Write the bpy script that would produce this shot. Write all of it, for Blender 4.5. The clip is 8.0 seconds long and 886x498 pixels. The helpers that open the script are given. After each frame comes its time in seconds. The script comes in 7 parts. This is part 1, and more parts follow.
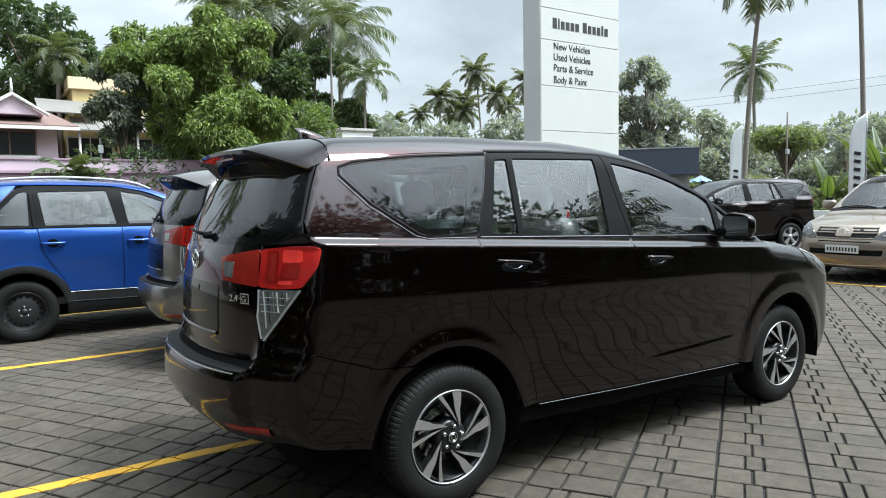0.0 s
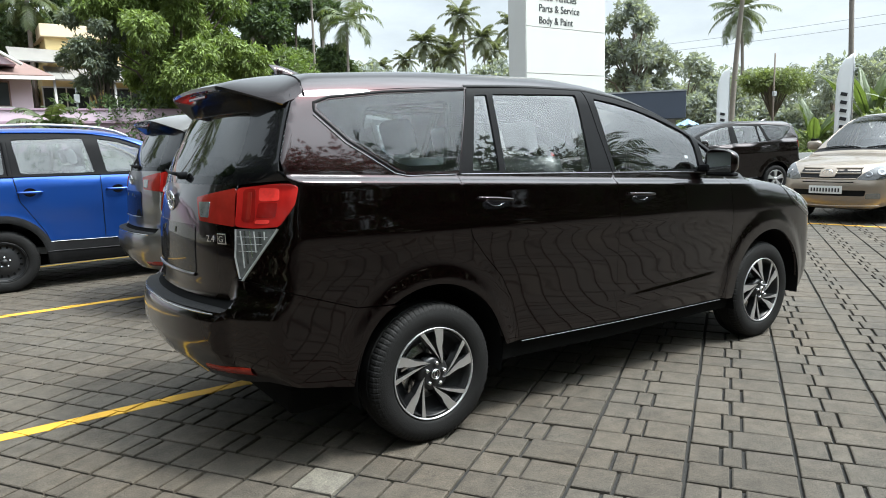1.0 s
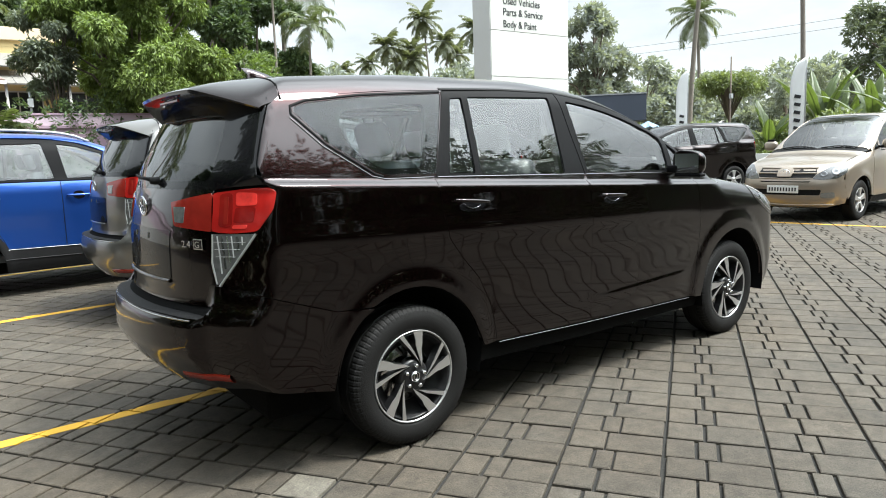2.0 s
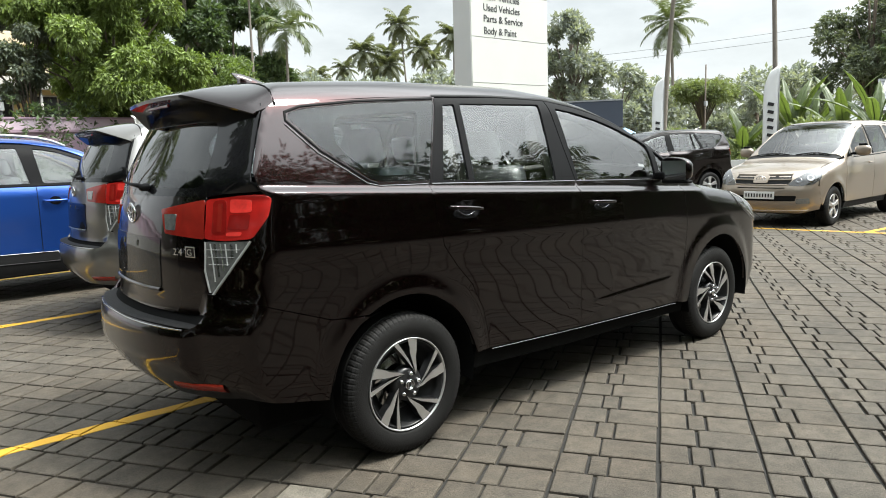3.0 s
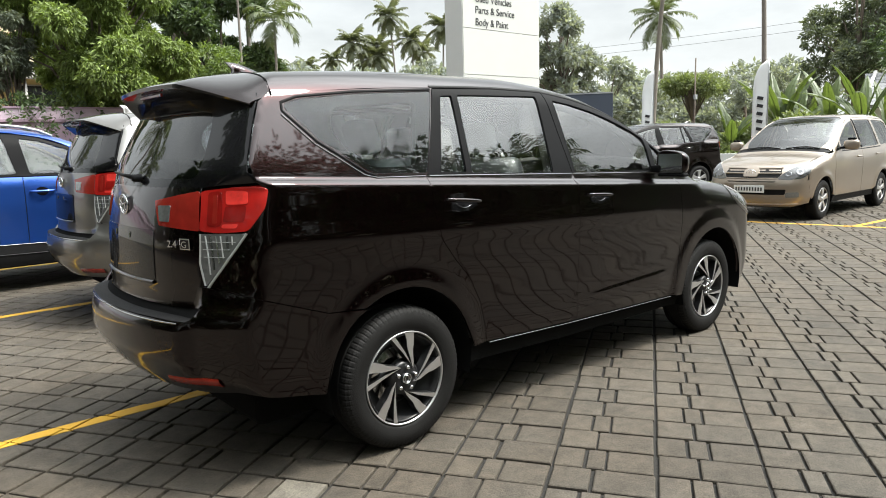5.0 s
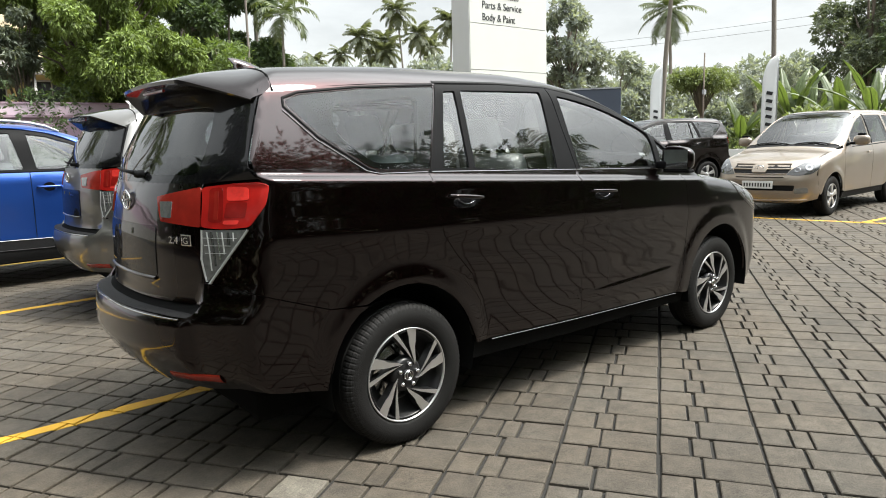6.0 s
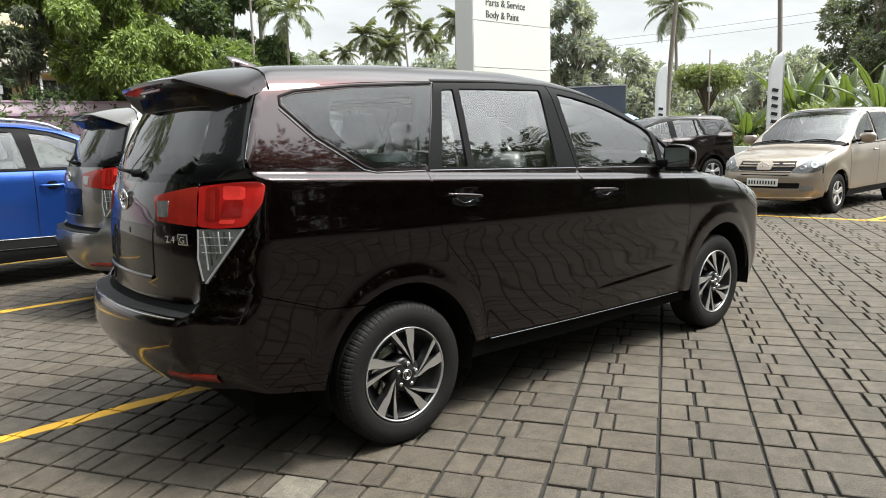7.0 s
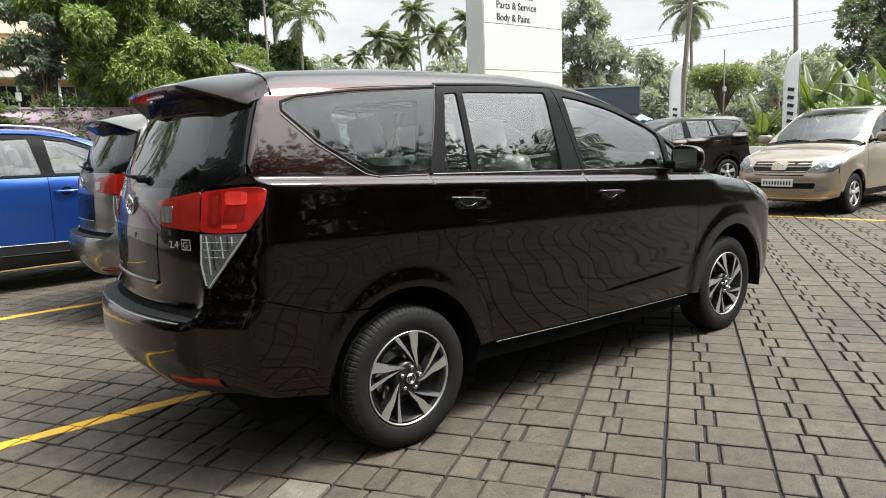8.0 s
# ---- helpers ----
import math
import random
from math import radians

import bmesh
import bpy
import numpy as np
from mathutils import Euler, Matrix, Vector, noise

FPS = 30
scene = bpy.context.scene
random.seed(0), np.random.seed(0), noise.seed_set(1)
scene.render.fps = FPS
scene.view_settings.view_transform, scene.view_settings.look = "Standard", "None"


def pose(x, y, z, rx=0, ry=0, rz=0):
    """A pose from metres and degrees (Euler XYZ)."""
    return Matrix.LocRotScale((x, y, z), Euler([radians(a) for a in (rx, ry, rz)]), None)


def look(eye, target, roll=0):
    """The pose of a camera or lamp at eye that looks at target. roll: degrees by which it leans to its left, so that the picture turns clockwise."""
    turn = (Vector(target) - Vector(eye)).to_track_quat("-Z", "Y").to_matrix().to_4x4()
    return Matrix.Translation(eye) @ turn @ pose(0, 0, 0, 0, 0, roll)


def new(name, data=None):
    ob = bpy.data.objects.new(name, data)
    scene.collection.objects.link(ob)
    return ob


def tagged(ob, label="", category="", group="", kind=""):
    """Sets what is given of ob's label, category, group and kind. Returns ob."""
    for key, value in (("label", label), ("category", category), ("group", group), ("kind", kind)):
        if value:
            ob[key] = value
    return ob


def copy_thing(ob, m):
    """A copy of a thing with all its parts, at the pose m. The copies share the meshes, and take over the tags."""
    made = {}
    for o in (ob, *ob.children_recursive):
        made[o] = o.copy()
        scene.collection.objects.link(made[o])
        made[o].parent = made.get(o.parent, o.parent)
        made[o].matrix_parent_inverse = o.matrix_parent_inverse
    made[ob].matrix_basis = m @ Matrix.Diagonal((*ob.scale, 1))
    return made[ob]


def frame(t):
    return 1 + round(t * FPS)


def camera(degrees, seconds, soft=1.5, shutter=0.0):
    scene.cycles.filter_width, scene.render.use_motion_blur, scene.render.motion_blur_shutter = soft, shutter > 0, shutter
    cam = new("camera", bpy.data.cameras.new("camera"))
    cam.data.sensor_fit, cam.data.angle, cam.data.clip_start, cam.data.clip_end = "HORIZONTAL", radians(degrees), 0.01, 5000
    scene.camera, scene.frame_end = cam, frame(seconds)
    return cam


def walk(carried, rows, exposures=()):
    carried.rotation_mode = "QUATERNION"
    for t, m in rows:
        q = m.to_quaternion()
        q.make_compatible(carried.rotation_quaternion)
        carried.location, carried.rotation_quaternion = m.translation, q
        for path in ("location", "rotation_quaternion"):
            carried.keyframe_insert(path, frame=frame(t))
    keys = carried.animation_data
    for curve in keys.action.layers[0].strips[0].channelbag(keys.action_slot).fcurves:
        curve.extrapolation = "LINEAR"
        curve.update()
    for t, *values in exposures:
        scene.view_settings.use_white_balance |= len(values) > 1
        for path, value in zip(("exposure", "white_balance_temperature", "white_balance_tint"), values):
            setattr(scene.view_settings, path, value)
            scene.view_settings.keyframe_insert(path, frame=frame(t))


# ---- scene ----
cam = camera(66.1, 8.0, soft=1.0)
PATH = [
    (0, (-1.743, -3.449, 1.454), (-0.64, -1.788, 1.303), -1.1),
    (0.5, (-1.718, -3.465, 1.417), (-0.613, -1.815, 1.182), -1.3),
    (1, (-1.702, -3.447, 1.397), (-0.581, -1.817, 1.097), -1.8),
    (1.5, (-1.726, -3.438, 1.395), (-0.563, -1.84, 1.091), -2.1),
    (3, (-1.815, -3.357, 1.406), (-0.555, -1.83, 1.125), -2.0),
    (3.5, (-1.832, -3.332, 1.408), (-0.555, -1.818, 1.126), -1.8),
    (4, (-1.832, -3.308, 1.408), (-0.547, -1.803, 1.123), -1.9),
    (4.5, (-1.832, -3.305, 1.405), (-0.545, -1.803, 1.11), -1.8),
    (6, (-1.801, -3.313, 1.407), (-0.536, -1.796, 1.09), -1.7),
    (6.5, (-1.783, -3.318, 1.407), (-0.528, -1.795, 1.085), -1.8),
    (7, (-1.766, -3.322, 1.41), (-0.514, -1.796, 1.087), -1.8),
    (7.5, (-1.744, -3.329, 1.412), (-0.507, -1.791, 1.094), -2.0),
    (8, (-1.72, -3.352, 1.412), (-0.502, -1.798, 1.098), -2.3),
]
walk(cam, [(t, look(e, g, r)) for t, e, g, r in PATH], exposures=[(0, 0.17, 5830, 4), (0.5, 0.29, 5850, 5), (1.0, 0.40, 5980, 5), (1.5, 0.55, 6050, 5), (3.0, 0.40, 6370, 6), (8, 0.41, 6500, 8)])

# ---- light ----
SUN_ELEVATION, SUN_AZIMUTH = radians(60), radians(-45)   # azimuth from +x towards +y
world = bpy.data.worlds.new("sky")
world.use_nodes = True
scene.world = world
wt = world.node_tree
sky = wt.nodes.new("ShaderNodeTexSky")
sky.sky_type, sky.sun_disc = "NISHITA", False
sky.sun_elevation = SUN_ELEVATION
sky.sun_rotation = math.pi / 2 - SUN_AZIMUTH
sky.air_density, sky.dust_density, sky.ozone_density = 1.2, 6.0, 1.0
# thin high cloud over the blue
coord = wt.nodes.new("ShaderNodeTexCoord")
stretch = wt.nodes.new("ShaderNodeMapping")
stretch.inputs["Scale"].default_value = (1.0, 1.0, 2.6)
cloud = wt.nodes.new("ShaderNodeTexNoise")
cloud.inputs["Scale"].default_value, cloud.inputs["Detail"].default_value = 2.3, 7.0
cloud.inputs["Roughness"].default_value = 0.58
ramp = wt.nodes.new("ShaderNodeMapRange")
ramp.inputs["From Min"].default_value, ramp.inputs["From Max"].default_value = 0.30, 0.62
ramp.inputs["To Min"].default_value, ramp.inputs["To Max"].default_value = 0.55, 0.97
veil = wt.nodes.new("ShaderNodeMix")
veil.data_type = "RGBA"
# the haze is brighter overhead and glows towards the sun
aim = wt.nodes.new("ShaderNodeVectorMath")
aim.operation = "DOT_PRODUCT"
aim.inputs[1].default_value = (math.cos(SUN_ELEVATION) * math.cos(SUN_AZIMUTH), math.cos(SUN_ELEVATION) * math.sin(SUN_AZIMUTH), math.sin(SUN_ELEVATION))
glow = wt.nodes.new("ShaderNodeMapRange")
glow.interpolation_type = "SMOOTHSTEP"
glow.inputs["From Min"].default_value, glow.inputs["From Max"].default_value = 0.62, 1.0
glow.inputs["To Min"].default_value, glow.inputs["To Max"].default_value = 1.0, 6.2
height = wt.nodes.new("ShaderNodeSeparateXYZ")
zenith = wt.nodes.new("ShaderNodeMapRange")
zenith.interpolation_type = "SMOOTHSTEP"
zenith.inputs["From Min"].default_value, zenith.inputs["From Max"].default_value = 0.14, 0.60
zenith.inputs["To Min"].default_value, zenith.inputs["To Max"].default_value = 1.0, 1.3
both = wt.nodes.new("ShaderNodeMath")
both.operation = "MULTIPLY"
wt.links.new(coord.outputs["Generated"], height.inputs["Vector"])
wt.links.new(height.outputs["Z"], zenith.inputs["Value"])
wt.links.new(zenith.outputs["Result"], both.inputs[0])
haze = wt.nodes.new("ShaderNodeVectorMath")
haze.operation = "SCALE"
haze.inputs[0].default_value = (12.0, 12.4, 12.6)
wt.links.new(coord.outputs["Generated"], aim.inputs[0])
wt.links.new(aim.outputs["Value"], glow.inputs["Value"])
wt.links.new(glow.outputs["Result"], both.inputs[1])
wt.links.new(both.outputs["Value"], haze.inputs["Scale"])
wt.links.new(haze.outputs["Vector"], veil.inputs["B"])
back = wt.nodes["Background"]
back.inputs["Strength"].default_value = 0.072
wt.links.new(coord.outputs["Generated"], stretch.inputs["Vector"])
wt.links.new(stretch.outputs["Vector"], cloud.inputs["Vector"])
wt.links.new(cloud.outputs["Fac"], ramp.inputs["Value"])
wt.links.new(ramp.outputs["Result"], veil.inputs["Factor"])
wt.links.new(sky.outputs["Color"], veil.inputs["A"])
wt.links.new(veil.outputs["Result"], back.inputs["Color"])
sun = new("sun", bpy.data.lights.new("sun", "SUN"))
sun.data.energy, sun.data.angle, sun.data.color = 5.0, radians(11.0), (1.0, 0.95, 0.87)
to_sun = Vector((math.cos(SUN_ELEVATION) * math.cos(SUN_AZIMUTH), math.cos(SUN_ELEVATION) * math.sin(SUN_AZIMUTH), math.sin(SUN_ELEVATION)))
sun.matrix_basis = look(to_sun * 60, (0, 0, 0))


# ---- materials ----
def material(name, color, rough=0.5, metal=0.0, vary=0.12, scale=8.0, fine=90.0, bump=0.0, bump_scale=60.0, coat=0.0, tone=None,
             each=0.0, island=0.0, flakes=0.0, spec=0.5):
    """A procedural surface: a base colour that drifts at two scales, with relief, lacquer and a tone of its own for each piece."""
    m = bpy.data.materials.new(name)
    m.use_nodes = True
    t = m.node_tree
    b = t.nodes["Principled BSDF"]
    co = t.nodes.new("ShaderNodeTexCoord")
    b.inputs["Roughness"].default_value, b.inputs["Metallic"].default_value = rough, metal
    b.inputs["Coat Weight"].default_value, b.inputs["Coat Roughness"].default_value = coat, 0.035
    b.inputs["Coat IOR"].default_value = 1.45
    b.inputs["Specular IOR Level"].default_value = spec

    def noise_at(s, detail):
        n = t.nodes.new("ShaderNodeTexNoise")
        n.inputs["Scale"].default_value, n.inputs["Detail"].default_value = s, detail
        t.links.new(co.outputs["Object"], n.inputs["Vector"])
        return n.outputs["Fac"]

    def blend(a, c, fac):
        mix = t.nodes.new("ShaderNodeMix")
        mix.data_type = "RGBA"
        for socket, v in (("A", a), ("B", c)):
            if isinstance(v, tuple):
                mix.inputs[socket].default_value = (*v, 1)
            else:
                t.links.new(v, mix.inputs[socket])
        t.links.new(fac, mix.inputs["Factor"])
        return mix.outputs["Result"]

    dark = tuple(max(0.0, c * (1 - 1.6 * vary)) for c in color)
    light = tone if tone else tuple(min(1.0, c * (1 + 1.6 * vary)) for c in color)
    col = blend(dark, light, noise_at(scale, 5.0))
    col = blend(col, color, noise_at(fine, 3.0))
    if each or island:
        if each:
            r = t.nodes.new("ShaderNodeObjectInfo").outputs["Random"]
        else:
            r = t.nodes.new("ShaderNodeNewGeometry").outputs["Random Per Island"]
        k = each or island
        mr = t.nodes.new("ShaderNodeMapRange")
        mr.inputs["To Min"].default_value, mr.inputs["To Max"].default_value = 1 - k, 1 + k
        t.links.new(r, mr.inputs["Value"])
        hsv = t.nodes.new("ShaderNodeHueSaturation")
        t.links.new(mr.outputs["Result"], hsv.inputs["Value"])
        t.links.new(col, hsv.inputs["Color"])
        col = hsv.outputs["Color"]
    t.links.new(col, b.inputs["Base Color"])
    if bump:
        bp = t.nodes.new("ShaderNodeBump")
        bp.inputs["Strength"].default_value, bp.inputs["Distance"].default_value = bump, 0.01
        t.links.new(noise_at(bump_scale, 6.0), bp.inputs["Height"])
        t.links.new(bp.outputs["Normal"], b.inputs["Normal"])
    return m


def leaf_material(name, color, rough=0.5, k=0.45, through_light=0.35, drift=0.3):
    m = material(name, color, rough, vary=drift, scale=0.7, fine=5.0, island=k)
    t = m.node_tree
    b = t.nodes["Principled BSDF"]
    out = t.nodes["Material Output"]
    tr = t.nodes.new("ShaderNodeBsdfTranslucent")
    tr.inputs["Color"].default_value = (min(1, color[0] * 1.7), min(1, color[1] * 1.7), color[2] * 0.8, 1)
    mix = t.nodes.new("ShaderNodeMixShader")
    mix.inputs["Fac"].default_value = through_light
    t.links.new(b.outputs["BSDF"], mix.inputs[1])
    t.links.new(tr.outputs["BSDF"], mix.inputs[2])
    t.links.new(mix.outputs["Shader"], out.inputs["Surface"])
    return m


def glass_material(name, tint, gloss=1.0, ior=1.5):
    m = bpy.data.materials.new(name)
    m.use_nodes = True
    t = m.node_tree
    t.nodes.remove(t.nodes["Principled BSDF"])
    out = t.nodes["Material Output"]
    clear = t.nodes.new("ShaderNodeBsdfTransparent")
    clear.inputs["Color"].default_value = (*tint, 1)
    shine = t.nodes.new("ShaderNodeBsdfGlossy")
    shine.inputs["Roughness"].default_value = 0.0
    shine.inputs["Color"].default_value = (gloss, gloss, gloss, 1)
    fr = t.nodes.new("ShaderNodeFresnel")
    fr.inputs["IOR"].default_value = ior
    mix = t.nodes.new("ShaderNodeMixShader")
    t.links.new(fr.outputs["Fac"], mix.inputs["Fac"])
    t.links.new(clear.outputs["BSDF"], mix.inputs[1])
    t.links.new(shine.outputs["BSDF"], mix.inputs[2])
    t.links.new(mix.outputs["Shader"], out.inputs["Surface"])
    return m


def lens_material(name, color, rough=0.08):
    m = material(name, color, rough, vary=0.45, scale=16, fine=60, coat=0.6, spec=0.2)
    return m


def paver_material(name, color, pieces):
    """Worn concrete: broad stains over many blocks, blotches, coarse sand grain and pale specks."""
    m = bpy.data.materials.new(name)
    m.use_nodes = True
    t = m.node_tree
    b = t.nodes["Principled BSDF"]
    b.inputs["Roughness"].default_value, b.inputs["Specular IOR Level"].default_value = 0.82, 0.35
    geo = t.nodes.new("ShaderNodeNewGeometry")

    def noise_at(s, detail, rough=0.6):
        n = t.nodes.new("ShaderNodeTexNoise")
        n.inputs["Scale"].default_value, n.inputs["Detail"].default_value, n.inputs["Roughness"].default_value = s, detail, rough
        t.links.new(geo.outputs["Position"], n.inputs["Vector"])
        return n.outputs["Fac"]

    def ramp(fac, a, c, lo, hi):
        r = t.nodes.new("ShaderNodeMapRange")
        r.inputs["From Min"].default_value, r.inputs["From Max"].default_value = a, c
        r.inputs["To Min"].default_value, r.inputs["To Max"].default_value = lo, hi
        t.links.new(fac, r.inputs["Value"])
        return r.outputs["Result"]

    def times(a, c):
        k = t.nodes.new("ShaderNodeMath")
        k.operation = "MULTIPLY"
        t.links.new(a, k.inputs[0])
        t.links.new(c, k.inputs[1])
        return k.outputs["Value"]

    hue = t.nodes.new("ShaderNodeMix")
    hue.data_type = "RGBA"
    hue.inputs["A"].default_value = (color[0] * 1.03, color[1] * 0.985, color[2] * 0.94, 1)
    hue.inputs["B"].default_value = (color[0] * 0.98, color[1] * 1.0, color[2] * 1.03, 1)
    t.links.new(ramp(noise_at(1.1, 5.0), 0.35, 0.65, 0.0, 1.0), hue.inputs["Factor"])
    value = times(ramp(noise_at(0.9, 4.0), 0.3, 0.7, 0.84, 1.16), ramp(noise_at(11.0, 6.0, 0.7), 0.3, 0.7, 0.66, 1.34))
    value = times(value, ramp(noise_at(150.0, 3.0), 0.28, 0.72, 0.66, 1.34))
    value = times(value, ramp(noise_at(60.0, 2.0), 0.66, 0.76, 1.0, 1.55))
    pick = t.nodes.new("ShaderNodeObjectInfo").outputs["Random"] if pieces == "object" else geo.outputs["Random Per Island"]
    value = times(value, ramp(pick, 0.0, 1.0, 0.88, 1.12))
    hsv = t.nodes.new("ShaderNodeHueSaturation")
    t.links.new(hue.outputs["Result"], hsv.inputs["Color"])
    t.links.new(value, hsv.inputs["Value"])
    t.links.new(hsv.outputs["Color"], b.inputs["Base Color"])
    bp = t.nodes.new("ShaderNodeBump")
    bp.inputs["Strength"].default_value, bp.inputs["Distance"].default_value = 0.9, 0.006
    t.links.new(noise_at(75.0, 8.0, 0.7), bp.inputs["Height"])
    t.links.new(bp.outputs["Normal"], b.inputs["Normal"])
    return m


PAINT_MAROON = material("maroon_paint", (0.0085, 0.0024, 0.0027), 0.30, 1.0, vary=0.06, scale=3, fine=900, coat=1.0, spec=0.0)
PAINT_SILVER = material("silver_paint", (0.20, 0.193, 0.182), 0.30, 0.75, vary=0.05, scale=3, fine=900, coat=1.0)
PAINT_BROWN = material("dark_brown_paint", (0.010, 0.006, 0.0058), 0.38, 1.0, vary=0.06, scale=3, fine=900, coat=1.0, spec=0.0)
PAINT_BLUE = material("blue_paint", (0.018, 0.075, 0.34), 0.30, 0.65, vary=0.05, scale=3, fine=900, coat=1.0)
PAINT_GOLD = material("gold_paint", (0.33, 0.277, 0.225), 0.34, 0.7, vary=0.05, scale=3, fine=900, coat=1.0)
BLACK_TRIM = material("black_trim", (0.006, 0.006, 0.0065), 0.5, vary=0.15, scale=20, fine=300, spec=0.06)
BLACK_GLOSS = material("gloss_black", (0.006, 0.006, 0.007), 0.25, vary=0.1, scale=10, coat=0.8, spec=0.05)
BLACK_PLASTIC = material("black_plastic", (0.011, 0.011, 0.0115), 0.6, vary=0.2, scale=25, fine=500, bump=0.15, bump_scale=900, spec=0.15)
INNER = material("dark_inner", (0.005, 0.005, 0.005), 0.9, vary=0.1, spec=0.08)
RUBBER = material("tyre_rubber", (0.008, 0.0078, 0.0077), 0.66, vary=0.25, scale=12, fine=160, bump=0.2, bump_scale=220, tone=(0.014, 0.0135, 0.013), spec=0.18)
MACHINED = material("machined_alloy", (0.74, 0.74, 0.75), 0.38, 1.0, vary=0.05, scale=30, fine=400)
ALLOY_DARK = material("dark_alloy", (0.018, 0.018, 0.019), 0.35, 0.4, vary=0.1, scale=20)
ALLOY_SILVER = material("silver_alloy", (0.5, 0.5, 0.5), 0.35, 0.8, vary=0.06, scale=20)
STEEL_BLACK = material("black_steel", (0.014, 0.014, 0.015), 0.45, 0.2, vary=0.1, scale=20)
DARK_CHROME = material("dark_chrome", (0.18, 0.18, 0.185), 0.14, 1.0, vary=0.05, scale=20)
CHROME = material("chrome", (0.72, 0.72, 0.73), 0.09, 1.0, vary=0.03, scale=20)
DULL_CHROME = material("satin_chrome", (0.50, 0.50, 0.50), 0.22, 1.0, vary=0.05, scale=20)
LENS_RED = lens_material("red_lens", (0.42, 0.016, 0.013), 0.14)
LENS_BRIGHT = lens_material("bright_red_lens", (0.95, 0.05, 0.04), 0.12)
LENS_DEEP = lens_material("deep_red_lens", (0.24, 0.010, 0.008), 0.12)
LENS_INNER = lens_material("dark_red_lens", (0.26, 0.018, 0.012), 0.14)
HEADLAMP = material("headlamp_glass", (0.085, 0.085, 0.085), 0.12, 0.6, vary=0.5, scale=40, fine=120, coat=1.0)
LENS_CLEAR = material("clear_lens", (0.22, 0.225, 0.22), 0.12, 0.5, vary=0.55, scale=45, fine=140, coat=1.0)
LENS_WHITE = material("white_lens_rib", (0.42, 0.43, 0.42), 0.2, vary=0.15, scale=60, fine=200, coat=1.0)
REFLECTOR = lens_material("red_reflector", (0.25, 0.02, 0.01), 0.2)
GLASS_SIDE = glass_material("side_glass", (0.80, 0.85, 0.85), 0.95, 1.68)
GLASS_QUARTER = glass_material("quarter_glass", (0.62, 0.69, 0.70), 0.95, 1.43)
GLASS_REAR = glass_material("rear_glass", (0.34, 0.38, 0.37), 0.95, 1.6)
GLASS_CLEAR = glass_material("clear_glass", (0.66, 0.72, 0.70), 0.95, 2.0)
SEAT = material("seat_fabric", (0.035, 0.034, 0.033), 0.85, vary=0.2, scale=10, fine=300, bump=0.2, bump_scale=300)
WRAP = material("seat_wrap", (0.42, 0.43, 0.43), 0.25, vary=0.2, scale=14)
CABIN = material("cabin_plastic", (0.05, 0.048, 0.045), 0.7, vary=0.2, scale=12)
LINER = material("headliner", (0.42, 0.40, 0.37), 0.9, vary=0.1, scale=10)
PLATE_WHITE = material("plate_white", (0.72, 0.72, 0.70), 0.45, vary=0.06, scale=20)
INK = material("black_ink", (0.012, 0.012, 0.014), 0.5, vary=0.1)

PAVER = paver_material("paver_concrete", (0.0635, 0.0545, 0.0425), "object")
PAVER_FAR = paver_material("paver_concrete_far", (0.0635, 0.0545, 0.0425), "island")
PAVER_PALE = paver_material("pale_paver", (0.118, 0.107, 0.087), "object")
JOINT = material("joint_grit", (0.014, 0.013, 0.011), 0.95, vary=0.4, scale=9, fine=150, bump=0.6, bump_scale=160)
SOIL = material("ground_soil", (0.16, 0.12, 0.08), 0.95, vary=0.35, scale=0.6, fine=14, bump=0.5, bump_scale=30, tone=(0.10, 0.13, 0.05))
YELLOW = material("yellow_line_paint", (0.60, 0.335, 0.024), 0.75, vary=0.30, scale=7, fine=60, bump=0.3, bump_scale=120)
SIGN_PANEL = material("sign_panel", (0.475, 0.48, 0.45), 0.45, vary=0.08, scale=1.2, fine=20)
SIGN_SIDE = material("sign_side", (0.60, 0.60, 0.575), 0.5, vary=0.08, scale=1.5, fine=20)
STEEL = material("painted_steel", (0.34, 0.35, 0.36), 0.45, 0.5, vary=0.15, scale=8)
BANNER = material("banner_cloth", (0.74, 0.75, 0.75), 0.8, vary=0.05, scale=4, fine=60)
NAVY = material("navy_fascia", (0.045, 0.055, 0.078), 0.5, vary=0.12, scale=1.5)
CONCRETE = material("grey_plaster", (0.36, 0.35, 0.33), 0.9, vary=0.2, scale=1.2, fine=20, bump=0.3, bump_scale=40)
WHITE_WALL = material("white_plaster", (0.62, 0.62, 0.60), 0.85, vary=0.12, scale=0.8, fine=14, bump=0.2, bump_scale=40)
CREAM_WALL = material("cream_plaster", (0.60, 0.50, 0.34), 0.9, vary=0.16, scale=0.7, fine=10, bump=0.2, bump_scale=40)
MAUVE_WALL = material("mauve_plaster", (0.34, 0.24, 0.30), 0.9, vary=0.16, scale=0.7, fine=10, bump=0.2, bump_scale=40)
PINK_WALL = material("pink_plaster", (0.50, 0.40, 0.46), 0.9, vary=0.14, scale=0.7, fine=10, bump=0.2, bump_scale=40)
YELLOW_WALL = material("yellow_plaster", (0.54, 0.42, 0.20), 0.9, vary=0.14, scale=0.7, fine=10, bump=0.2, bump_scale=40)
ROOF_BROWN = material("brown_roof", (0.17, 0.11, 0.095), 0.85, vary=0.25, scale=2.0, fine=20, bump=0.3, bump_scale=30)
ROOF_SHEET = material("corrugated_sheet", (0.19, 0.18, 0.165), 0.6, 0.1, vary=0.25, scale=1.2, fine=14)
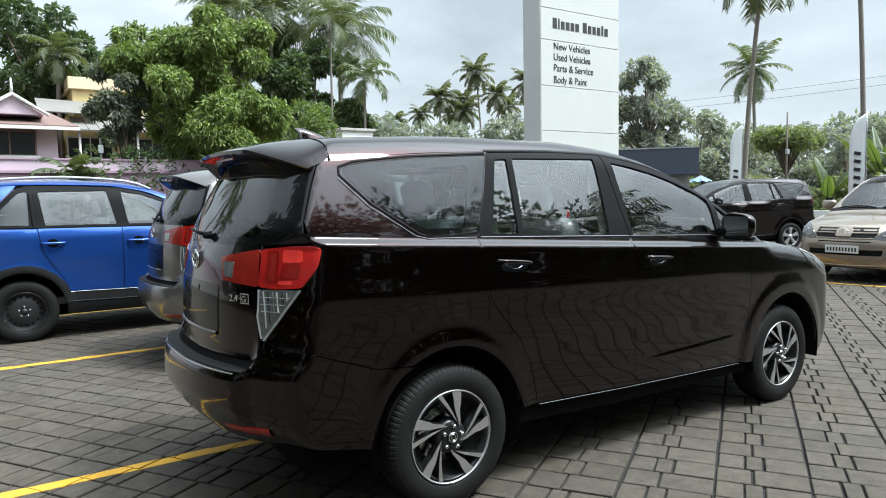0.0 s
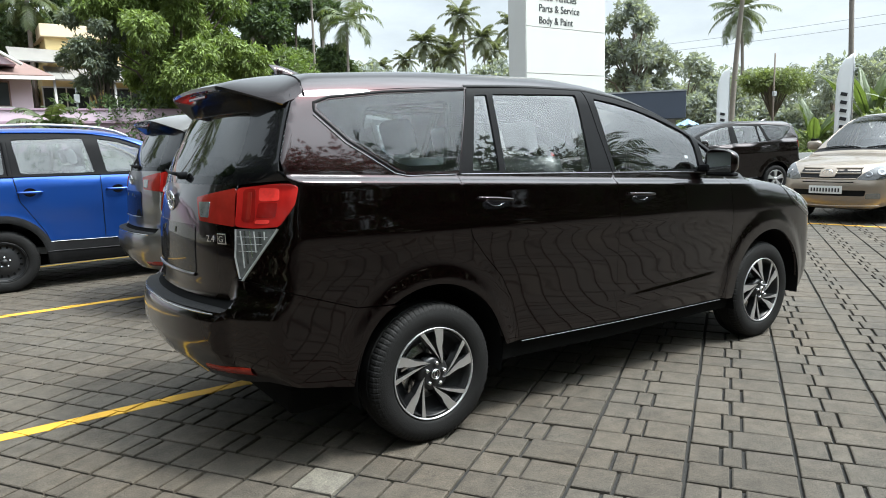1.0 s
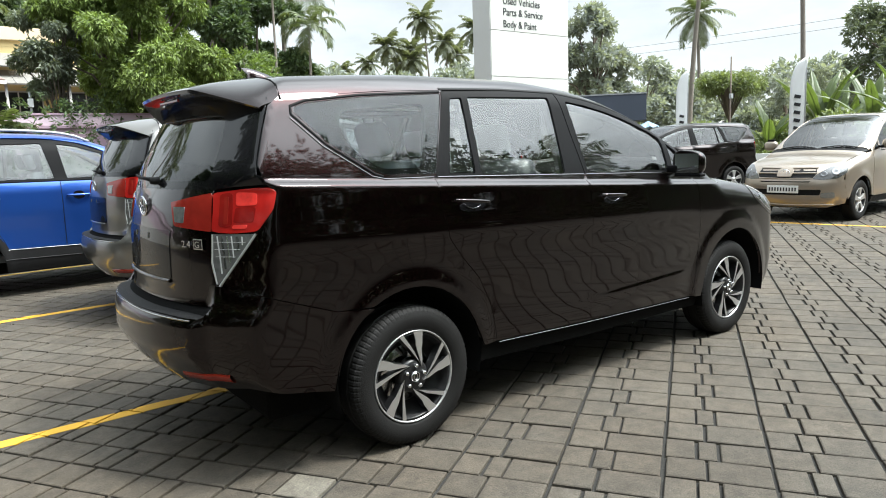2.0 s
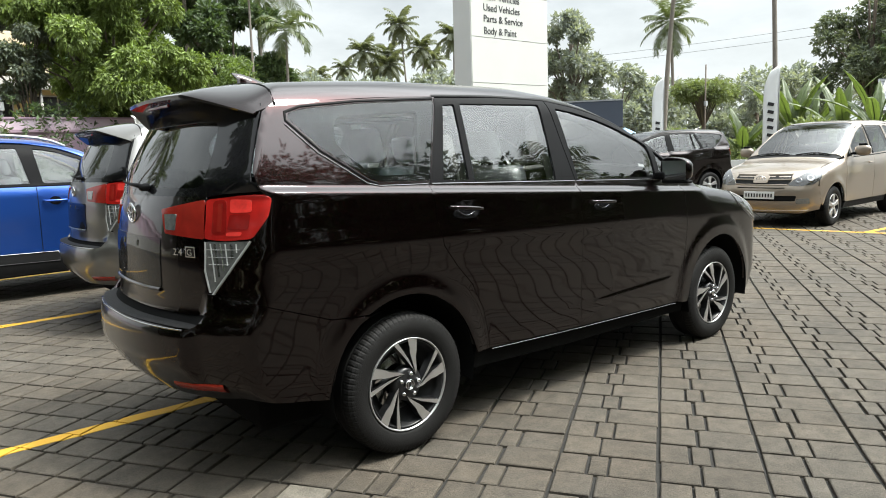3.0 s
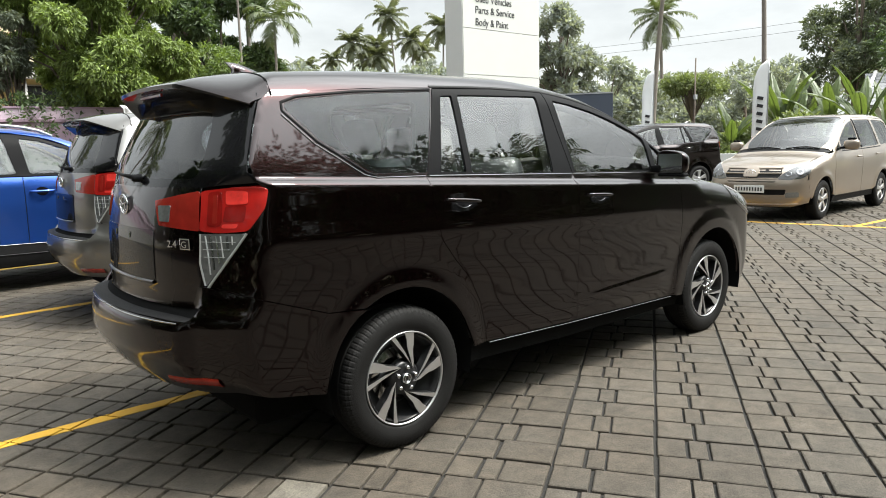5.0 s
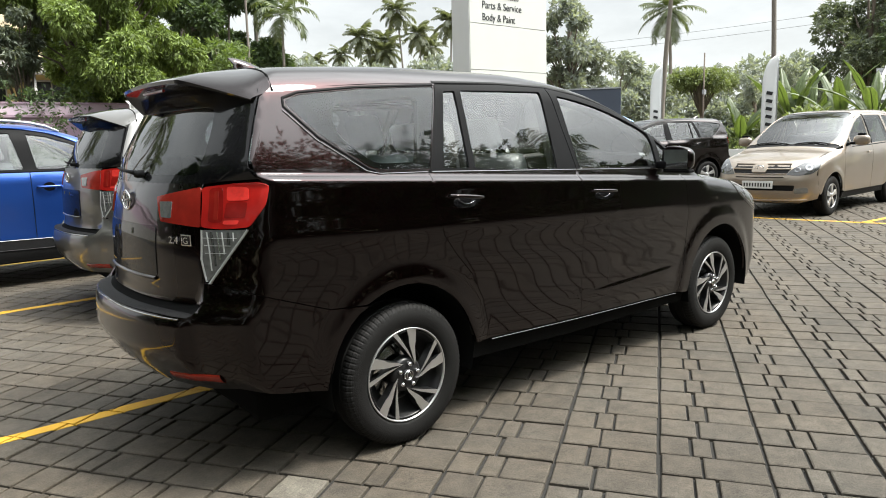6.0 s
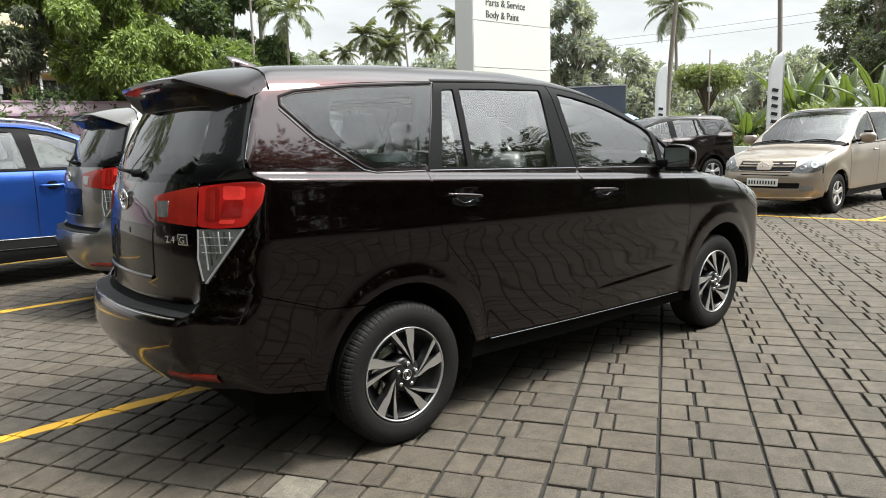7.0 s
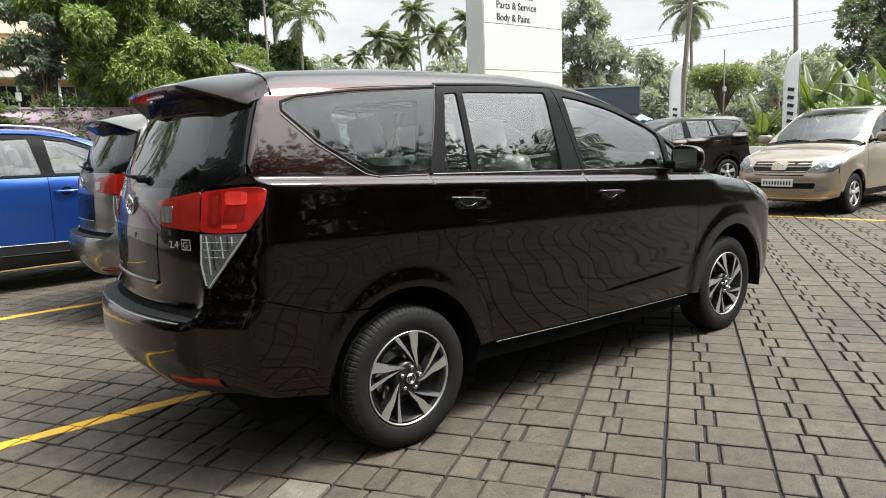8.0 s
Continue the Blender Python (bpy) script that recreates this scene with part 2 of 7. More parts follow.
ROOF_TILE = material("grey_roof_tile", (0.15, 0.155, 0.16), 0.85, vary=0.2, scale=2.0, fine=20, island=0.15)
WINDOW_DARK = material("dark_pane", (0.02, 0.022, 0.025), 0.15, vary=0.2, scale=2)
BLUE_TARP = material("blue_tarpaulin", (0.22, 0.32, 0.45), 0.6, vary=0.2, scale=4)
BARK = material("bark", (0.13, 0.105, 0.085), 0.95, vary=0.35, scale=4, fine=40, bump=0.8, bump_scale=30)
PALM_BARK = material("palm_bark", (0.17, 0.15, 0.13), 0.95, vary=0.3, scale=6, fine=50, bump=0.7, bump_scale=24)
LEAF_MANGO = leaf_material("mango_leaf", (0.128, 0.178, 0.038), rough=0.62, k=0.6, through_light=0.22, drift=0.7)
# lightened and greyed: haze over the large right-hand tree is mixed into this green
LEAF_MID = leaf_material("tree_leaf", (0.125, 0.148, 0.112))
LEAF_DARK = leaf_material("dark_leaf", (0.055, 0.085, 0.034))
# pale blue-grey tint: the haze of distance is put into the leaf colour
LEAF_HAZE = leaf_material("hazed_leaf", (0.21, 0.232, 0.226))
LEAF_SHRUB = leaf_material("shrub_leaf", (0.105, 0.150, 0.040))
# the shrub green, paled; part of the paleness is haze put into the colour
LEAF_FLAT = leaf_material("pale_leaf", (0.145, 0.178, 0.082))
LEAF_PALM = leaf_material("palm_leaf", (0.075, 0.095, 0.042))
# palm green made paler and greyer, so its colour holds distance haze
LEAF_PALM_HAZE = leaf_material("hazed_palm_leaf", (0.105, 0.118, 0.080))
LEAF_BANANA = leaf_material("banana_leaf", (0.072, 0.102, 0.034), 0.45, k=0.4)


# ---- car body surfaces ----
def curve(keys):
    """A smooth curve through (position, value) keys."""
    xs = np.array([k[0] for k in keys], float)
    ys = np.array([k[1] for k in keys], float)
    h = np.diff(xs)
    d = np.diff(ys) / h
    m = np.empty_like(ys)
    m[0], m[-1] = d[0], d[-1]
    for i in range(1, len(xs) - 1):
        if d[i - 1] * d[i] <= 0:
            m[i] = 0
        else:
            w1, w2 = 2 * h[i] + h[i - 1], h[i] + 2 * h[i - 1]
            m[i] = (w1 + w2) / (w1 / d[i - 1] + w2 / d[i])

    def value(x):
        x = np.clip(np.asarray(x, float), xs[0], xs[-1])
        i = np.clip(np.searchsorted(xs, x) - 1, 0, len(xs) - 2)
        t = (x - xs[i]) / h[i]
        return ((1 + 2 * t) * (1 - t) ** 2 * ys[i] + t * (1 - t) ** 2 * h[i] * m[i]
                + t * t * (3 - 2 * t) * ys[i + 1] + t * t * (t - 1) * h[i] * m[i + 1])
    return value


def smooth_max(a, b, k):
    h = np.maximum(k - np.abs(a - b), 0) / k
    return np.maximum(a, b) + h * h * k * 0.25


def step01(a, b, x):
    t = np.clip((x - a) / (b - a), 0, 1)
    return t * t * (3 - 2 * t)


class Shape:
    """A car's outer skin as a smooth implicit surface: x ahead from the rear axle, y to its left, z up."""

    def __init__(self, wide, plan, rear, front, top, base, slope=0.0, crown=0.05, bow_rear=0.12, bow_front=0.2,
                 corner=0.22, roof_round=0.14, flares=(), flare=0.015, extra=None, rear_side=None, corner_rear=None, bow_top=None):
        self.wide, self.plan, self.rear, self.front = curve(wide), curve(plan), curve(rear), curve(front)
        self.top, self.base = curve(top), base
        self.rear_side = curve(rear_side) if rear_side else self.rear
        self.corner_rear, self.bow_top = corner_rear, bow_rear if bow_top is None else bow_top
        self.slope, self.crown, self.bow_rear, self.bow_front = slope, crown, bow_rear, bow_front
        self.corner, self.roof_round, self.flares, self.flare, self.extra = corner, roof_round, flares, flare, extra

    def half(self, x, z):
        s = step01(0.55, 1.1, z)
        w = self.wide(z + self.slope * (x - 0.2) * s) + self.plan(x)
        for fx, fz, fr, *own in self.flares:
            r = np.hypot(x - fx, z - fz)
            w = w + (own[0] * (1 - step01(0.455, 0.545, r)) if own else self.flare * np.exp(-((r - fr) / 0.055) ** 2))
        if self.extra:
            w = w + self.extra(x, z)
        return w

    def field(self, x, y, z):
        x, y, z = np.broadcast_arrays(np.asarray(x, float), np.asarray(y, float), np.asarray(z, float))
        a = np.abs(y)
        k = step01(0.575, 0.635, a)
        back = self.rear(z) * (1 - k) + self.rear_side(z) * k
        k = step01(1.24, 1.34, z)
        bow = self.bow_rear * (1 - k) + self.bow_top * k
        f = smooth_max(a - self.half(x, z), back + bow * a ** 2.4 - x, self.corner_rear or self.corner * (0.65 + 0.85 * step01(0.72, 1.0, z)))
        f = smooth_max(f, x - self.front(z) + self.bow_front * a ** 2.2, self.corner * 1.3)
        f = smooth_max(f, (z - self.top(x) + self.crown * a * a) * 0.93, self.roof_round)
        return smooth_max(f, self.base - z, 0.06)

    def rear_corner(self, z):
        """How far back the side reaches at a height."""
        x = -0.5
        k = float(step01(1.24, 1.34, z))
        for _ in range(60):
            a = float(self.half(np.array(x), np.array(z)))
            x = 0.5 * x + 0.5 * (float(self.rear(z)) + (self.bow_rear * (1 - k) + self.bow_top * k) * a ** 2.4)
        return x

    def normal(self, p):
        e = 0.003
        g = np.stack([self.field(*(p + e * np.eye(3)[i]).T) - self.field(*(p - e * np.eye(3)[i]).T) for i in range(3)], 1)
        return g / np.maximum(np.linalg.norm(g, axis=1), 1e-9)[:, None]

    def project(self, uv, way, side=-1):
        """Points of the skin over a flat drawing: side (x, z), rear and front (y, z), top (x, y)."""
        uv = np.asarray(uv, float)
        n = len(uv)
        if way == "side":
            make = lambda d: np.stack([uv[:, 0], side * d, uv[:, 1]], 1)
            lo, hi = np.full(n, 0.05), np.full(n, 1.3)
        elif way == "rear":
            make = lambda d: np.stack([1.0 - d, uv[:, 0], uv[:, 1]], 1)
            lo, hi = np.full(n, 0.0), np.full(n, 2.6)
        elif way == "front":
            make = lambda d: np.stack([1.0 + d, uv[:, 0], uv[:, 1]], 1)
            lo, hi = np.full(n, 0.0), np.full(n, 3.5)
        else:
            make = lambda d: np.stack([uv[:, 0], uv[:, 1], d], 1)
            lo, hi = np.full(n, 0.3), np.full(n, 2.2)
        for _ in range(34):
            mid = (lo + hi) / 2
            inside = self.field(*make(mid).T) < 0
            lo, hi = np.where(inside, mid, lo), np.where(inside, hi, mid)
        return make((lo + hi) / 2)


MPV = Shape(
    wide=[(0.15, 0.80), (0.25, 0.845), (0.36, 0.872), (0.48, 0.882), (0.65, 0.884), (0.85, 0.892), (1.0, 0.897), (1.1, 0.893),
          (1.17, 0.888), (1.215, 0.884), (1.224, 0.881), (1.229, 0.876), (1.246, 0.852), (1.252, 0.847), (1.26, 0.845), (1.30, 0.832), (1.45, 0.775), (1.6, 0.715), (1.7, 0.672), (1.85, 0.58)],
    plan=[(-1.3, -0.11), (-0.9, -0.062), (-0.5, -0.025), (0.0, 0.0), (2.0, 0.02), (2.6, 0.02), (3.1, 0.005), (3.6, -0.05)],
    rear=[(0.15, -0.66), (0.3, -0.80), (0.4, -0.915), (0.5, -1.005), (0.6, -1.045), (0.69, -1.04), (0.735, -1.02), (0.765, -0.942), (0.80, -0.936), (0.85, -0.935), (1.0, -0.93), (1.15, -0.908),
          (1.22, -0.892), (1.3, -0.86), (1.45, -0.78), (1.6, -0.69), (1.7, -0.62), (1.85, -0.5)],
    rear_side=[(0.15, -0.66), (0.3, -0.80), (0.4, -0.915), (0.5, -0.985), (0.6, -1.006), (0.70, -1.004), (0.75, -0.992), (0.80, -0.962), (0.86, -0.944), (1.0, -0.93), (1.15, -0.908),
          (1.22, -0.892), (1.3, -0.86), (1.45, -0.78), (1.6, -0.69), (1.7, -0.62), (1.85, -0.5)],
    front=[(0.15, 3.42), (0.3, 3.60), (0.5, 3.65), (0.7, 3.64), (0.85, 3.60), (0.95, 3.52), (1.05, 3.35), (1.2, 3.0), (1.9, 2.6)],
    top=[(-1.2, 1.66), (-0.8, 1.725), (-0.3, 1.765), (0.3, 1.785), (0.9, 1.78), (1.3, 1.745), (1.6, 1.685), (1.9, 1.575), (2.2, 1.43), (2.5, 1.245),
         (2.62, 1.175), (2.8, 1.145), (3.2, 1.07), (3.5, 0.98), (3.8, 0.8)],
    base=0.2, slope=0.058, crown=0.075, bow_rear=0.40, bow_top=0.29, bow_front=0.26, corner=0.12, corner_rear=0.024, roof_round=0.12,
    flares=((0.0, 0.36, 0.42), (2.75, 0.36, 0.42, 0.012)), flare=0.011,
    extra=lambda x, z: 0.005 * (1 - step01(-0.014, 0.014, z - 0.512 - 0.034 * (x - 1.2))) * step01(0.36, 0.47, z) * step01(1.0, 1.7, x) * (1 - step01(2.05, 2.25, x))
    + 0.006 * np.exp(-((z - 1.02 + 0.03 * x) / 0.05) ** 2) * (1 - step01(1.9, 2.4, x)))


# ---- mesh helpers ----
def finish(name, data, mat, parent=None, label="", smooth=True):
    ob = new(name, data)
    if mat is not None:
        data.materials.append(mat)
    if smooth and len(data.polygons):
        data.polygons.foreach_set("use_smooth", [True] * len(data.polygons))
    if parent is not None:
        ob.parent = parent
    if label:
        ob["label"] = label
    return ob


def part(name, bm, mat, parent=None, label="", smooth=False):
    data = bpy.data.meshes.new(name)
    bm.to_mesh(data)
    bm.free()
    return finish(name, data, mat, parent, label, smooth)


def arrays(name, verts, faces, mat, parent=None, label="", smooth=False):
    data = bpy.data.meshes.new(name)
    data.from_pydata(np.asarray(verts, float).tolist(), [], [tuple(int(i) for i in f) for f in faces])
    data.update()
    return finish(name, data, mat, parent, label, smooth)


def thing(name, label, category, group="", kind=""):
    return tagged(new(name), label, category, group, kind)


def box(bm, x0, x1, y0, y1, z0, z1, bevel=0.0, m=None, seg=2):
    r = bmesh.ops.create_cube(bm, size=1, matrix=Matrix.LocRotScale(((x0 + x1) / 2, (y0 + y1) / 2, (z0 + z1) / 2), None,
                                                                     (abs(x1 - x0), abs(y1 - y0), abs(z1 - z0))))
    vs = r["verts"]
    if bevel:
        es = list({e for v in vs for e in v.link_edges})
        res = bmesh.ops.bevel(bm, geom=es, offset=bevel, segments=seg, affect="EDGES", profile=0.5, clamp_overlap=True)
        vs = list({v for v in res["verts"]} | {v for f in res["faces"] for v in f.verts} | {v for v in vs if v.is_valid})
    if m is not None:
        bmesh.ops.transform(bm, matrix=m, verts=[v for v in vs if v.is_valid])
    return bm


def boxed(name, dims, mat, parent=None, label="", bevel=0.0, m=None, smooth=False):
    bm = bmesh.new()
    box(bm, *dims, bevel=bevel, m=m)
    return part(name, bm, mat, parent, label, smooth)


def tube_data(points, radii, seg=8, caps=True):
    pts = [Vector(p) for p in points]
    verts, faces = [], []
    side = None
    for i, p in enumerate(pts):
        d = (pts[min(i + 1, len(pts) - 1)] - pts[max(i - 1, 0)]).normalized()
        if side is None:
            side = d.orthogonal().normalized()
        side = (side - d * side.dot(d)).normalized()
        up = d.cross(side)
        r = radii[i] if isinstance(radii, (list, tuple)) else radii
        for k in range(seg):
            a = 2 * math.pi * k / seg
            verts.append(p + (side * math.cos(a) + up * math.sin(a)) * r)
    for i in range(len(pts) - 1):
        for k in range(seg):
            a, b = i * seg + k, i * seg + (k + 1) % seg
            faces.append((a, b, b + seg, a + seg))
    if caps:
        faces.append(tuple(range(seg))[::-1])
        faces.append(tuple(range((len(pts) - 1) * seg, len(pts) * seg)))
    return [tuple(v) for v in verts], faces


def tube(name, points, radii, mat, parent=None, label="", seg=8):
    v, f = tube_data(points, radii, seg)
    return arrays(name, v, f, mat, parent, label, True)


def inside(poly, pts):
    poly, pts = np.asarray(poly), np.asarray(pts)
    res = np.zeros(len(pts), bool)
    x, y = pts[:, 0], pts[:, 1]
    for i in range(len(poly)):
        (x1, y1), (x2, y2) = poly[i], poly[i - 1]
        if y1 == y2:
            continue
        cross = ((y1 > y) != (y2 > y)) & (x < (x2 - x1) * (y - y1) / (y2 - y1) + x1)
        res ^= cross
    return res


def soften(poly, r=0.02, n=4):
    """The polygon with its corners rounded."""
    out = []
    m = len(poly)
    for i in range(m):
        p, a, b = Vector(poly[i]), Vector(poly[i - 1]), Vector(poly[(i + 1) % m])
        ra, rb = min(r, (a - p).length * 0.45), min(r, (b - p).length * 0.45)
        s, e = p + (a - p).normalized() * ra, p + (b - p).normalized() * rb
        for k in range(n + 1):
            t = k / n
            out.append(tuple(s * (1 - t) ** 2 + p * 2 * t * (1 - t) + e * t * t))
    return out


def resample(poly, step):
    out = []
    for i in range(len(poly)):
        a, b = np.array(poly[i], float), np.array(poly[(i + 1) % len(poly)], float)
        n = max(1, int(math.ceil(np.linalg.norm(b - a) / step)))
        out += [a + (b - a) * k / n for k in range(n)]
    keep = [out[0]]
    for p in out[1:]:
        if np.linalg.norm(p - keep[-1]) > 1e-4:
            keep.append(p)
    return np.array(keep)


def shrink(poly, d):
    """The polygon drawn in by d."""
    p = np.asarray(poly, float)
    area = 0.5 * np.sum(p[:, 0] * np.roll(p[:, 1], -1) - np.roll(p[:, 0], -1) * p[:, 1])
    sgn = 1 if area > 0 else -1
    e1 = p - np.roll(p, 1, 0)
    e2 = np.roll(p, -1, 0) - p
    n1 = np.stack([-e1[:, 1], e1[:, 0]], 1) / np.maximum(np.linalg.norm(e1, axis=1), 1e-9)[:, None]
    n2 = np.stack([-e2[:, 1], e2[:, 0]], 1) / np.maximum(np.linalg.norm(e2, axis=1), 1e-9)[:, None]
    n = n1 + n2
    n /= np.maximum((n * n1).sum(1) + 1e-9, 0.35)[:, None]
    return p + sgn * d * n


def arc(cx, cz, r, a0, a1, n=14):
    return [(cx + r * math.cos(radians(a0 + (a1 - a0) * k / n)), cz + r * math.sin(radians(a0 + (a1 - a0) * k / n))) for k in range(n + 1)]


def panel(name, shape, poly, way, mat, parent, side=-1, holes=(), lift=0.0, step=0.045, gap=0.002, depth=0.014, label="", dome=0.0, ledge=None):
    """A piece of the skin cut along a flat outline, with turned-in edges and the skin's own normals."""
    from mathutils.geometry import delaunay_2d_cdt
    outer = resample(poly, step)
    if gap:
        outer = shrink(outer, gap)
    rings = [outer] + [resample(h, step) for h in holes]
    lo, hi = outer.min(0), outer.max(0)
    gx, gy = np.meshgrid(np.arange(lo[0] + step / 2, hi[0], step), np.arange(lo[1] + step / 2, hi[1], step))
    gx[1::2] += step / 2
    cand = np.stack([gx.ravel(), gy.ravel()], 1)
    ok = inside(outer, cand)
    for h in rings[1:]:
        ok &= ~inside(h, cand)
    cand = cand[ok]
    if len(cand):
        ring_all = np.concatenate(rings)
        d = np.sqrt(((cand[:, None, :] - ring_all[None]) ** 2).sum(2)).min(1)
        cand = cand[d > step * 0.45]
    if ledge is not None:
        fine = np.array([(x, z) for x in np.arange(lo[0], hi[0], step * 0.6) for z in ledge(x)])
        ok = inside(outer, fine)
        for h in rings[1:]:
            ok &= ~inside(h, fine)
        d = np.sqrt(((fine[:, None, :] - ring_all[None]) ** 2).sum(2)).min(1)
        fine = fine[ok & (d > 0.003)]
        if len(fine):
            d = np.sqrt(((cand[:, None, :] - fine[None]) ** 2).sum(2)).min(1)
            cand = np.concatenate([cand[d > step * 0.3], fine])
    pts, edges = [], []
    for r in rings:
        s = len(pts)
        pts += [tuple(p) for p in r]
        edges += [(s + i, s + (i + 1) % len(r)) for i in range(len(r))]
    pts += [tuple(p) for p in cand]
    vs, _, fs, *_ = delaunay_2d_cdt([Vector(p) for p in pts], edges, [], 0, 1e-6)
    uv = np.array([(v.x, v.y) for v in vs])
    tri = np.array([f for f in fs if len(f) == 3])
    cen = uv[tri].mean(1)
    ok = inside(outer, cen)
    for h in rings[1:]:
        ok &= ~inside(h, cen)
    tri = tri[ok]
    p3 = shape.project(uv, way, side)
    nrm = shape.normal(p3)
    rise = np.full(len(uv), lift)
    if dome:
        ring_all = np.concatenate(rings)
        d = np.sqrt(((uv[:, None, :] - ring_all[None]) ** 2).sum(2)).min(1)
        rise = rise + dome * np.sqrt(np.clip(d / (2.5 * abs(dome)), 0, 1))
    p3 = p3 + nrm * rise[:, None]
    fn = np.cross(p3[tri[:, 1]] - p3[tri[:, 0]], p3[tri[:, 2]] - p3[tri[:, 0]])
    flip = (fn * nrm[tri[:, 0]]).sum(1) < 0
    tri[flip] = tri[flip][:, ::-1]
    verts, normals, faces = [p3], [nrm], [tuple(f) for f in tri]
    base = len(p3)
    for ri, r in enumerate(rings):
        q = shape.project(r, way, side)
        n = shape.normal(q)
        q = q + n * lift
        tang = np.roll(q, -1, 0) - np.roll(q, 1, 0)
        out = np.cross(tang, n)
        out /= np.maximum(np.linalg.norm(out, axis=1), 1e-9)[:, None]
        mid = q.mean(0)
        if ((q - mid) * out).sum() < 0:
            out = -out
        if ri:
            out = -out
        verts += [q, q - n * depth]
        normals += [out * 0.75 + n * 0.6, out]
        k = len(q)
        for i in range(k):
            j = (i + 1) % k
            f = (base + i, base + j, base + k + j, base + k + i)
            a, b, c = q[i], q[j], (q - n * depth)[j]
            if np.dot(np.cross(b - a, c - a), out[i]) < 0:
                f = f[::-1]
            faces.append(f)
        base += 2 * k
    verts, normals = np.concatenate(verts), np.concatenate(normals)
    normals /= np.maximum(np.linalg.norm(normals, axis=1), 1e-9)[:, None]
    if dome:
        normals = None
    data = bpy.data.meshes.new(name)
    data.from_pydata(verts.tolist(), [], [tuple(int(i) for i in f) for f in faces])
    data.update()
    ob = finish(name, data, mat, parent, label)
    if normals is not None:
        data.normals_split_custom_set_from_vertices(normals.tolist())
    return ob


def arch_patch(name, shape, x0, x1, line, axis_z, mat, parent, v0=0.0, v1=1.0, nu=40, nv=40, lift=0.0, label="", line2=None, thick=0.012):
    """A piece of the skin that spans the car from one side line over the top to the other; line and line2 give the height on the side at x."""
    us = np.linspace(x0, x1, nu + 1)
    zl = np.array([line(u) for u in us])
    side = shape.project(np.stack([us, zl], 1), "side", -1)
    th0 = np.arctan2(zl - axis_z, -side[:, 1])
    vv = np.linspace(v0, v1, nv + 1)
    th = th0[:, None] + (math.pi - 2 * th0)[:, None] * vv[None]
    cu, cs, sn = np.repeat(us, nv + 1), np.cos(th).ravel(), np.sin(th).ravel()
    lo, hi = np.zeros(len(cu)), np.full(len(cu), 2.2)
    for _ in range(34):
        mid = (lo + hi) / 2
        ins = shape.field(cu, -cs * mid, axis_z + sn * mid) < 0
        lo, hi = np.where(ins, mid, lo), np.where(ins, hi, mid)
    p = np.stack([cu, -cs * lo, axis_z + sn * lo], 1)
    n = shape.normal(p)
    p = p + n * lift
    faces, w = [], nv + 1
    for i in range(nu):
        for j in range(nv):
            faces.append((i * w + j, (i + 1) * w + j, (i + 1) * w + j + 1, i * w + j + 1))
    a, b, c = p[faces[0][0]], p[faces[0][1]], p[faces[0][2]]
    if np.dot(np.cross(b - a, c - a), n[0]) < 0:
        faces = [f[::-1] for f in faces]
    verts, normals = [p], [n]
    ring = [(0, j) for j in range(nv)] + [(i, nv) for i in range(nu)] + [(nu, j) for j in range(nv, 0, -1)] + [(i, 0) for i in range(nu, 0, -1)]
    idx = [i * w + j for i, j in ring]
    q, qn = p[idx], n[idx]
    base, k = len(p), len(idx)
    tang = np.roll(q, -1, 0) - np.roll(q, 1, 0)
    out = np.cross(tang, qn)
    out /= np.maximum(np.linalg.norm(out, axis=1), 1e-9)[:, None]
    if ((q - q.mean(0)) * out).sum() < 0:
        out = -out
    verts += [q, q - qn * thick]
    normals += [out, out]
    for i in range(k):
        j = (i + 1) % k
        f = (base + i, base + j, base + k + j, base + k + i)
        if np.dot(np.cross(q[j] - q[i], -qn[j]), out[i]) < 0:
            f = f[::-1]
        faces.append(f)
    verts, normals = np.concatenate(verts), np.concatenate(normals)
    data = bpy.data.meshes.new(name)
    data.from_pydata(verts.tolist(), [], [tuple(int(i) for i in f) for f in faces])
    data.update()
    ob = finish(name, data, mat, parent, label)
    data.normals_split_custom_set_from_vertices(normals.tolist())
    return ob


def strip(name, shape, line, way, width, mat, parent, side=-1, lift=0.004, label="", thick=0.006):
    """A moulding that runs along a line on the skin."""
    pts = np.array([p for p in line], float)
    q = resample(list(pts) + [pts[-1]], 0.03)
    q = np.array([p for i, p in enumerate(q)])
    end = int(np.argmin(np.linalg.norm(q - pts[-1], axis=1)))
    q = q[:end + 1]
    t = np.gradient(q, axis=0)
    nn = np.stack([-t[:, 1], t[:, 0]], 1) / np.maximum(np.linalg.norm(t, axis=1), 1e-9)[:, None]
    rows = []
    for off, up in ((-0.5, -0.004), (-0.5, lift), (-0.25, lift + thick * 0.8), (0.25, lift + thick * 0.8), (0.5, lift), (0.5, -0.004)):
        a = q + nn * width * off
        p = shape.project(a, way, side)
        rows.append(p + shape.normal(p) * up)
    k = len(q)
    verts = np.concatenate(rows)
    faces = []
    for r in range(len(rows) - 1):
        for i in range(k - 1):
            faces.append((r * k + i, r * k + i + 1, (r + 1) * k + i + 1, (r + 1) * k + i))
    p = shape.project(q[:1], way, side)
    a, b, c = (verts[faces[len(faces) // 2][i]] for i in range(3))
    if np.dot(np.cross(b - a, c - a), shape.normal(p)[0]) < 0:
        faces = [f[::-1] for f in faces]
    return arrays(name, verts, faces, mat, parent, label, True)


